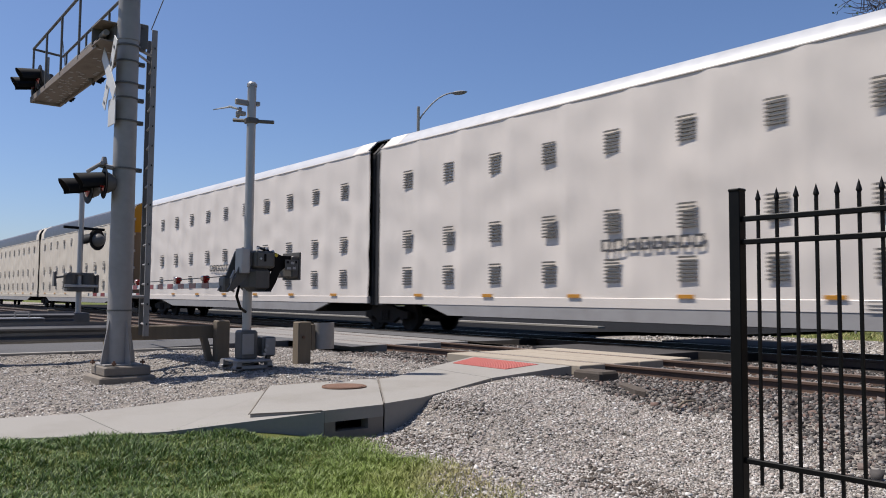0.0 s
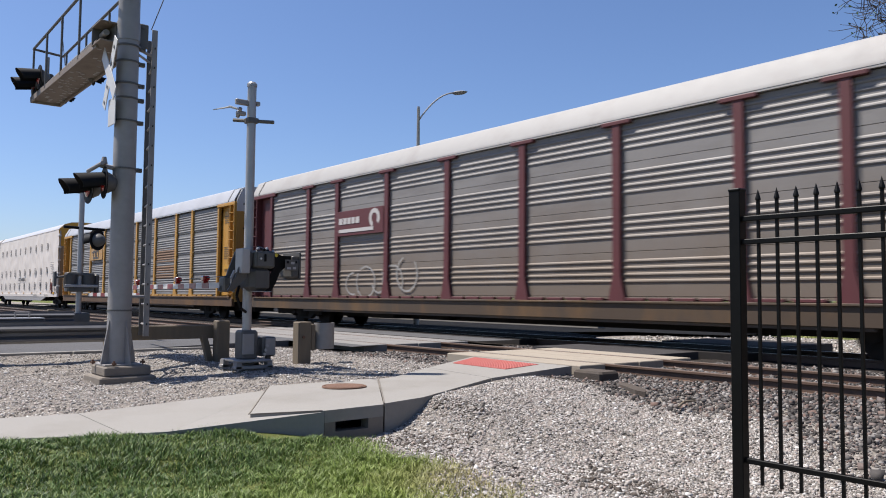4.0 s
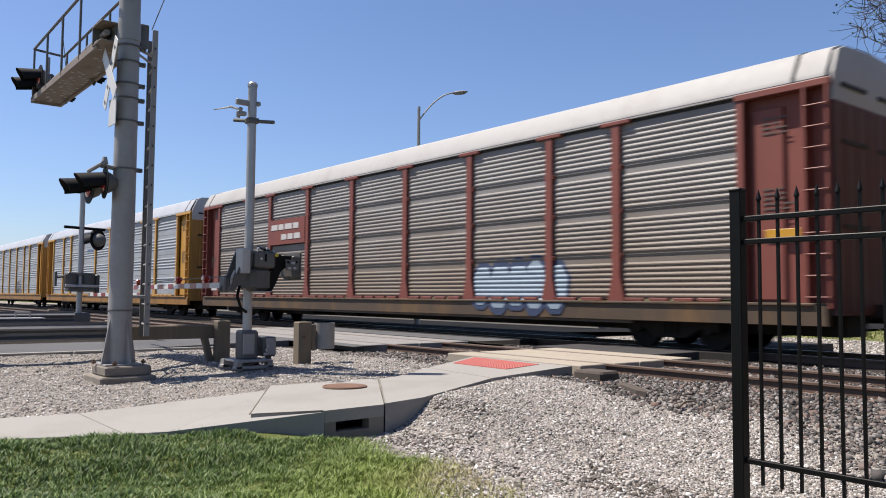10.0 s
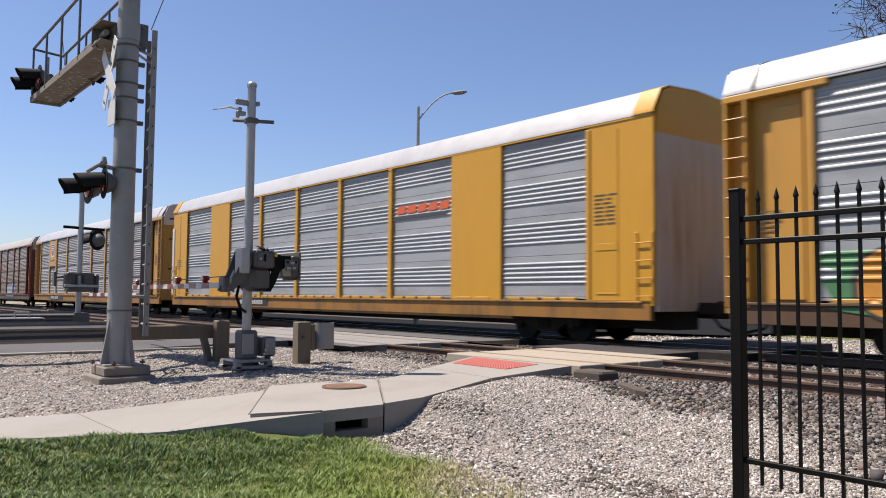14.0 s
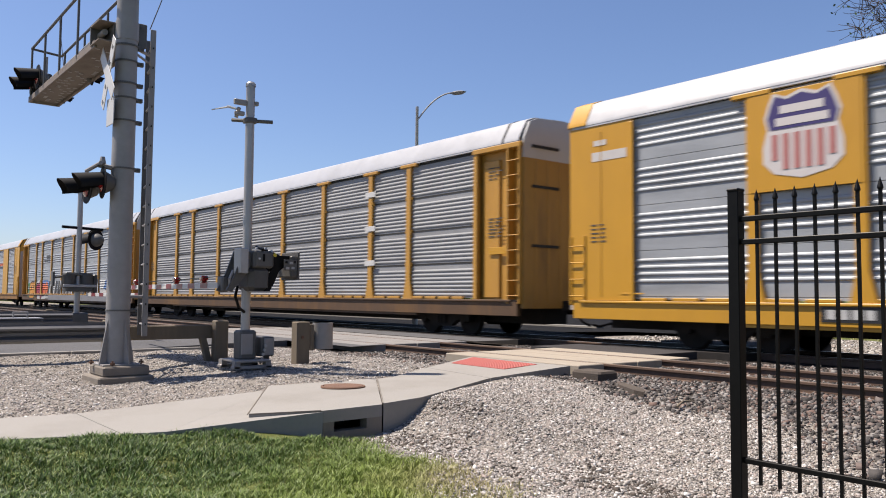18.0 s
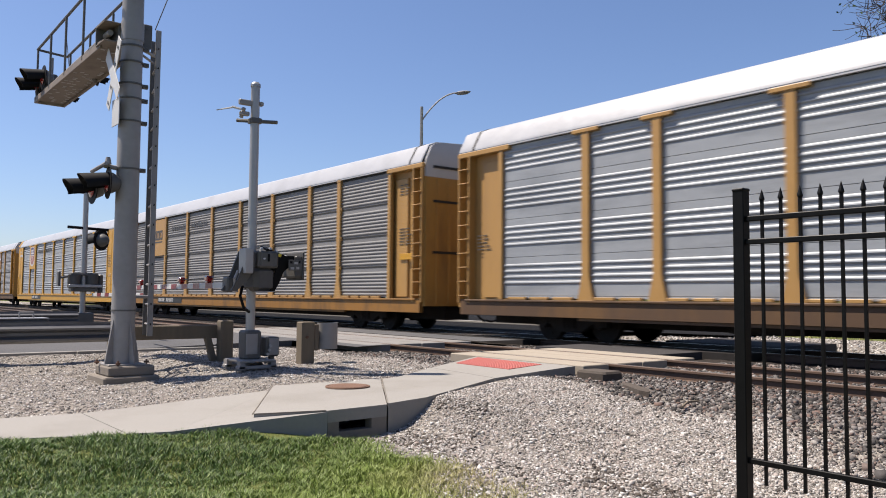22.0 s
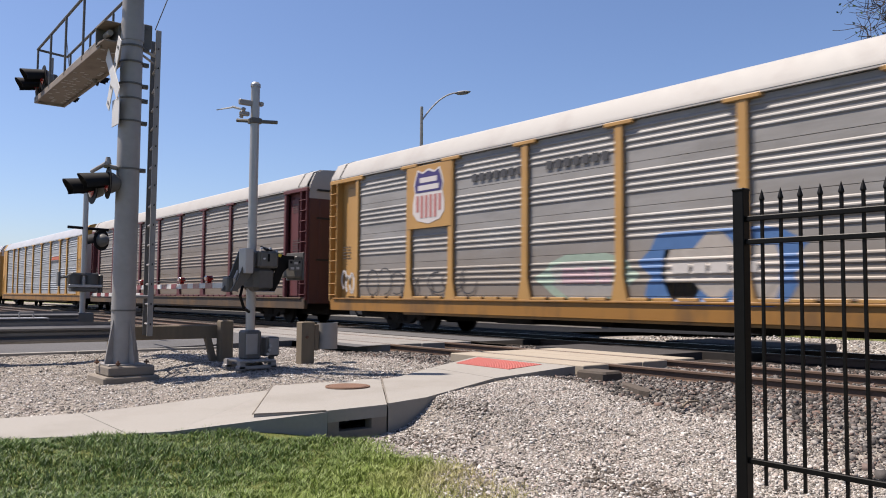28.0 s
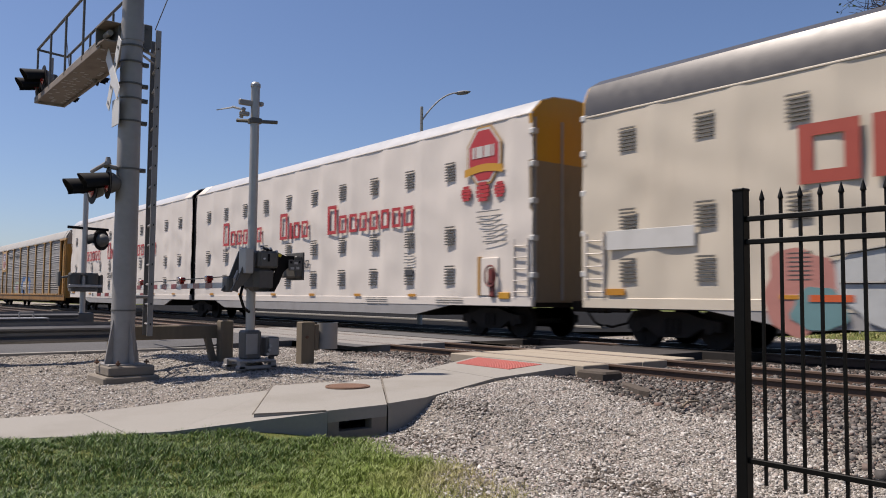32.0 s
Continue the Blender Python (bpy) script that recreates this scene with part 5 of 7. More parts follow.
def ribbed(x0, x1, tiers, ribs, seam, z0=1.0, z1=EAVE - 0.06, y=-HALF_W + 0.07):
    """A corrugated side sheet: groups of ribs over flat bands, in tiers."""
    s = Shape()
    s.sweep_x(rib_profile(tiers, ribs, seam, z0, z1, y), x0, x1)
    return s


def t_post(wide=0.20, foot=0.46, head=0.78, head_on=True, clips=0, y=-HALF_W):
    """A side post with a flared foot and a T head, standing round x = 0."""
    w = wide / 2
    out = [(-foot / 2, SILL_TOP - 0.02), (foot / 2, SILL_TOP - 0.02), (foot / 2 - 0.03, SILL_TOP + 0.1), (w, SILL_TOP + 0.55), (w, EAVE - 0.10),
           (-w, EAVE - 0.10), (-w, SILL_TOP + 0.55), (-foot / 2 + 0.03, SILL_TOP + 0.1)]
    s = Shape()
    k = len(out)
    s.add([(x, y - 0.02, z) for x, z in out] + [(x, y + 0.09, z) for x, z in out],
          [tuple(range(k)), tuple(reversed(range(k, 2 * k)))] + [(i, k + i, k + (i + 1) % k, (i + 1) % k) for i in range(k)])
    if head_on:
        s.box(-head / 2, head / 2, y - 0.04, y + 0.1, EAVE - 0.12, EAVE - 0.03, 0.012)
    else:
        s.box(-w, w, y - 0.02, y + 0.09, EAVE - 0.12, EAVE - 0.02)
    for j in range(1, clips):
        z = 1.0 + (EAVE - 1.06) * j / clips
        s.box(-w - 0.055, w + 0.055, y + 0.005, y + 0.05, z - 0.07, z + 0.03, 0.006)
    return s


def roof_shape(x0, x1, eave=EAVE, rise=(0.0, 0.08, 0.53, 0.64, 0.70), half=(1.56, 1.55, 1.30, 1.02, 0.0)):
    prof = [(-h, eave + r) for h, r in zip(half, rise)]
    prof += [(h, z) for (h, z) in [(-a, b) for a, b in reversed(prof[:-1])]]
    s = Shape()
    s.sweep_x(prof, x0, x1)
    inner = [(y * 0.985, z - 0.03) for y, z in prof]
    s.sweep_x(inner, x0, x1)
    k = len(prof)
    for x in (x0, x1):
        s.add([(x, y, z) for y, z in prof] + [(x, y, z) for y, z in inner], [(i, i + 1, k + i + 1, k + i) for i in range(k - 1)])
    return s


def end_wall(x, thick, eave=EAVE, half=(1.47, 1.46, 1.26, 0.99, 0.0), rise=(-0.02, 0.07, 0.50, 0.61, 0.66), z0=0.75, top=None):
    """The end doors, filling the roof's outline; folded sheet with upright ribs."""
    out = [(-1.47, z0)] + [(-h, eave + r) for h, r in zip(half, rise)]
    if top is not None:
        out = [(y, min(z, top)) for y, z in out]
    out += [(-y, z) for y, z in reversed(out[:-1])]
    k = len(out)
    s = Shape()
    s.add([(x, y, z) for y, z in out] + [(x + thick, y, z) for y, z in out],
          [tuple(range(k)), tuple(reversed(range(k, 2 * k)))] + [(i, (i + 1) % k, k + (i + 1) % k, k + i) for i in range(k)])
    return s


def wheelset_mesh():
    s = Shape()
    s.tube((0, -1.0, 0), (0, 1.0, 0), 0.075, n=12)
    for y in (-0.80, 0.67):
        for r, a, b in ((0.42, 0.0, 0.13), (0.45, 0.10 if y < 0 else 0.0, 0.13 if y < 0 else 0.03)):
            s.tube((0, y + a, 0), (0, y + b, 0), r, n=28)
        for k in range(6):
            a = k * math.pi / 3
            c = Vector((0.27 * math.cos(a), 0, 0.27 * math.sin(a)))
            out = y - 0.012 if y < 0 else y + 0.13
            s.tube(c + Vector((0, out, 0)), c + Vector((0, out + 0.012, 0)), 0.05, n=8)
    for y in (-1.0, 1.0):
        s.tube((0, y - 0.09, 0), (0, y + 0.09, 0), 0.12, n=12)
    return s.mesh("wheelset", M_TRUCK, True)


def sideframe_mesh():
    out = [(-1.12, 0.36), (-1.12, 0.56), (-0.7, 0.62), (-0.3, 0.74), (0.3, 0.74), (0.7, 0.62), (1.12, 0.56), (1.12, 0.36), (0.95, 0.36), (0.7, 0.42),
           (0.35, 0.22), (-0.35, 0.22), (-0.7, 0.42), (-0.95, 0.36)]
    s = Shape()
    k = len(out)
    s.add([(x, -0.08, z) for x, z in out] + [(x, 0.08, z) for x, z in out],
          [tuple(range(k)), tuple(reversed(range(k, 2 * k)))] + [(i, (i + 1) % k, k + (i + 1) % k, k + i) for i in range(k)])
    for x in (-0.14, 0.0, 0.14):
        s.tube((x, -0.1, 0.3), (x, -0.1, 0.6), 0.06, n=8)
    return s.mesh("sideframe", M_TRUCK)


WHEELSET, SIDEFRAME = wheelset_mesh(), sideframe_mesh()
BOLSTER = Shape().box(-0.2, 0.2, -1.05, 1.05, 0.42, 0.70, 0.04).mesh("bolster", M_TRUCK)
turning = []


def add_truck(car, x):
    truck = part("truck", BOLSTER, None, car, "grimy black four-wheel truck", (x, 0, 0))
    for y in (-1.0, 1.0):
        part("sideframe", SIDEFRAME, None, truck, at=(0, y, 0))
    for dx in (-0.86, 0.86):
        turning.append(part("wheelset", WHEELSET, None, truck, at=(dx, 0, 0.42)))
    return truck


def coupler_mesh(sign):
    s = Shape()
    s.box(min(0, sign * 0.75), max(0, sign * 0.75), -0.11, 0.11, 0.68, 0.94, 0.03)
    s.box(min(sign * 0.55, sign * 0.86), max(sign * 0.55, sign * 0.86), -0.2, 0.17, 0.66, 0.97, 0.05)
    s.path([(sign * 0.1, 0.35, 0.72), (sign * 0.35, 0.36, 0.42), (sign * 0.7, 0.25, 0.32), (sign * 0.8, 0.1, 0.36)], 0.03, 8)
    return s.mesh("coupler", M_TRUCK)


COUPLER = {-1: coupler_mesh(-1), 1: coupler_mesh(1)}
POSTS = (4.45, 6.37, 9.22, 12.1, 15.0, 17.88, 20.75, 22.72)
LEFT_END, RIGHT_END = 1.72, 25.55
HALF_BODY = BODY / 2
mesh_store = {}


def stored(key, make):
    if key not in mesh_store:
        mesh_store[key] = make()
    return mesh_store[key]


FLIP = Matrix.Rotation(math.pi, 4, "Z")


def bar_row(s, x, z, widths, h, y, gap=0.06):
    """Flat bars in a row, standing for writing on a side."""
    for w in widths:
        s.box(x, x + w, y - 0.004, y, z, z + h)
        x += w + gap
    return s


def auto_carrier(label, trim, skin, ends, sill=SILL_Y, roof=ROOF, tiers=4, ribs=4, seam=False, heads=True, wide=False, end_cap=None, plain_ends=False):
    """An enclosed two- or three-level auto carrier; x runs from its leading to its trailing end."""
    car = thing("auto_carrier", (0, TRACK_Y, 0), label, "rail car", "cars of the freight train")
    o = -HALF_BODY
    style = (tiers, ribs, seam)
    edges = (LEFT_END,) + POSTS + (RIGHT_END,)
    for near in (True, False):
        m = Matrix.Identity(4) if near else FLIP
        for i, (a, b) in enumerate(zip(edges, edges[1:])):
            mat = skin
            if wide and i in (1, 7):
                me = stored(("smooth", i, trim.name), lambda: Shape().box(o + a, o + b, -HALF_W - 0.01, -HALF_W + 0.08, SILL_TOP, EAVE - 0.02, 0.01).mesh("smooth_panel", trim))
                part("smooth_panel", me, None, car, "smooth yellow steel panel", m)
                continue
            me = stored(("rib", style, i, mat.name), lambda: ribbed(o + a, o + b, *style).mesh("side_panel", mat, fix=False))
            part("side_panel", me, None, car, "", m)
        for i, p in enumerate(POSTS):
            if wide and i in (0, 1, 6, 7):
                continue
            me = stored(("post", heads, trim.name, wide, seam), lambda: t_post(0.17 if wide else 0.2, 0.26 if wide else 0.46, 0.78, heads, tiers if seam else 0).mesh("side_post", trim))
            part("side_post", me, None, car, at=m @ pose(o + p if near else -(o + p), 0, 0))
        # ends of the side: recessed doors, or plain corner sheets
        for k in (-1, 1):
            x_out, x_in = k * HALF_BODY, (o + LEFT_END if k < 0 else o + RIGHT_END)
            lo, hi = min(x_out, x_in), max(x_out, x_in)

            def corner_pieces():
                """Name and shape of each piece at the end of the side."""
                if wide or plain_ends:
                    out = [("corner_sheet", Shape().box(lo, hi, -HALF_W, -HALF_W + 0.1, SILL_TOP, EAVE - 0.02, 0.01)),
                           ("corner_post", Shape().box(x_in - 0.06, x_in + 0.06, -HALF_W - 0.03, -HALF_W, SILL_TOP, EAVE - 0.1, 0.01))]
                    out.append(("sheet_crease", Shape().box(x_in + k * 0.82 - 0.012, x_in + k * 0.82 + 0.012, -HALF_W - 0.012, -HALF_W, SILL_TOP + 0.1, EAVE - 0.2, 0.004)))
                    out.append(("tack_board", Shape().box(x_in + k * 0.25 - 0.02, x_in + k * 0.25 + 0.55, -HALF_W - 0.012, -HALF_W, 1.1, 1.13, 0.004)))
                    return out
                mid = x_in + k * 0.16
                c = x_in + k * 0.85
                return [("corner_post", Shape().box(min(x_in, mid), max(x_in, mid), -HALF_W - 0.01, -HALF_W + 0.12, SILL_TOP, EAVE - 0.1, 0.015)),
                        ("corner_sheet", Shape().box(lo, hi, -HALF_W + 0.20, -HALF_W + 0.26, SILL_TOP, EAVE - 0.05)),
                        ("corner_door", Shape().box(min(mid + k * 0.1, c), max(mid + k * 0.1, c), -HALF_W + 0.14, -HALF_W + 0.2, SILL_TOP + 0.05, EAVE - 0.35, 0.01))]

            for nm, me in stored(("corner", wide, plain_ends, k, trim.name), lambda: [(nm, sh.mesh(nm, trim)) for nm, sh in corner_pieces()]):
                part(nm, me, None, car, at=m)
            if not (wide or plain_ends):
                def beam():
                    return Shape().box(lo - 0.02, hi + (0.25 if k < 0 else 0.02), -HALF_W - 0.03, -HALF_W + 0.24, EAVE - 0.15, EAVE - 0.02, 0.015).mesh("corner_beam", trim)

                part("corner_beam", stored(("beam", k, trim.name), beam), None, car, at=m)

            def ladder():
                s = Shape()
                a = x_out - k * 0.04
                b = x_out - k * 0.44
                for x in (a, b):
                    s.box(x - 0.03, x + 0.03, -HALF_W - 0.03, -HALF_W + 0.2, SILL_TOP - 0.1, (EAVE - 0.12) if not (wide or plain_ends) else 2.4, 0.01)
                n = 10 if not (wide or plain_ends) else 4
                for j in range(n):
                    z = SILL_TOP + 0.1 + j * 0.37
                    s.tube((a, -HALF_W - 0.05, z), (b, -HALF_W - 0.05, z), 0.014, n=6)
                return s.mesh("ladder", trim)

            part("ladder", stored(("ladder", wide or plain_ends, k, trim.name), ladder), None, car, at=m)

        def sill_part():
            s = Shape()
            s.box(o + 0.1, -o - 0.1, -HALF_W - 0.01, -HALF_W + 0.12, SILL_LOW + 0.06, SILL_TOP, 0.01)
            s.box(o + 4.2, -o - 4.2, -HALF_W + 0.02, -HALF_W + 0.12, SILL_LOW, SILL_LOW + 0.06)
            s.box(o + 0.3, -o - 0.3, -HALF_W - 0.05, -HALF_W + 0.02, SILL_TOP - 0.05, SILL_TOP, 0.01)
            return s.mesh("side_sill", sill)

        part("side_sill", stored(("sill", sill.name), sill_part), None, car, "soot-stained steel sill", m)

        def cleats():
            s = Shape()
            for a, b in zip(edges[:-1], edges[1:]):
                n = max(2, int((b - a) / 0.7))
                for j in range(n):
                    w = (b - a - 0.5) / n
                    s.box(o + a + 0.25 + j * w, o + a + 0.25 + (j + 0.8) * w, -HALF_W - 0.03, -HALF_W + 0.05, SILL_TOP + 0.005, SILL_TOP + 0.07, 0.008)
            return s.mesh("cleat_strip", trim)

        part("cleat_strip", stored(("cleat", trim.name), cleats), None, car, at=m)["kind"] = "stuff"

        if seam:
            def joints():
                s = Shape()
                h = (EAVE - 0.06 - 1.0) / tiers
                for j in range(1, tiers + 1):
                    s.box(o + LEFT_END + 0.02, o + RIGHT_END - 0.02, -HALF_W + 0.062, -HALF_W + 0.075, 1.0 + j * h - 0.052, 1.0 + j * h - 0.004)
                return s.mesh("open_joint", DARK)

            part("open_joint", stored(("joints", tiers), joints), None, car, "dark open joint between the tiers", m)["kind"] = "stuff"

        def lip():
            s = Shape()
            s.box(o + 0.1, -o - 0.1, -HALF_W - 0.015, -HALF_W + 0.08, EAVE - 0.045, EAVE - 0.005)
            return s.mesh("eave_strip", trim if wide else roof)

        part("eave_strip", stored(("lip", wide, trim.name, roof.name), lip), None, car, at=m)
    part("roof", stored(("roof", roof.name), lambda: roof_shape(o + 0.05, -o - 0.05).mesh("roof", roof, True)), None, car, "pale sheet roof")
    if end_cap:
        for k in (-1, 1):
            def cap_end():
                a, b = (o - 0.02, o + 0.5) if k < 0 else (-o - 0.5, -o + 0.02)
                return roof_shape(a, b, EAVE + 0.012, half=(1.575, 1.565, 1.315, 1.03, 0.0)).mesh("roof_end", end_cap, True)

            part("roof_end", stored(("rcap", k, end_cap.name), cap_end), None, car, "yellow painted roof end")
    for k in (-1, 1):
        part("end_wall", stored(("end", k, ends.name), lambda: end_wall(k * HALF_BODY - 0.05, 0.1, top=4.45).mesh("end_wall", ends)), None, car, "grimy folding end door")
        part("end_cap", stored(("ecap", k, (end_cap or roof).name), lambda: end_wall(k * HALF_BODY - 0.045, 0.09, z0=4.452).mesh("end_cap", end_cap or roof)), None, car)

        rib = stored(("erib", ends.name), lambda: Shape().box(-0.07, 0.07, -0.05, 0.05, 0.8, 4.4, 0.015).mesh("door_rib", ends))
        for y in (-1.05, -0.6, -0.15, 0.15, 0.6, 1.05):
            part("door_rib", rib, None, car, at=(k * HALF_BODY, y, 0))
        if not end_cap:
            def gap_strip():
                x = k * (HALF_BODY - 0.62)
                return roof_shape(x - 0.035, x + 0.035, EAVE + 0.008, half=(1.566, 1.556, 1.306, 1.026, 0.0)).mesh("roof_gap", DARK)

            part("roof_gap", stored(("rgap", k), gap_strip), None, car, "dark gap before the roof's end hood")
        slot = stored("end_slot", lambda: Shape().box(-0.06, 0.06, -1.2, -0.25, 0.0, 0.07).mesh("door_slot", DARK))
        for z in (2.25, 3.72, 4.72) if not end_cap else ():
            part("door_slot", slot, None, car, at=(k * HALF_BODY + k * 0.02, 0.0, z))
            part("door_slot", slot, None, car, at=(k * HALF_BODY + k * 0.02, 1.45, z - 0.02))
        part("coupler", COUPLER[k], None, car, at=(k * (HALF_BODY - 0.05), 0, 0))
        add_truck(car, k * (HALF_BODY - 3.55))
    part("deck", stored("deck", lambda: Shape().box(o + 0.15, -o - 0.15, -1.4, 1.4, 0.80, 0.92).mesh("deck", M_TRUCK)), None, car)
    part("centre_sill", stored("csill", lambda: Shape().box(o + 0.3, -o - 0.3, -0.45, 0.45, 0.34, 0.80).box(-6.0, -4.6, -1.1, -0.46, 0.35, 0.75, 0.05)
                              .tube((-3.6, -0.7, 0.55), (-2.3, -0.7, 0.55), 0.2, n=14).mesh("centre_sill", M_TRUCK)), None, car)
    return car


def marks(car, name, shape, mat, label, smooth=False):
    return part(name, shape, mat, car, label, smooth=smooth)


def number_board(car, x, w=2.3):
    s = Shape().box(x, x + w, -HALF_W - 0.022, -HALF_W - 0.014, 0.64, 0.90)
    board = marks(car, "number_board", s, stored("board_mat", lambda: material("black_board", (0.015, 0.015, 0.015), 0.5, 0, 0.2, 9, 0)), "black number board with pale bars")
    nb = part("number_marking", bar_row(bar_row(Shape(), x + 0.12, 0.69, [0.15] * 4, 0.16, -HALF_W - 0.024), x + 0.12 + 1.05, 0.69, [0.13] * 5, 0.16, -HALF_W - 0.024),
         stored("bar_mat", lambda: material("pale_stencil", (0.456, 0.456, 0.441), 0.6, 0, 0.15, 9, 0)), board)
    nb["kind"] = "stuff"


def stencil(car, x, z, rows, w, mat_key="dark_stencil", col=(0.07, 0.06, 0.05), y=-HALF_W + 0.13, h=0.028, seed=0):
    rng = random.Random(seed)
    s = Shape()
    for r in range(rows):
        bar_row(s, x, z - r * 0.09, [w * rng.uniform(0.25, 0.5), w * rng.uniform(0.15, 0.4)], h, y, 0.05)
    marks(car, "stencil_mark", s, stored(mat_key, lambda: material(mat_key, col, 0.6, 0, 0.1, 9, 0)), "rows of small stencilled bars")["kind"] = "stuff"


def plate(car, name, x0, x1, z0, z1, mat, label, y=-HALF_W - 0.02, d=0.02):
    return part(name, Shape().box(x0, x1, y - d, y, z0, z1, 0.004), mat, car, label)


def shield(car, x, z, w, h, y):
    """A plain heraldic shield: dark blue chief with pale bars over red and white pales."""
    def outline(g, yy):
        pts = [(-0.36, 0.5), (-0.2, 0.44), (0, 0.5), (0.2, 0.44), (0.36, 0.5), (0.42, 0.38), (0.48, 0.22), (0.44, 0.08), (0.5, -0.12), (0.5, -0.30), (0.36, -0.43), (0, -0.5),
               (-0.36, -0.43), (-0.5, -0.30), (-0.5, -0.12), (-0.44, 0.08), (-0.48, 0.22), (-0.42, 0.38)]
        return [(x + px * (w + g), yy, z + pz * (h + g)) for px, pz in pts]

    white = stored("mark_white", lambda: material("mark_white", (0.547, 0.517, 0.502), 0.5, 0, 0.05, 9, 0))
    blue = stored("mark_blue", lambda: material("mark_blue", (0.038, 0.027, 0.129), 0.5, 0, 0.05, 9, 0))
    red = stored("mark_red", lambda: material("mark_red", (0.395, 0.152, 0.137), 0.5, 0, 0.05, 9, 0))
    s = Shape()
    for g, yy in ((0.12, y),):
        o = outline(g, yy)
        s.add(o + [(p[0], p[1] - 0.006, p[2]) for p in o], [tuple(range(18, 36)), tuple(reversed(range(18)))] + [(i, (i + 1) % 18, 18 + (i + 1) % 18, 18 + i) for i in range(18)])
    base = part("shield", s, white, car, "plain striped shield mark on a yellow ground")
    s = Shape()
    k = [p for p in outline(0, y - 0.010)]
    top = [k[i] for i in (15, 16, 17, 0, 1, 2, 3, 4, 5, 6, 7)]
    s.add([(p[0], y - 0.012, p[2]) for p in top], [tuple(range(len(top)))])
    part("shield_chief", s, blue, base)
    for j in range(6):
        px = -0.42 + j * 0.155
        part("shield_pale", Shape().box(x + px * w, x + (px + 0.09) * w, y - 0.014, y - 0.010, z - (0.42 if 0 < j < 5 else 0.3) * h, z + 0.02 * h), red, base)
    part("shield_bar", Shape().box(x - 0.3 * w, x + 0.3 * w, y - 0.016, y - 0.013, z + 0.27 * h, z + 0.37 * h), white, base)
    part("shield_bar", Shape().box(x - 0.36 * w, x + 0.36 * w, y - 0.016, y - 0.013, z + 0.12 * h, z + 0.22 * h), white, base)


def blob(car, name, x, z, w, h, mat, label, seed, y=-HALF_W - 0.012, points=22, rough=0.2):
    """A sprayed patch with a wavy outline, on the side."""
    rng = random.Random(seed)
    ph = [rng.uniform(0, 6.28) for _ in range(4)]
    pts = []
    for i in range(points):
        a = 2 * math.pi * i / points
        r = 1 + rough * (0.5 * math.sin(3 * a + ph[0]) + 0.35 * math.sin(5 * a + ph[1]) + 0.3 * math.sin(8 * a + ph[2]))
        pts.append((x + w / 2 * r * math.cos(a) * (1 if abs(math.cos(a)) < 0.8 else 0.95), y, z + h / 2 * r * math.sin(a)))
    s = Shape()
    s.add(pts + [(p[0], y + 0.01, p[2]) for p in pts], [tuple(range(points)), tuple(reversed(range(points, 2 * points)))] +
          [(i, (i + 1) % points, points + (i + 1) % points, points + i) for i in range(points)])
    return part(name, s, mat, car, label)


def spray(key, col):
    return stored("spray_" + key, lambda: material("spray_" + key, col, 0.6, 0, 0.12, 6, 0.05, 30, tuple(c * 0.7 for c in col), 2.0, 0.4))


def patch(car, style, x, z, w, h, mat, label, seed, lift=0.004, jag=0.12, square=0.5, name="spray_patch"):
    """A sprayed patch that lies on the ribs and posts' gaps: its edge wanders with height."""
    prof = [p for p in rib_profile(*style)]
    lo, hi = z - h / 2, z + h / 2
    rows = [(-HALF_W - 0.02, zz) for zz in np.arange(SILL_LOW + 0.08, SILL_TOP - 0.02, 0.06) if lo < zz < hi] + [p for p in prof if lo < p[1] < hi]
    rows = sorted(rows, key=lambda p: p[1])
    if len(rows) < 2:
        return None
    s = Shape()
    edge = []
    for yy, zz in rows:
        u = (zz - z) / (h / 2)
        half = w / 2 * max(0.05, 1 - abs(u) ** 2.4) ** square
        a = x - half * (1 + jag * 2.2 * noise.noise((zz * 3.1, seed, 0)))
        b = x + half * (1 + jag * 2.2 * noise.noise((zz * 3.1, seed, 9)))
        edge.append((a, b, yy - lift, zz))
    s.add([p for a, b, yy, zz in edge for p in ((a, yy, zz), (b, yy, zz))], [(2 * i, 2 * i + 1, 2 * i + 3, 2 * i + 2) for i in range(len(edge) - 1)])
    return part(name, s.mesh(name, mat, False, False), None, car, label)


def bubble_row(car, style, x, z, w, h, fill, edge, n, label, seed):
    """Bulging sprayed shapes in a row, dark outline under a bright fill."""
    rng = random.Random(seed)
    for i in range(n):
        cx = x + w * (i + 0.5) / n + rng.uniform(-0.05, 0.05)
        cz, ww, hh = z + rng.uniform(-0.1, 0.1), w / n * rng.uniform(1.0, 1.25), h * rng.uniform(0.8, 1.05)
        patch(car, style, cx, cz, ww * 1.16, hh * 1.12, edge, label + " outline", seed + i, 0.003 + 0.0007 * i, 0.14, 0.5)
        patch(car, style, cx, cz, ww * 0.92, hh * 0.9, fill, label, seed + i, 0.009 + 0.0007 * i, 0.14, 0.5)


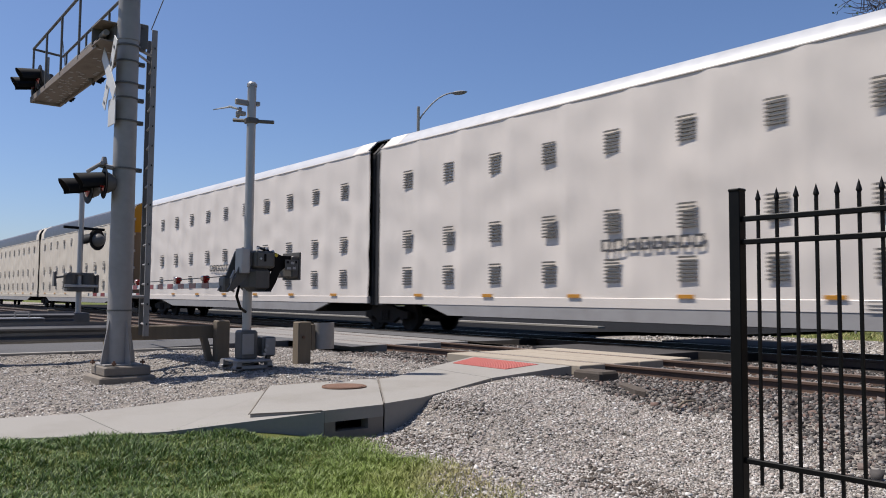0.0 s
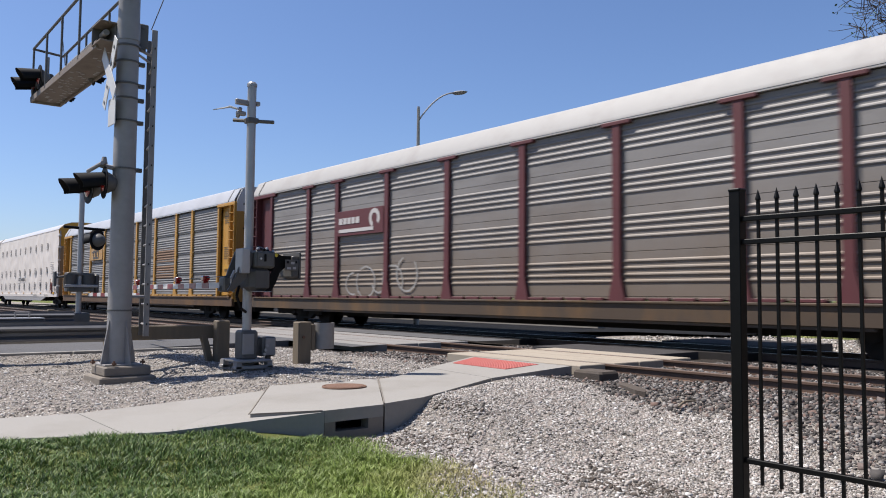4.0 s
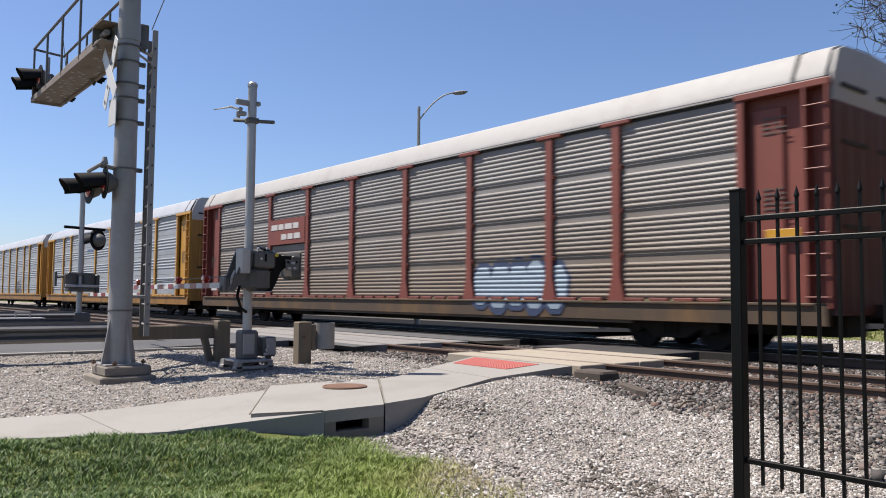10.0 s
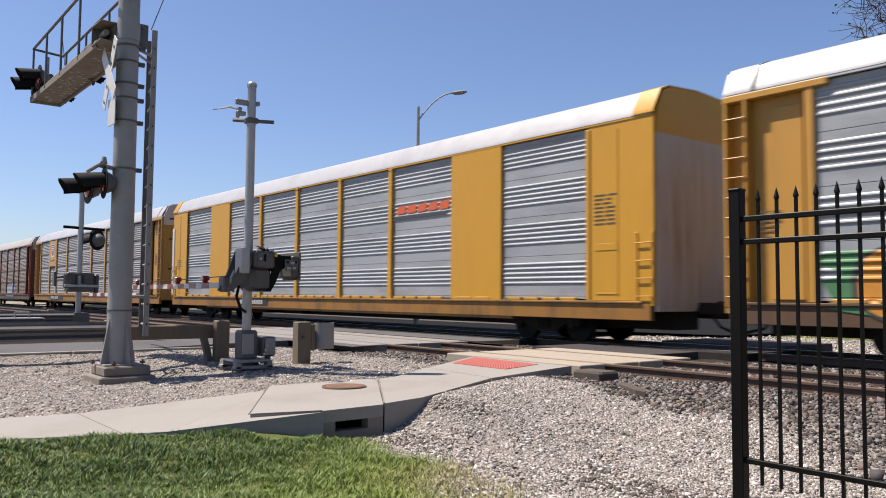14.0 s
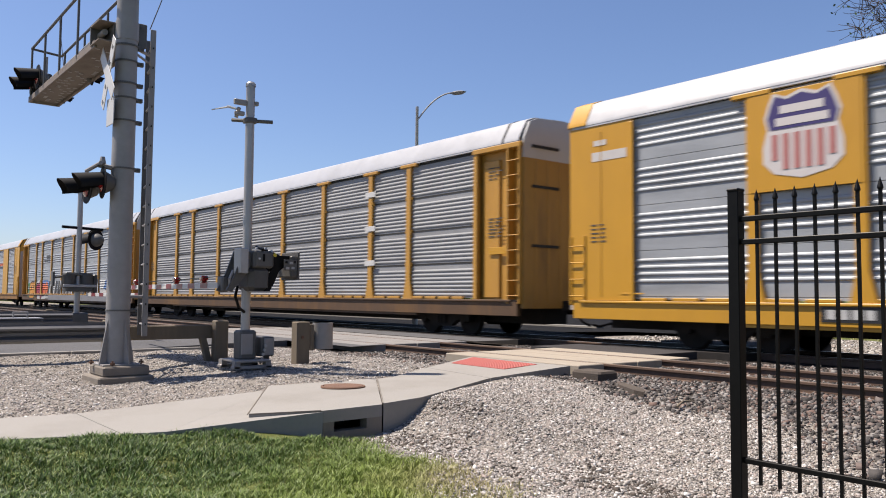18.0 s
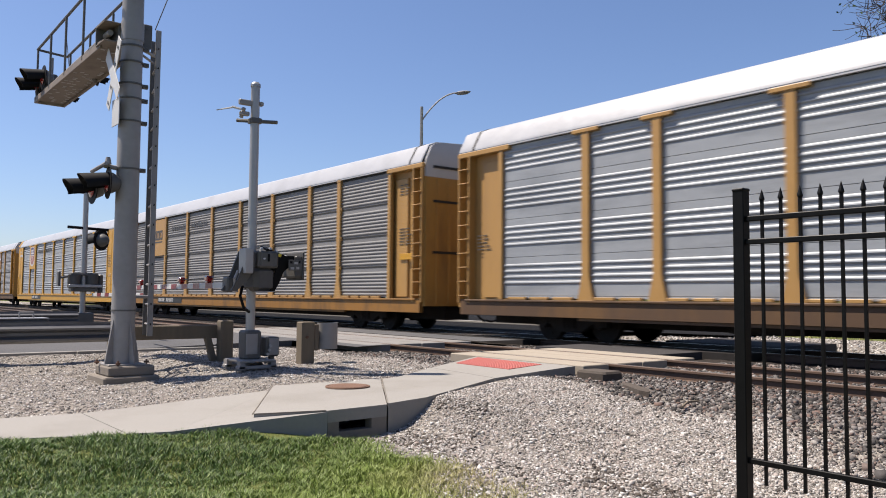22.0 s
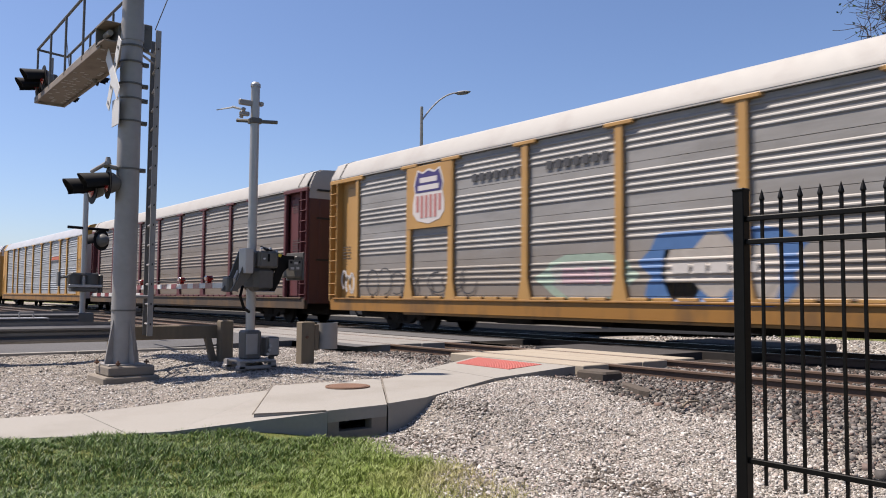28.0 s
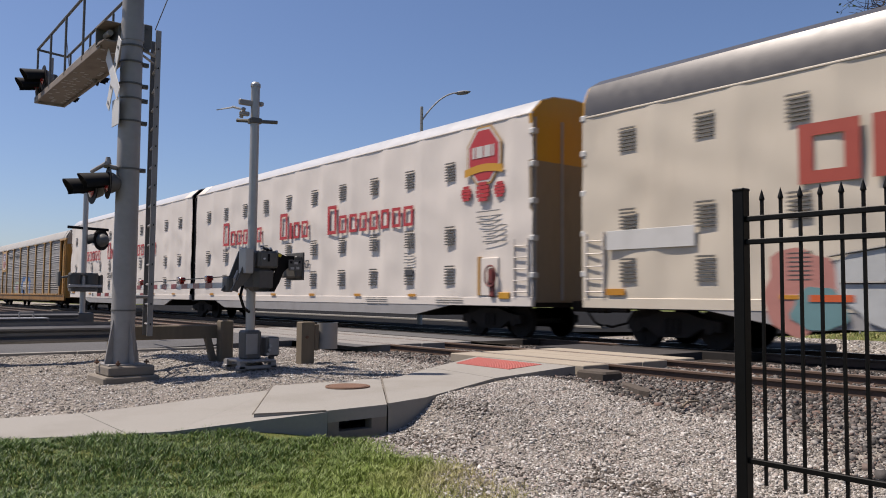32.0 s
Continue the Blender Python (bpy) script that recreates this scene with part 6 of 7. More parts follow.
def scribble(car, x, z, w, h, mat, label, seed, y=-HALF_W + 0.042, n=10, r=0.022):
    """Thin looping spray lines."""
    rng = random.Random(seed)
    s = Shape()
    for i in range(n):
        cx = x + w * (i + 0.5) / n
        a0, turns = rng.uniform(0, 6.28), rng.uniform(3.2, 6.2)
        rx, rz = w / n * rng.uniform(0.45, 0.8), h / 2 * rng.uniform(0.55, 1.0)
        cz = z + rng.uniform(-0.15, 0.15) * h
        pts = [(cx + rx * math.cos(a0 + turns * j / 10), y, cz + rz * math.sin(a0 + turns * j / 10)) for j in range(11)]
        for p, q in zip(pts, pts[1:]):
            d = Vector(q) - Vector(p)
            nrm = Vector((-d.z, 0, d.x)).normalized() * r
            s.add([Vector(p) - nrm, Vector(q) - nrm, Vector(q) + nrm, Vector(p) + nrm], [(0, 1, 2, 3)])
    lines = part("spray_scrawl", s, mat, car, label)
    lines["kind"] = "stuff"
    return lines


# -- articulated carrier units --
A_EAVE = 5.50


def wavy_side(x0, x1, z0, z1, y, seed):
    """A thin welded side sheet: upright laps and shallow buckles between them."""
    nx, nz = int((x1 - x0) / 0.155), 26
    s = Shape()
    v = []
    for i in range(nx + 1):
        x = x0 + (x1 - x0) * i / nx
        for j in range(nz + 1):
            z = z0 + (z1 - z0) * j / nz
            lap = 0.012 if (x - x0) % 1.86 < 0.2 else 0.0
            w = noise.noise((x * 1.25 + seed + z * 0.5, z * 1.35, seed)) * 0.036 + math.sin(x * 3.38 + 0.9 * math.sin(z * 1.9)) * 0.016
            v.append((x, y - lap - w * math.sin(math.pi * min(1, max(0, j / nz))) ** 0.5, z))
    f = [(i * (nz + 1) + j, (i + 1) * (nz + 1) + j, (i + 1) * (nz + 1) + j + 1, i * (nz + 1) + j + 1) for i in range(nx) for j in range(nz)]
    return s.add(v, f)


def vent_mesh():
    s = Shape()
    for j in range(7):
        z = j * 0.077
        s.add([(-0.21, 0, z), (0.21, 0, z), (0.21, -0.014, z + 0.004), (-0.21, -0.014, z + 0.004), (-0.21, 0, z + 0.040), (0.21, 0, z + 0.040)],
              [(0, 1, 2, 3), (3, 2, 5, 4), (0, 3, 4), (1, 5, 2)])
    return s.mesh("vent", stored("vent_mat", lambda: material("vent_slot", (0.012, 0.011, 0.011), 0.7, 0, 0.2, 9, 0)), fix=False)


VENT = vent_mesh()
A_ROOF_HALF, A_ROOF_RISE = (1.56, 1.55, 1.20, 0.75, 0.0), (0.0, 0.03, 0.37, 0.52, 0.57)


def tall_unit(label, trailing, skin, roof=ROOF, seed=1, cap=YEL_B, eave=A_EAVE, half=A_ROOF_HALF, rise=A_ROOF_RISE):
    """One unit of a tall two-unit carrier. Local x runs from the joint (0) to the outer end, forward or back."""
    k = 1 if trailing else -1
    car = thing("articulated_carrier", (0, TRACK_Y, 0), label, "rail car", "cars of the freight train")
    L = AUTO_HALF
    a, b = 0.32, L

    def span(u, v):
        return (min(k * u, k * v), max(k * u, k * v))

    for near in (True, False):
        side = stored(("aside", k, skin.name, eave), lambda: wavy_side(*span(a, b), 0.98, eave, -HALF_W, 3.7 * k).mesh("side_sheet", skin, True, False))
        if near:
            part("side_sheet", side, None, car)
        else:
            part("side_sheet", side, None, car, at=FLIP @ pose(-k * (a + b), 0, 0))

        def band():
            s = Shape()
            s.box(*span(a, b), -HALF_W - 0.02, -HALF_W + 0.1, 0.80, 1.02, 0.01)
            s.box(*span(a, b), -HALF_W - 0.02, -HALF_W + 0.05, eave - 0.02, eave + 0.02, 0.008)
            return s.mesh("side_band", skin)

        def skirt():
            lo = [(2.6, 0.80), (3.6, 0.52), (16.9, 0.52), (18.5, 0.80)]
            s = Shape()
            s.add([(k * x, -HALF_W - 0.01, z) for x, z in lo] + [(k * x, -HALF_W + 0.08, z) for x, z in lo],
                  [(0, 1, 2, 3), (7, 6, 5, 4), (0, 4, 5, 1), (1, 5, 6, 2), (2, 6, 7, 3), (3, 7, 4, 0)])
            return s.mesh("skirt", SKIRT)

        mm = Matrix.Identity(4) if near else FLIP @ pose(-k * (a + b), 0, 0)
        part("side_band", stored(("aband", k, skin.name, eave), band), None, car, at=mm)
        part("skirt", stored(("askirt", k), skirt), None, car, at=mm if near else FLIP @ pose(-k * 21.1, 0, 0))
        for i in range(10 if trailing else 11):
            x = 1.74 + 1.86 * i
            for z in (1.36, 2.42, 4.16):
                part("vent", VENT, None, car, at=(k * x, -HALF_W - 0.032, z) if near else FLIP @ pose(-k * x, -HALF_W - 0.032, z))
        if near:
            amber = stored("reflector", lambda: Shape().box(-0.19, 0.19, -HALF_W - 0.032, -HALF_W - 0.02, 1.02, 1.10, 0.003).mesh("reflector", REFLECT))
            for x in (2.3, 5.2, 8.1, 11.0, 13.9, 16.8):
                part("reflector", amber, None, car, "small amber reflector", (k * x, -0.02, 0))
    part("roof", stored(("aroof", k, roof.name, eave), lambda: roof_shape(*span(a + 0.9, b - 0.05), eave, rise, half).mesh("roof", roof, True)), None, car, "sheet roof with sloping edges")
    part("roof_end", stored(("arend", k, skin.name, eave), lambda: roof_shape(*span(a + 0.1, a + 0.92), eave + 0.01, rise, half).mesh("roof_end", skin, True)), None, car)
    for j, (z0, top, mat) in enumerate(((0.9, 4.35, END_GRIME_SHADE), (4.35, 9, cap))):
        part("end_door" if j == 0 else "end_door_top", stored(("aend", k, j, mat.name, eave), lambda: end_wall(k * (L - 0.06) - 0.05, 0.1, eave, half, [r - 0.03 for r in rise], z0, top)
             .mesh("end_door", mat)), None, car, "" if j == 0 else "yellow upper door panel")

    bar = stored(("hinge_bar", eave), lambda: Shape().box(-0.04, 0.04, -0.03, 0.03, 0.95, eave - 0.1, 0.01).mesh("door_bar", SKIRT))
    for y in (-1.45, -0.5, 0.5, 1.45):
        part("door_bar", bar, None, car, at=(k * (L - 0.01), y, 0))
    hinge = stored("hinge", lambda: Shape().box(-0.08, 0.08, -HALF_W - 0.03, -HALF_W + 0.16, -0.07, 0.07, 0.02).mesh("door_hinge", M_WHITE))
    for z in (1.55, 2.45, 3.35, 4.25, 5.05):
        part("door_hinge", hinge, None, car, "pale door hinge", (k * (L - 0.02), 0, z))

    def corner_steps():
        s = Shape()
        for j in range(5):
            s.tube((k * (L - 0.12), -HALF_W - 0.05, 1.15 + j * 0.28), (k * (L - 0.6), -HALF_W - 0.05, 1.15 + j * 0.28), 0.015, n=6)
        for x in (L - 0.12, L - 0.6):
            s.box(k * x - 0.02, k * x + 0.02, -HALF_W - 0.055, -HALF_W, 1.05, 2.45)
        return s.mesh("grab_ladder", CREAM)

    part("grab_ladder", stored(("asteps", k), corner_steps), None, car)
    if trailing:
        # hand brake in its dark pocket
        bx = 20.1
        part("brake_pocket", stored(("apocket", k), lambda: Shape().box(k * bx - 0.33, k * bx + 0.33, -HALF_W - 0.035, -HALF_W + 0.02, 1.06, 2.02, 0.01).mesh("brake_pocket", CREAM)), None, car)
        part("pocket_edge", stored(("apedge", k), lambda: Shape().box(k * bx - 0.46, k * bx - 0.33, -HALF_W - 0.045, -HALF_W + 0.02, 1.06, 2.06, 0.01).mesh("pocket_edge", YEL_F)), None, car)

        def brake():
            s = Shape()
            for j in range(16):
                a0, a1 = 2 * math.pi * j / 16, 2 * math.pi * (j + 1) / 16
                s.tube((k * bx + 0.1 + 0.2 * math.cos(a0), -HALF_W - 0.1, 1.55 + 0.27 * math.sin(a0)), (k * bx + 0.1 + 0.2 * math.cos(a1), -HALF_W - 0.1, 1.55 + 0.27 * math.sin(a1)), 0.025, n=6)
            s.box(k * bx, k * bx + 0.2, -HALF_W - 0.1, -HALF_W, 1.35, 1.75, 0.03)
            s.box(k * bx + 0.02, k * bx + 0.22, -HALF_W - 0.08, -HALF_W, 1.02, 1.4, 0.03)
            return s.mesh("hand_brake", stored("brake_mat", lambda: material("red_oxide_brake", (0.152, 0.023, 0.019), 0.6, 0, 0.4, 9, 0.2, 40, (0.023, 0.015, 0.015), 6, 0.8)))

        part("hand_brake", stored(("abrake", k), brake), None, car, "red hand brake wheel")
        part("step_plate", stored(("astep", k), lambda: Shape().box(k * (bx + 0.55) - 0.2, k * (bx + 0.55) + 0.2, -HALF_W - 0.05, -HALF_W, 0.98, 1.14, 0.01).mesh("step_plate", YEL_B)), None, car, "yellow step plate")
    else:
        part("edge_strip", stored("edge_strip", lambda: Shape().box(-20.92, -20.42, -HALF_W - 0.05, -HALF_W - 0.02, 1.08, 1.22, 0.004).mesh("edge_strip", REFLECT)), None, car, "amber and yellow edge strip")
    if trailing:
        def gangway():
            prof_h, prof_r = [h * 0.88 for h in half], [r - 0.1 for r in rise]
            out = [(-1.38, 0.75)] + [(-h, eave + r) for h, r in zip(prof_h, prof_r)]
            out += [(-y, z) for y, z in reversed(out[:-1])]
            s = Shape()
            s.sweep_x(out, -0.42, 0.42, closed=True, caps=True)
            for x in (-0.25, 0.0, 0.25):
                s.sweep_x([(y * 1.03, z + (0.02 if z > 3 else 0)) for y, z in out], x - 0.05, x + 0.05, closed=True, caps=True)
            return s.mesh("gangway_bellows", M_BELLOW)

        part("gangway_bellows", stored(("bellows", eave), gangway), None, car, "black bellows between the units")
        add_truck(car, 0.0)
    part("deck", stored(("adeck", k), lambda: Shape().box(*span(0.3, L - 0.1), -1.42, 1.42, 0.78, 0.96).box(*span(3.2, 17.2), -1.3, 1.3, 0.5, 0.78).mesh("deck", M_TRUCK)), None, car)
    add_truck(car, k * (L - 2.0))
    part("coupler", COUPLER[k], None, car, at=(k * (L - 0.05), 0, 0))
    return car


# order of the train, leading end first: (front offset along the train, car)
train = []
gap = (PITCH - BODY) / 2


def join(car, centre):
    train.append((car, centre))
    return car


def pair(front_corner, label, skin, roof):
    joint = front_corner + AUTO_HALF
    form = dict(eave=5.06, half=(1.55, 1.53, 1.36, 1.0, 0.0), rise=(0.0, 0.38, 0.74, 0.94, 1.02)) if roof is ROOF_G else {}
    lead = join(tall_unit(label, False, skin, roof, **form), joint)
    tail = join(tall_unit(label, True, skin, roof, **form), joint)
    return lead, tail


A_PITCH = 2 * AUTO_HALF + 2 * gap
# place along the train, 0 at the coupling behind the first white pair
pair(gap - 2 * A_PITCH, "cream articulated auto carrier with a dark grey roof", CREAM_D, ROOF_G)
first_lead, first_tail = pair(gap - A_PITCH, "white articulated auto carrier with rows of vents", CREAM, ROOF)

specs = [
    ("silver and yellow auto carrier with one rusted panel", dict(trim=YEL, skin=SILVER_W, ends=ENDS, sill=SILL_R, tiers=4, ribs=7, seam=True, heads=False)),
    ("browned auto carrier with faded maroon posts", dict(trim=MAROON, skin=SILVER_B, ends=ENDS_R, sill=SILL_D, roof=ROOF_D, tiers=4, ribs=4)),
    ("silver auto carrier with yellow posts and a pink plate", dict(trim=YEL, skin=SILVER, ends=ENDS, tiers=4, ribs=4)),
    ("silver auto carrier with yellow posts", dict(trim=YEL, skin=SILVER, ends=ENDS, tiers=4, ribs=4)),
    ("dusty auto carrier with oxide red posts", dict(trim=OXIDE, skin=SILVER_B, ends=ENDS_R, sill=SILL_D, roof=ROOF_D, tiers=4, ribs=7, seam=True)),
    ("dull silver auto carrier with yellow posts and shield", dict(trim=YEL_F, skin=SILVER_D, ends=ENDS, tiers=4, ribs=7, seam=True, heads=False)),
    ("silver auto carrier with broad smooth yellow panels", dict(trim=YEL_B, skin=SILVER, ends=PALE_END, tiers=4, ribs=5, heads=False, wide=True, end_cap=YEL_B)),
    ("silver auto carrier with colourful spray paint", dict(trim=YEL, skin=SILVER, ends=ENDS, sill=SILL_R, tiers=4, ribs=4)),
    ("dull silver auto carrier with yellow posts", dict(trim=YEL, skin=SILVER_D, ends=ENDS, sill=SILL_R, tiers=4, ribs=7, seam=True)),
    ("silver auto carrier with bright yellow posts and shield", dict(trim=YEL_B, skin=SILVER, ends=PALE_END, sill=YEL_B, tiers=4, ribs=4, end_cap=YEL_B, plain_ends=True)),
    ("dull silver auto carrier with a yellow sign panel", dict(trim=YEL_F, skin=SILVER_W, ends=ENDS, tiers=4, ribs=7, seam=True, heads=False)),
    ("silver auto carrier with pale yellow posts", dict(trim=YEL_F, skin=SILVER, ends=ENDS, sill=SILL_R, tiers=4, ribs=4)),
    ("silver auto carrier with broad yellow ends", dict(trim=YEL, skin=SILVER, ends=PALE_END, tiers=4, ribs=4, end_cap=YEL, plain_ends=True)),
    ("browned auto carrier with maroon posts and ends", dict(trim=MAROON, skin=SILVER_B, ends=ENDS_R, sill=SILL_D, roof=ROOF_D, tiers=4, ribs=4)),
    ("dusty auto carrier with shield and spray paint", dict(trim=YEL_F, skin=SILVER_Q, ends=ENDS, roof=ROOF_D, tiers=4, ribs=4)),
]
carriers = []
for i, (label, opts) in enumerate(specs):
    carriers.append(join(auto_carrier(label, **opts), i * PITCH + PITCH / 2))
tail_at = len(specs) * PITCH
red_lead, red_tail = pair(tail_at + gap, "white articulated auto carrier with red lettering bars", CREAM, ROOF)
last_lead, last_tail = pair(tail_at + gap + A_PITCH, "cream articulated auto carrier with a dark grey roof", CREAM_D, ROOF_G)


# ---- plates, sign panels, shields and spray paint on the cars ----
def at_car(off):
    return off - HALF_BODY


W_BAR = material("white_bar_paint", (0.502, 0.479, 0.456), 0.55, 0, 0.1, 9, 0)
D_BAR = material("dark_bar_paint", (0.046, 0.046, 0.049), 0.55, 0, 0.15, 9, 0)
R_BAR = material("red_bar_paint", (0.395, 0.027, 0.03), 0.5, 0, 0.08, 5, 0)
O_BAR = material("orange_bar_paint", (0.547, 0.099, 0.023), 0.5, 0, 0.08, 5, 0)
PINK = material("faded_pink_plate", (0.502, 0.091, 0.152), 0.55, 0, 0.1, 7, 0)
SIDE_Y = -HALF_W - 0.025
RIB_Y = -HALF_W + 0.044


def bars(car, x, z, widths, h, mat, y=SIDE_Y, gap_w=0.08, label="plain bars in place of lettering"):
    for w in widths:
        part("lettering_bar", Shape().box(x, x + w, y - 0.005, y, z, z + h), mat, car, label)
        x += w + gap_w


def frame_block(s, x, z, w, h, stroke, y):
    """A plain hollow block, standing for a character."""
    for a, b, c, d in ((x, x + stroke, z, z + h), (x + w - stroke, x + w, z, z + h), (x + stroke, x + w - stroke, z, z + stroke * 0.85), (x + stroke, x + w - stroke, z + h - stroke * 0.85, z + h)):
        s.box(a, b, y - 0.006, y, c, d)
    return s


def blocks(car, x, z, widths, h, stroke, mat, y, gap_w, label="plain hollow blocks in place of lettering"):
    for w in widths:
        part("lettering_block", frame_block(Shape(), x, z, w, h, stroke, y), mat, car, label)
        x += w + gap_w


def sign_panel(car, mat, z0=2.95, z1=4.74, label="yellow sign panel"):
    return part("sign_panel", Shape().box(at_car(4.40), at_car(6.42), -HALF_W - 0.03, -HALF_W + 0.02, z0, z1, 0.006), mat, car, label)


rust_car, brown_a, pink_car, plain_a, oxide, shield_a, wide_car, spray_car, plain_b, shield_b, sign_car, pale_car, broad_car, brown_b, shield_c = carriers

plate(rust_car, "sign_plate", at_car(6.6), at_car(9.0), 3.05, 3.75, YEL_F, "yellow plate with dark bars")
blocks(rust_car, at_car(7.15), 3.14, [0.5, 0.5], 0.5, 0.1, D_BAR, SIDE_Y - 0.025, 0.1)
bars(rust_car, at_car(6.8), 3.5, [0.9], 0.05, D_BAR, SIDE_Y - 0.025)
part("replacement_panel", ribbed(at_car(17.98), at_car(20.65), 2, 5, True, 1.78, 3.3, -HALF_W + 0.06), RUSTY_P, rust_car, "rust-brown replacement sheet")
plate(brown_a, "sign_plate", at_car(6.47), at_car(9.12), 2.95, 3.75, MAROON, "maroon plate with white bars")
bars(brown_a, at_car(6.6), 3.32, [0.2] * 5, 0.2, W_BAR, SIDE_Y - 0.022, 0.05)
bars(brown_a, at_car(6.6), 3.05, [2.0], 0.11, W_BAR, SIDE_Y - 0.022)
s = Shape()
for j in range(9):
    a0 = radians(-40 + j * 32)
    a1 = radians(-40 + (j + 1) * 32)
    cx, cz = at_car(8.65), 3.42
    s.add([(cx + r * math.cos(a), SIDE_Y - 0.024, cz + r * math.sin(a)) for r, a in ((0.16, a0), (0.30, a0), (0.30, a1), (0.16, a1))], [(0, 1, 2, 3)])
part("ring_mark", s, W_BAR, brown_a, "plain white open ring")
scribble(brown_a, at_car(7.0), 1.55, 3.6, 1.1, spray("chalk", (0.319, 0.304, 0.281)), "thin pale spray lines", 4, n=5, r=0.03)
scribble(brown_a, at_car(0.55), 1.55, 1.0, 0.9, spray("lilac", (0.418, 0.357, 0.395)), "pale sprayed tag on the corner", 5, -HALF_W + 0.13, 4, 0.045)
plate(pink_car, "sign_plate", at_car(6.47), at_car(9.12), 3.0, 3.72, PINK, "faded pink plate with pale bars")
bars(pink_car, at_car(6.65), 3.42, [0.28] * 6, 0.1, W_BAR, SIDE_Y - 0.022)
bars(pink_car, at_car(6.65), 3.16, [0.22] * 6, 0.1, W_BAR, SIDE_Y - 0.022)
scribble(pink_car, at_car(18.1), 1.6, 2.4, 1.1, spray("black", (0.034, 0.034, 0.038)), "black sprayed scrawl", 8, n=6, r=0.055)
scribble(pink_car, at_car(2.0), 1.45, 1.6, 0.9, spray("black", (0.034, 0.034, 0.038)), "black sprayed scrawl", 9, n=4, r=0.04)
number_board(pink_car, at_car(6.7), 2.0)
bars(plain_a, at_car(10.2), 3.62, [0.25, 0.2, 0.3, 0.2, 0.25], 0.16, stored("blue_bar", lambda: material("faded_blue_bars", (0.091, 0.152, 0.258), 0.5, 0, 0.1, 5, 0)), RIB_Y)
plate(oxide, "sign_plate", at_car(6.47), at_car(9.12), 2.88, 3.8, OXIDE, "oxide red plate with white bars")
bars(oxide, at_car(6.6), 3.42, [0.5, 0.4, 0.55, 0.4], 0.2, W_BAR, SIDE_Y - 0.022)
bars(oxide, at_car(7.4), 3.05, [0.4, 0.4, 0.45], 0.2, W_BAR, SIDE_Y - 0.022)
bars(oxide, at_car(0.7), 1.22, [0.75], 0.1, W_BAR, -HALF_W + 0.13)
bubble_row(oxide, (4, 7, True), at_car(18.0), 1.35, 3.3, 1.35, spray("sky", (0.251, 0.319, 0.38)), spray("navy", (0.03, 0.046, 0.099)), 5, "pale blue sprayed shape", 70)
for car, panel in ((shield_a, YEL_F), (shield_b, YEL_B), (shield_c, YEL_F), (sign_car, YEL_F)):
    sign_panel(car, panel)
shield(shield_a, at_car(5.41), 4.05, 0.86, 0.9, -HALF_W - 0.032)
bars(shield_a, at_car(4.65), 3.3, [0.18] * 6, 0.1, stored("brown_bar", lambda: material("brown_bars", (0.19, 0.099, 0.03), 0.6, 0, 0.1, 5, 0)), -HALF_W - 0.032)
number_board(shield_a, at_car(5.2), 3.4)
shield(shield_b, at_car(5.41), 3.93, 1.32, 1.45, -HALF_W - 0.032)
bars(shield_b, at_car(7.05), 4.12, [0.2] * 7, 0.2, D_BAR, RIB_Y)
bars(shield_b, at_car(9.55), 4.12, [0.2] * 7, 0.2, D_BAR, RIB_Y)
number_board(shield_b, at_car(5.65), 3.0)
bars(shield_b, at_car(0.65), 4.02, [0.95], 0.2, W_BAR, -HALF_W - 0.002)
bars(shield_b, at_car(0.7), 4.36, [0.35], 0.12, W_BAR, -HALF_W - 0.002)
scribble(shield_b, at_car(20.9), 1.6, 2.2, 0.9, spray("black", (0.034, 0.034, 0.038)), "black sprayed scrawl", 15, n=6, r=0.03)
shield(shield_c, at_car(5.41), 3.85, 1.32, 1.45, -HALF_W - 0.032)
bars(shield_c, at_car(7.2), 4.05, [0.2] * 7, 0.2, D_BAR, RIB_Y)
bars(shield_c, at_car(9.9), 4.05, [0.2] * 7, 0.2, D_BAR, RIB_Y)
blocks(sign_car, at_car(4.75), 3.74, [0.38, 0.38, 0.4], 0.46, 0.11, D_BAR, -HALF_W - 0.032, 0.05)
bars(sign_car, at_car(4.75), 3.6, [1.24], 0.06, D_BAR, -HALF_W - 0.032)
bars(sign_car, at_car(7.1), 4.1, [0.2] * 7, 0.18, D_BAR, RIB_Y)
bars(sign_car, at_car(9.6), 4.1, [0.2] * 7, 0.18, D_BAR, RIB_Y)
number_board(sign_car, at_car(5.6), 3.2)
for car, x in ((wide_car, 18.0), (broad_car, 18.0)):
    s = Shape()
    for j in range(5):
        x0 = at_car(x + 0.15) + j * 0.5
        s.add([(x0, RIB_Y, 3.42), (x0 + 0.42, RIB_Y, 3.44), (x0 + 0.48, RIB_Y, 3.68), (x0 + 0.06, RIB_Y, 3.64)], [(0, 1, 2, 3)])
    part("lettering_strip", s, O_BAR, car, "slanted orange bars in place of lettering")
    part("dark_underline", Shape().box(at_car(x + 0.05), at_car(x + 2.5), RIB_Y - 0.006, RIB_Y, 3.27, 3.37), D_BAR, car)
part("door_edge", Shape().box(at_car(-0.03), at_car(0.20), -HALF_W - 0.03, -HALF_W + 0.05, 1.0, 4.12, 0.01), M_WHITE, wide_car, "white door edge")
number_board(wide_car, at_car(7.5), 2.5)
S4 = (4, 4, False)
patch(spray_car, S4, at_car(3.4), 1.35, 3.6, 1.25, spray("leaf", (0.053, 0.182, 0.076)), "green sprayed ground", 37, 0.002, 0.3)
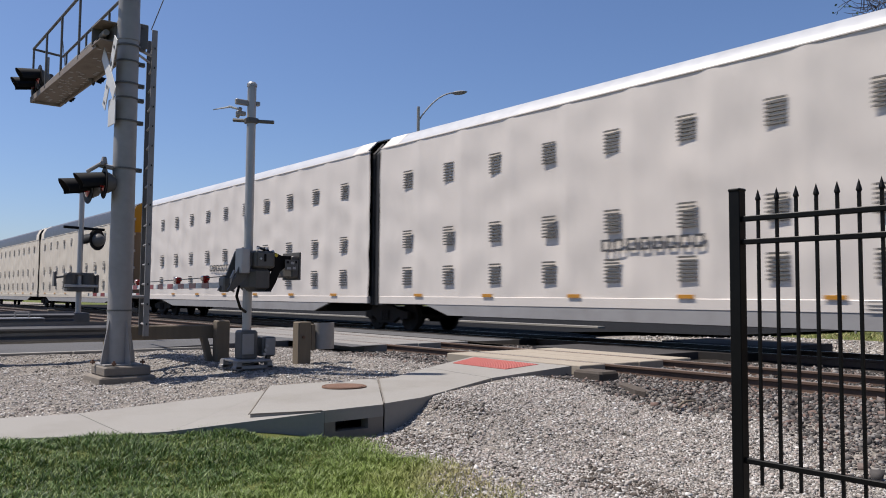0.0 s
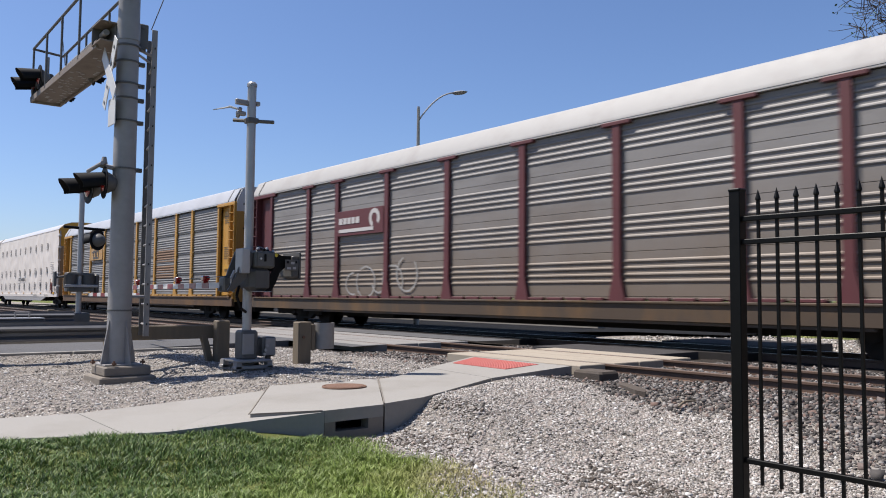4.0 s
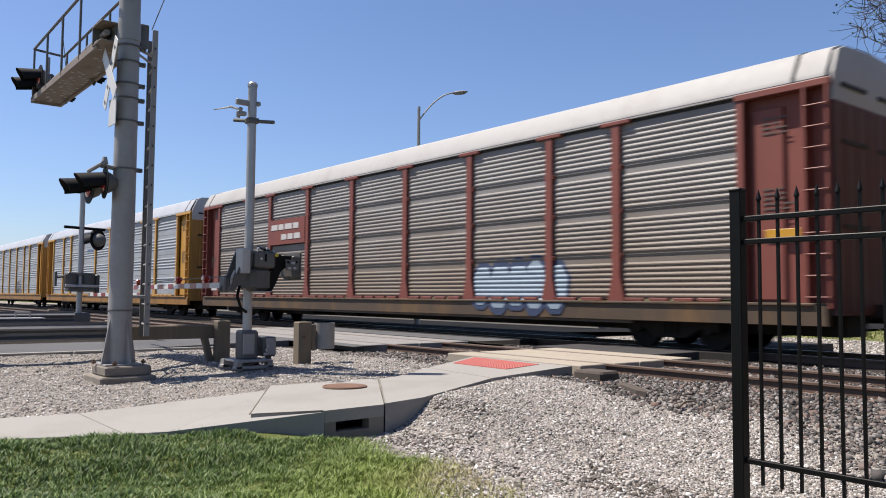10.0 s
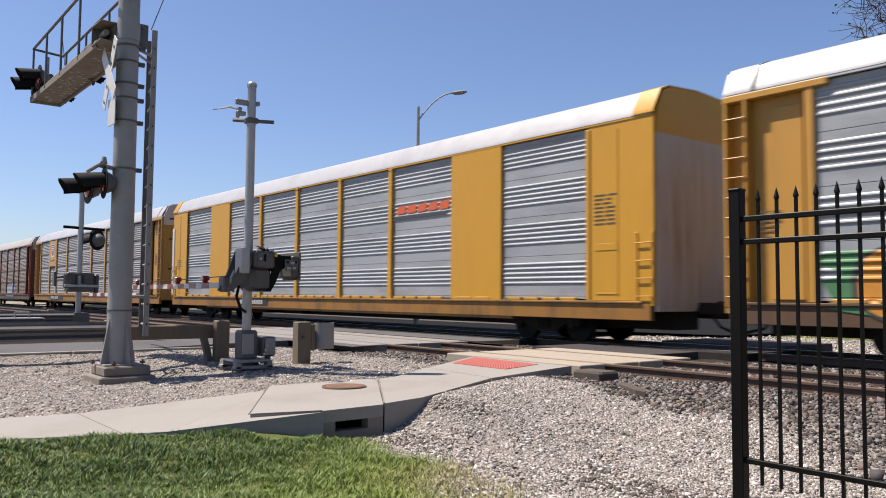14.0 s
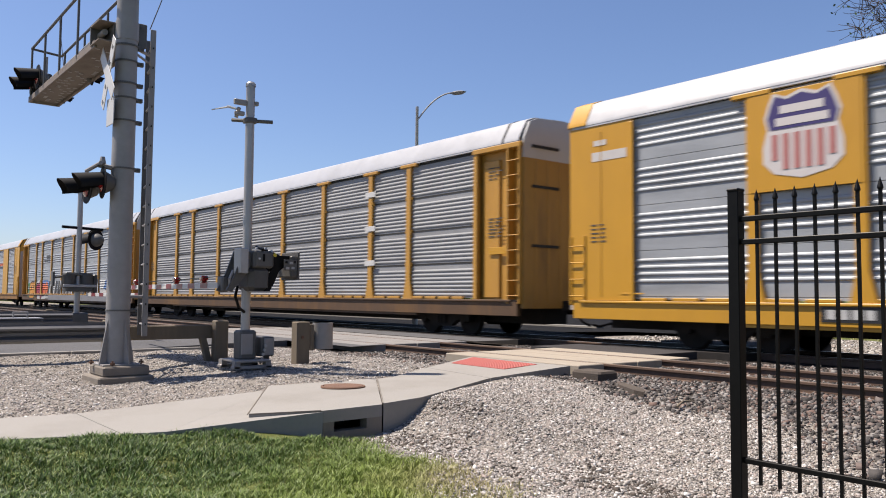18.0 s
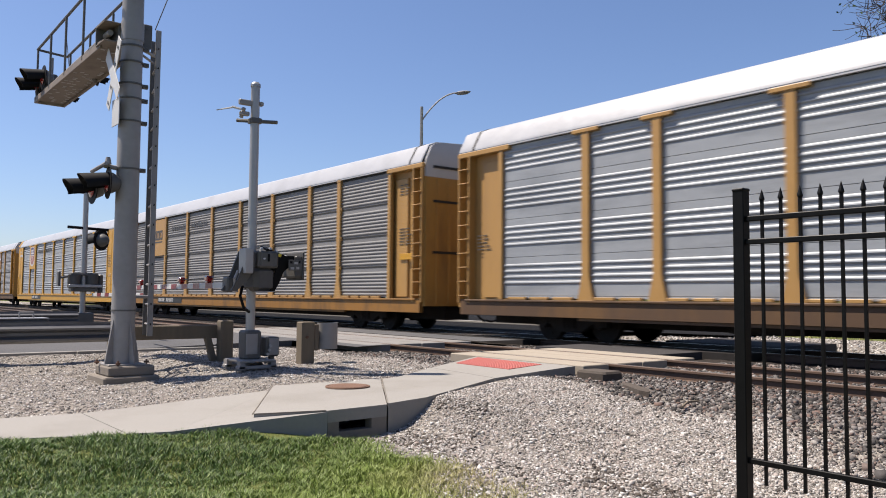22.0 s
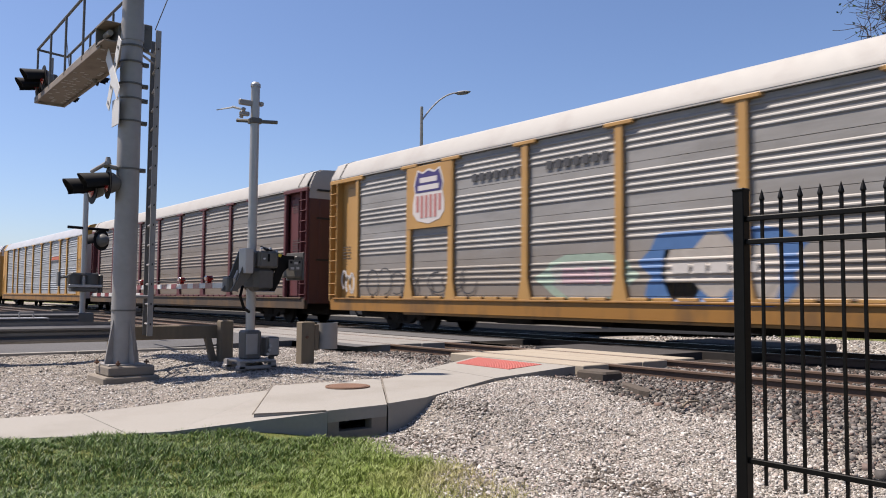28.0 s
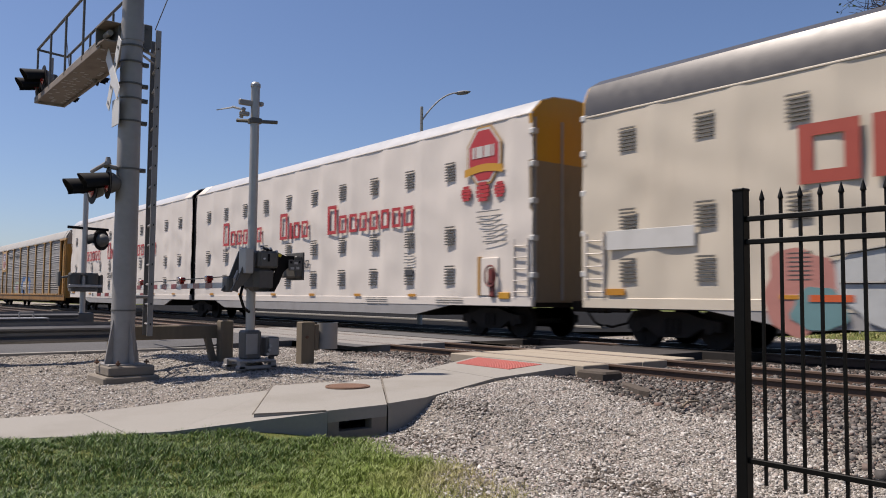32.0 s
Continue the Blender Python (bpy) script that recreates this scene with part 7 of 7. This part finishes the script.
patch(spray_car, S4, at_car(3.45), 1.30, 2.35, 1.45, spray("black", (0.034, 0.034, 0.038)), "black spray outline", 38, 0.004, 0.05)
patch(spray_car, S4, at_car(3.45), 1.30, 2.2, 1.32, spray("pumpkin", (0.532, 0.228, 0.023)), "round orange sprayed shape", 39, 0.008, 0.05)
patch(spray_car, S4, at_car(3.3), 1.08, 0.9, 0.42, spray("black", (0.034, 0.034, 0.038)), "dark sprayed mark", 42, 0.012, 0.1)
for k, dx in enumerate((-0.45, 0.35)):
    patch(spray_car, S4, at_car(3.45 + dx), 1.5, 0.36, 0.2, spray("black", (0.034, 0.034, 0.038)), "dark sprayed mark", 43 + k, 0.012, 0.1)
patch(spray_car, S4, at_car(6.6), 1.35, 4.0, 1.5, spray("pale", (0.471, 0.479, 0.471)), "pale sprayed ground", 45, 0.002, 0.2, 0.3)
patch(spray_car, S4, at_car(7.5), 1.72, 2.2, 0.7, spray("cobalt", (0.076, 0.152, 0.319)), "blue sprayed shape", 46, 0.004, 0.25)
bubble_row(spray_car, S4, at_car(4.75), 1.35, 2.0, 1.15, spray("crimson", (0.304, 0.023, 0.053)), spray("claret", (0.076, 0.008, 0.023)), 3, "crimson sprayed shape", 50)
bubble_row(spray_car, S4, at_car(6.7), 1.35, 1.5, 1.1, spray("vermilion", (0.547, 0.114, 0.03)), spray("claret", (0.076, 0.008, 0.023)), 2, "vermilion sprayed shape", 56)
patch(spray_car, S4, at_car(15.3), 1.49, 14.2, 0.98, spray("pale", (0.471, 0.479, 0.471)), "pale sprayed band over the ribs", 57, 0.002, 0.02, 0.03)
part("painted_sill", Shape().box(at_car(8.8), at_car(22.8), -HALF_W - 0.056, -HALF_W - 0.051, 0.60, 0.95), spray("ash", (0.20, 0.20, 0.21)), spray_car, "grey sprayed stretch of the sill")
for p in POSTS[2:7]:
    part("painted_foot", Shape().box(at_car(p) - 0.15, at_car(p) + 0.15, -HALF_W - 0.026, -HALF_W - 0.021, 1.04, 1.93), spray("pale", (0.471, 0.479, 0.471)), spray_car, "foot of a post sprayed over")
for j in range(15):
    x0 = at_car(8.5) + j * 0.82
    lean = (0.46, 0.40, 0.5, 0.36)[j % 4]
    wide = (0.40, 0.30, 0.46)[j % 3]
    y = -HALF_W - 0.030 if min(abs(at_car(p) - x0 - wide / 2 - lean / 2) for p in POSTS) < 0.4 else RIB_Y - 0.006
    part("spray_stroke", Shape().add([(x0, y, 1.03), (x0 + wide, y, 1.01), (x0 + wide + lean, y, 1.9), (x0 + lean, y, 1.93)], [(0, 1, 2, 3)]), spray("black", (0.034, 0.034, 0.038)), spray_car, "slanting black sprayed stroke")
patch(spray_car, S4, at_car(23.6), 1.52, 3.3, 1.05, spray("cobalt", (0.076, 0.152, 0.319)), "blue sprayed shape", 58, 0.004, 0.3)
patch(spray_car, S4, at_car(24.1), 1.45, 2.1, 0.75, spray("pale", (0.471, 0.479, 0.471)), "pale sprayed shape", 59, 0.008, 0.35)
scribble(spray_car, at_car(22.6), 1.5, 2.8, 0.9, spray("navy", (0.03, 0.046, 0.099)), "navy sprayed strokes", 33, RIB_Y - 0.014, 7, 0.035)
bars(spray_car, at_car(6.9), 3.36, [0.5, 0.45, 0.6], 0.1, D_BAR, RIB_Y)
bars(spray_car, at_car(7.6), 3.56, [0.4, 0.5], 0.22, D_BAR, RIB_Y)
number_board(spray_car, at_car(8.0), 2.4)
for z in (1.95, 3.0, 4.05):
    plate(plain_b, "small_plate", at_car(20.5), at_car(21.05), z, z + 0.16, M_WHITE, "small white plate")
patch(shield_c, S4, at_car(11.1), 1.5, 2.7, 1.2, spray("mint", (0.255, 0.335, 0.275)), "pale mint sprayed arch", 50, 0.003, 0.25, 0.7)
patch(shield_c, S4, at_car(11.1), 1.44, 2.25, 0.98, spray("dust", (0.27, 0.262, 0.248)), "pale sprayed ground", 51, 0.006, 0.25, 0.7)
bubble_row(shield_c, S4, at_car(10.4), 1.48, 1.4, 0.6, spray("rose", (0.31, 0.215, 0.24)), spray("mint", (0.255, 0.335, 0.275)), 4, "rose sprayed shape", 61)
patch(shield_c, S4, at_car(14.4), 1.62, 3.4, 1.5, spray("azure", (0.045, 0.125, 0.30)), "blue sprayed ground", 52, 0.003, 0.12, 0.16)
bubble_row(shield_c, S4, at_car(13.25), 1.58, 2.3, 1.15, spray("putty", (0.34, 0.312, 0.282)), spray("putty", (0.34, 0.312, 0.282)), 3, "putty coloured sprayed shape", 64)
bars(shield_c, at_car(13.4), 1.52, [0.4, 0.3, 0.4, 0.5], 0.2, W_BAR, RIB_Y - 0.016)
scribble(shield_c, at_car(2.2), 1.35, 5.2, 0.9, spray("black", (0.034, 0.034, 0.038)), "thin black sprayed scrawl", 55, RIB_Y, 8, 0.018)
scribble(shield_c, at_car(0.6), 1.5, 0.7, 0.7, W_BAR, "white sprayed tag on the corner", 56, -HALF_W + 0.13, 3, 0.05)
# corner stencils
for i, car in enumerate(carriers):
    flat = car in (wide_car, shield_b, broad_car)
    face = -HALF_W - 0.004 if flat else -HALF_W + 0.13
    if flat:
        stencil(car, at_car(25.72), 3.25, 8, 0.75, y=face, seed=i)
        plate(car, "warning_plate", at_car(25.75), at_car(26.35), 2.05, 2.2, YEL_B if car is wide_car else YEL_F, "yellow warning plate", -HALF_W - 0.002, 0.008)
    else:
        stencil(car, at_car(26.0), 4.3, 4, 0.6, y=face, seed=70 + i)
        stencil(car, at_car(26.0), 3.0, 6, 0.7, y=face, seed=i)
    stencil(car, at_car(0.62), 2.6, 5, 0.6, y=face, seed=40 + i)
    if not flat:
        if i % 2 == 0:
            plate(car, "warning_plate", at_car(26.05), at_car(26.7), 2.1, 2.28, YEL_B, "yellow warning plate", -HALF_W + 0.12)


def lettering_blocks(car, x, z, words, mat, label):
    """One plain hollow block for every letter: tall for the first of a word."""
    for start, widths in words:
        px = x + start
        for j, w in enumerate(widths):
            h = 0.95 if j == 0 else 0.58
            part("lettering_block", frame_block(Shape(), px, z, w * 0.92, h, 0.13 if j == 0 else 0.105, -HALF_W - 0.044), mat, car, label)
            px += w + 0.12


RED_WORDS = [(0.0, [0.62, 0.5, 0.5, 0.46, 0.5, 0.46]), (5.15, [0.62, 0.2, 0.46, 0.5]), (8.6, [0.62, 0.5, 0.5, 0.46, 0.5, 0.46, 0.48, 0.5])]
for car, x in ((red_tail, 3.4), (red_lead, -18.4)):
    lettering_blocks(car, x, 3.06, RED_WORDS, R_BAR, "red blocks in place of lettering")
    blocks(car, x + 5.2, 1.98, [0.24, 0.24, 0.24, 0.24, 0.24, 0.24, 0.24], 0.28, 0.055, D_BAR, -HALF_W - 0.045, 0.08)
blocks(first_tail, 8.9, 2.02, [0.26, 0.26, 0.26, 0.24, 0.24, 0.24, 0.24, 0.24], 0.26, 0.055, D_BAR, -HALF_W - 0.045, 0.08)
blocks(first_lead, -12.5, 2.02, [0.26, 0.26, 0.26, 0.24, 0.24, 0.24, 0.24, 0.24], 0.26, 0.055, D_BAR, -HALF_W - 0.045, 0.08)
for car in (first_tail, red_tail):
    s = Shape()
    for r in range(7):
        bar_row(s, 19.6 if r < 3 else 19.85, 3.2 - r * 0.13, [0.5, 0.35] if r % 2 else [0.9], 0.03, -HALF_W - 0.045, 0.05)
    for r in range(4):
        bar_row(s, 16.4, 2.25 - r * 0.09, [0.2, 0.25], 0.03, -HALF_W - 0.045, 0.05)
    for x in (14.4, 17.9):
        for r in range(3):
            bar_row(s, x, 0.98 - r * 0.06, [0.6, 0.5], 0.02, -HALF_W - 0.045, 0.05)
    part("stencil_mark", s, stored("grey_stencil", lambda: material("grey_stencil", (0.152, 0.152, 0.152), 0.6, 0, 0.1, 9, 0)), car, "small stencilled bars")["kind"] = "stuff"
    plate(car, "dark_plate", 16.45, 16.85, 1.62, 1.8, D_BAR, "small dark plate", -HALF_W - 0.04, 0.012)


def octagon(x, z, w, h, y):
    c = 0.3
    return [(x + px * w, y, z + pz * h) for px, pz in ((-0.5, -0.5 + c), (-0.5 + c, -0.5), (0.5 - c, -0.5), (0.5, -0.5 + c), (0.5, 0.5 - c), (0.5 - c, 0.5), (-0.5 + c, 0.5), (-0.5, 0.5 - c))]


for g, mat, y, nm in ((0.22, YEL_F, 0.045, "badge_edge"), (0.12, W_BAR, 0.05, "badge_rim"), (0.0, R_BAR, 0.056, "badge_field")):
    o8 = octagon(19.88, 4.68, 1.12 + g, 1.3 + g, -HALF_W - y)
    s = Shape()
    s.add(o8 + [(p[0], -HALF_W - 0.03, p[2]) for p in o8], [tuple(range(8)), tuple(reversed(range(8, 16)))] + [(i, (i + 1) % 8, 8 + (i + 1) % 8, 8 + i) for i in range(8)])
    part(nm, s, mat, red_tail, "plain eight-sided red badge" if nm == "badge_field" else "")
bars(red_tail, 19.45, 4.62, [0.1, 0.26, 0.26, 0.07], 0.3, W_BAR, -HALF_W - 0.062, 0.05)
s = Shape()
for j in range(8):
    x0, x1 = 19.14 + j * 0.185, 19.14 + (j + 1) * 0.185
    f = lambda x: 4.16 + 0.09 * math.sin((x - 19.14) / 1.48 * math.pi)
    s.add([(x0, -HALF_W - 0.066, f(x0)), (x1, -HALF_W - 0.066, f(x1)), (x1, -HALF_W - 0.066, f(x1) + 0.2), (x0, -HALF_W - 0.066, f(x0) + 0.2)], [(0, 1, 2, 3)])
part("badge_ribbon", s, YEL_B, red_tail, "yellow ribbon band")
for x, w in ((19.18, 0.4), (19.84, 0.52), (20.48, 0.4)):
    s = Shape()
    for r in range(5):
        z = 3.74 + (r - 2) * w * 0.2
        hw = w / 2 * math.sqrt(max(0.1, 1 - ((r - 2) / 2.6) ** 2))
        s.box(x - hw, x + hw, -HALF_W - 0.05, -HALF_W - 0.04, z - 0.035 * w / 0.4, z + 0.035 * w / 0.4)
    part("round_mark", s, R_BAR, red_tail, "small round red mark")
# last pair: red blocks, blank plate and a painted mural
s = Shape()
for j, w in enumerate((1.05, 0.95, 0.9, 1.0, 0.4, 1.15, 1.05, 1.0)):
    px = -21.6 + 5.0 + sum((1.05, 0.95, 0.9, 1.0, 0.4, 1.15, 1.05, 1.0)[:j]) + 0.2 * j
    if j == 4:
        s.box(px, px + w, -HALF_W - 0.05, -HALF_W - 0.035, 3.02, 3.27)
    else:
        frame_block(s, px, 3.02, w, 1.05, 0.26, -HALF_W - 0.044)
part("lettering_strip", s, stored("brick_bar", lambda: material("brick_red_bars", (0.35, 0.061, 0.038), 0.5, 0, 0.08, 5, 0)), last_lead, "brick red blocks in place of lettering")
plate(last_lead, "blank_plate", -20.9, -18.7, 2.05, 2.46, M_WHITE, "blank white plate", -HALF_W - 0.04, 0.012)
blob(last_lead, "mural_patch", -16.6, 1.15, 1.5, 1.5, spray("salmon", (0.418, 0.182, 0.152)), "salmon painted mural shape", 60, -HALF_W - 0.04, 30, 0.15)
blob(last_lead, "mural_patch", -16.3, 0.85, 1.0, 0.75, spray("teal", (0.122, 0.243, 0.258)), "teal painted mural shape", 61, -HALF_W - 0.05, 30, 0.15)
part("mural_bar", Shape().box(-16.45, -15.7, -HALF_W - 0.06, -HALF_W - 0.045, 0.98, 1.1), O_BAR, last_lead)
blob(last_lead, "mural_patch", -14.3, 1.25, 3.6, 1.6, spray("silvery", (0.441, 0.456, 0.456)), "pale painted mural shape", 62, -HALF_W - 0.05, 30, 0.1)
s = Shape()
for p, q in (((-16.1, 1.75), (-14.5, 1.98)), ((-15.9, 1.3), (-13.0, 1.3)), ((-15.2, 1.3), (-14.8, 1.75)), ((-14.8, 1.75), (-13.0, 1.8))):
    s.tube((p[0], -HALF_W - 0.065, p[1]), (q[0], -HALF_W - 0.065, q[1]), 0.02, n=4)
part("mural_lines", s, D_BAR, last_lead)


# ---- everything that moves ----
def motions():
    times = [0, 4, 8, 12, 16, 20, 24, 28, 32]
    for car, place in train:
        walk(car, [(t, pose(place - travelled(t), TRACK_Y, 0)) for t in times])
    # wheels roll on the rail: one row a frame, under a quarter turn each
    steps = [i / FPS for i in range(0, 32 * FPS + 1)]
    spin = [Matrix.Rotation(-travelled(t) / 0.42, 4, "Y") for t in steps]
    for ws in turning:
        base = Matrix.Translation(ws.location.copy())
        walk(ws, [(t, base @ r) for t, r in zip(steps, spin)])


motions()
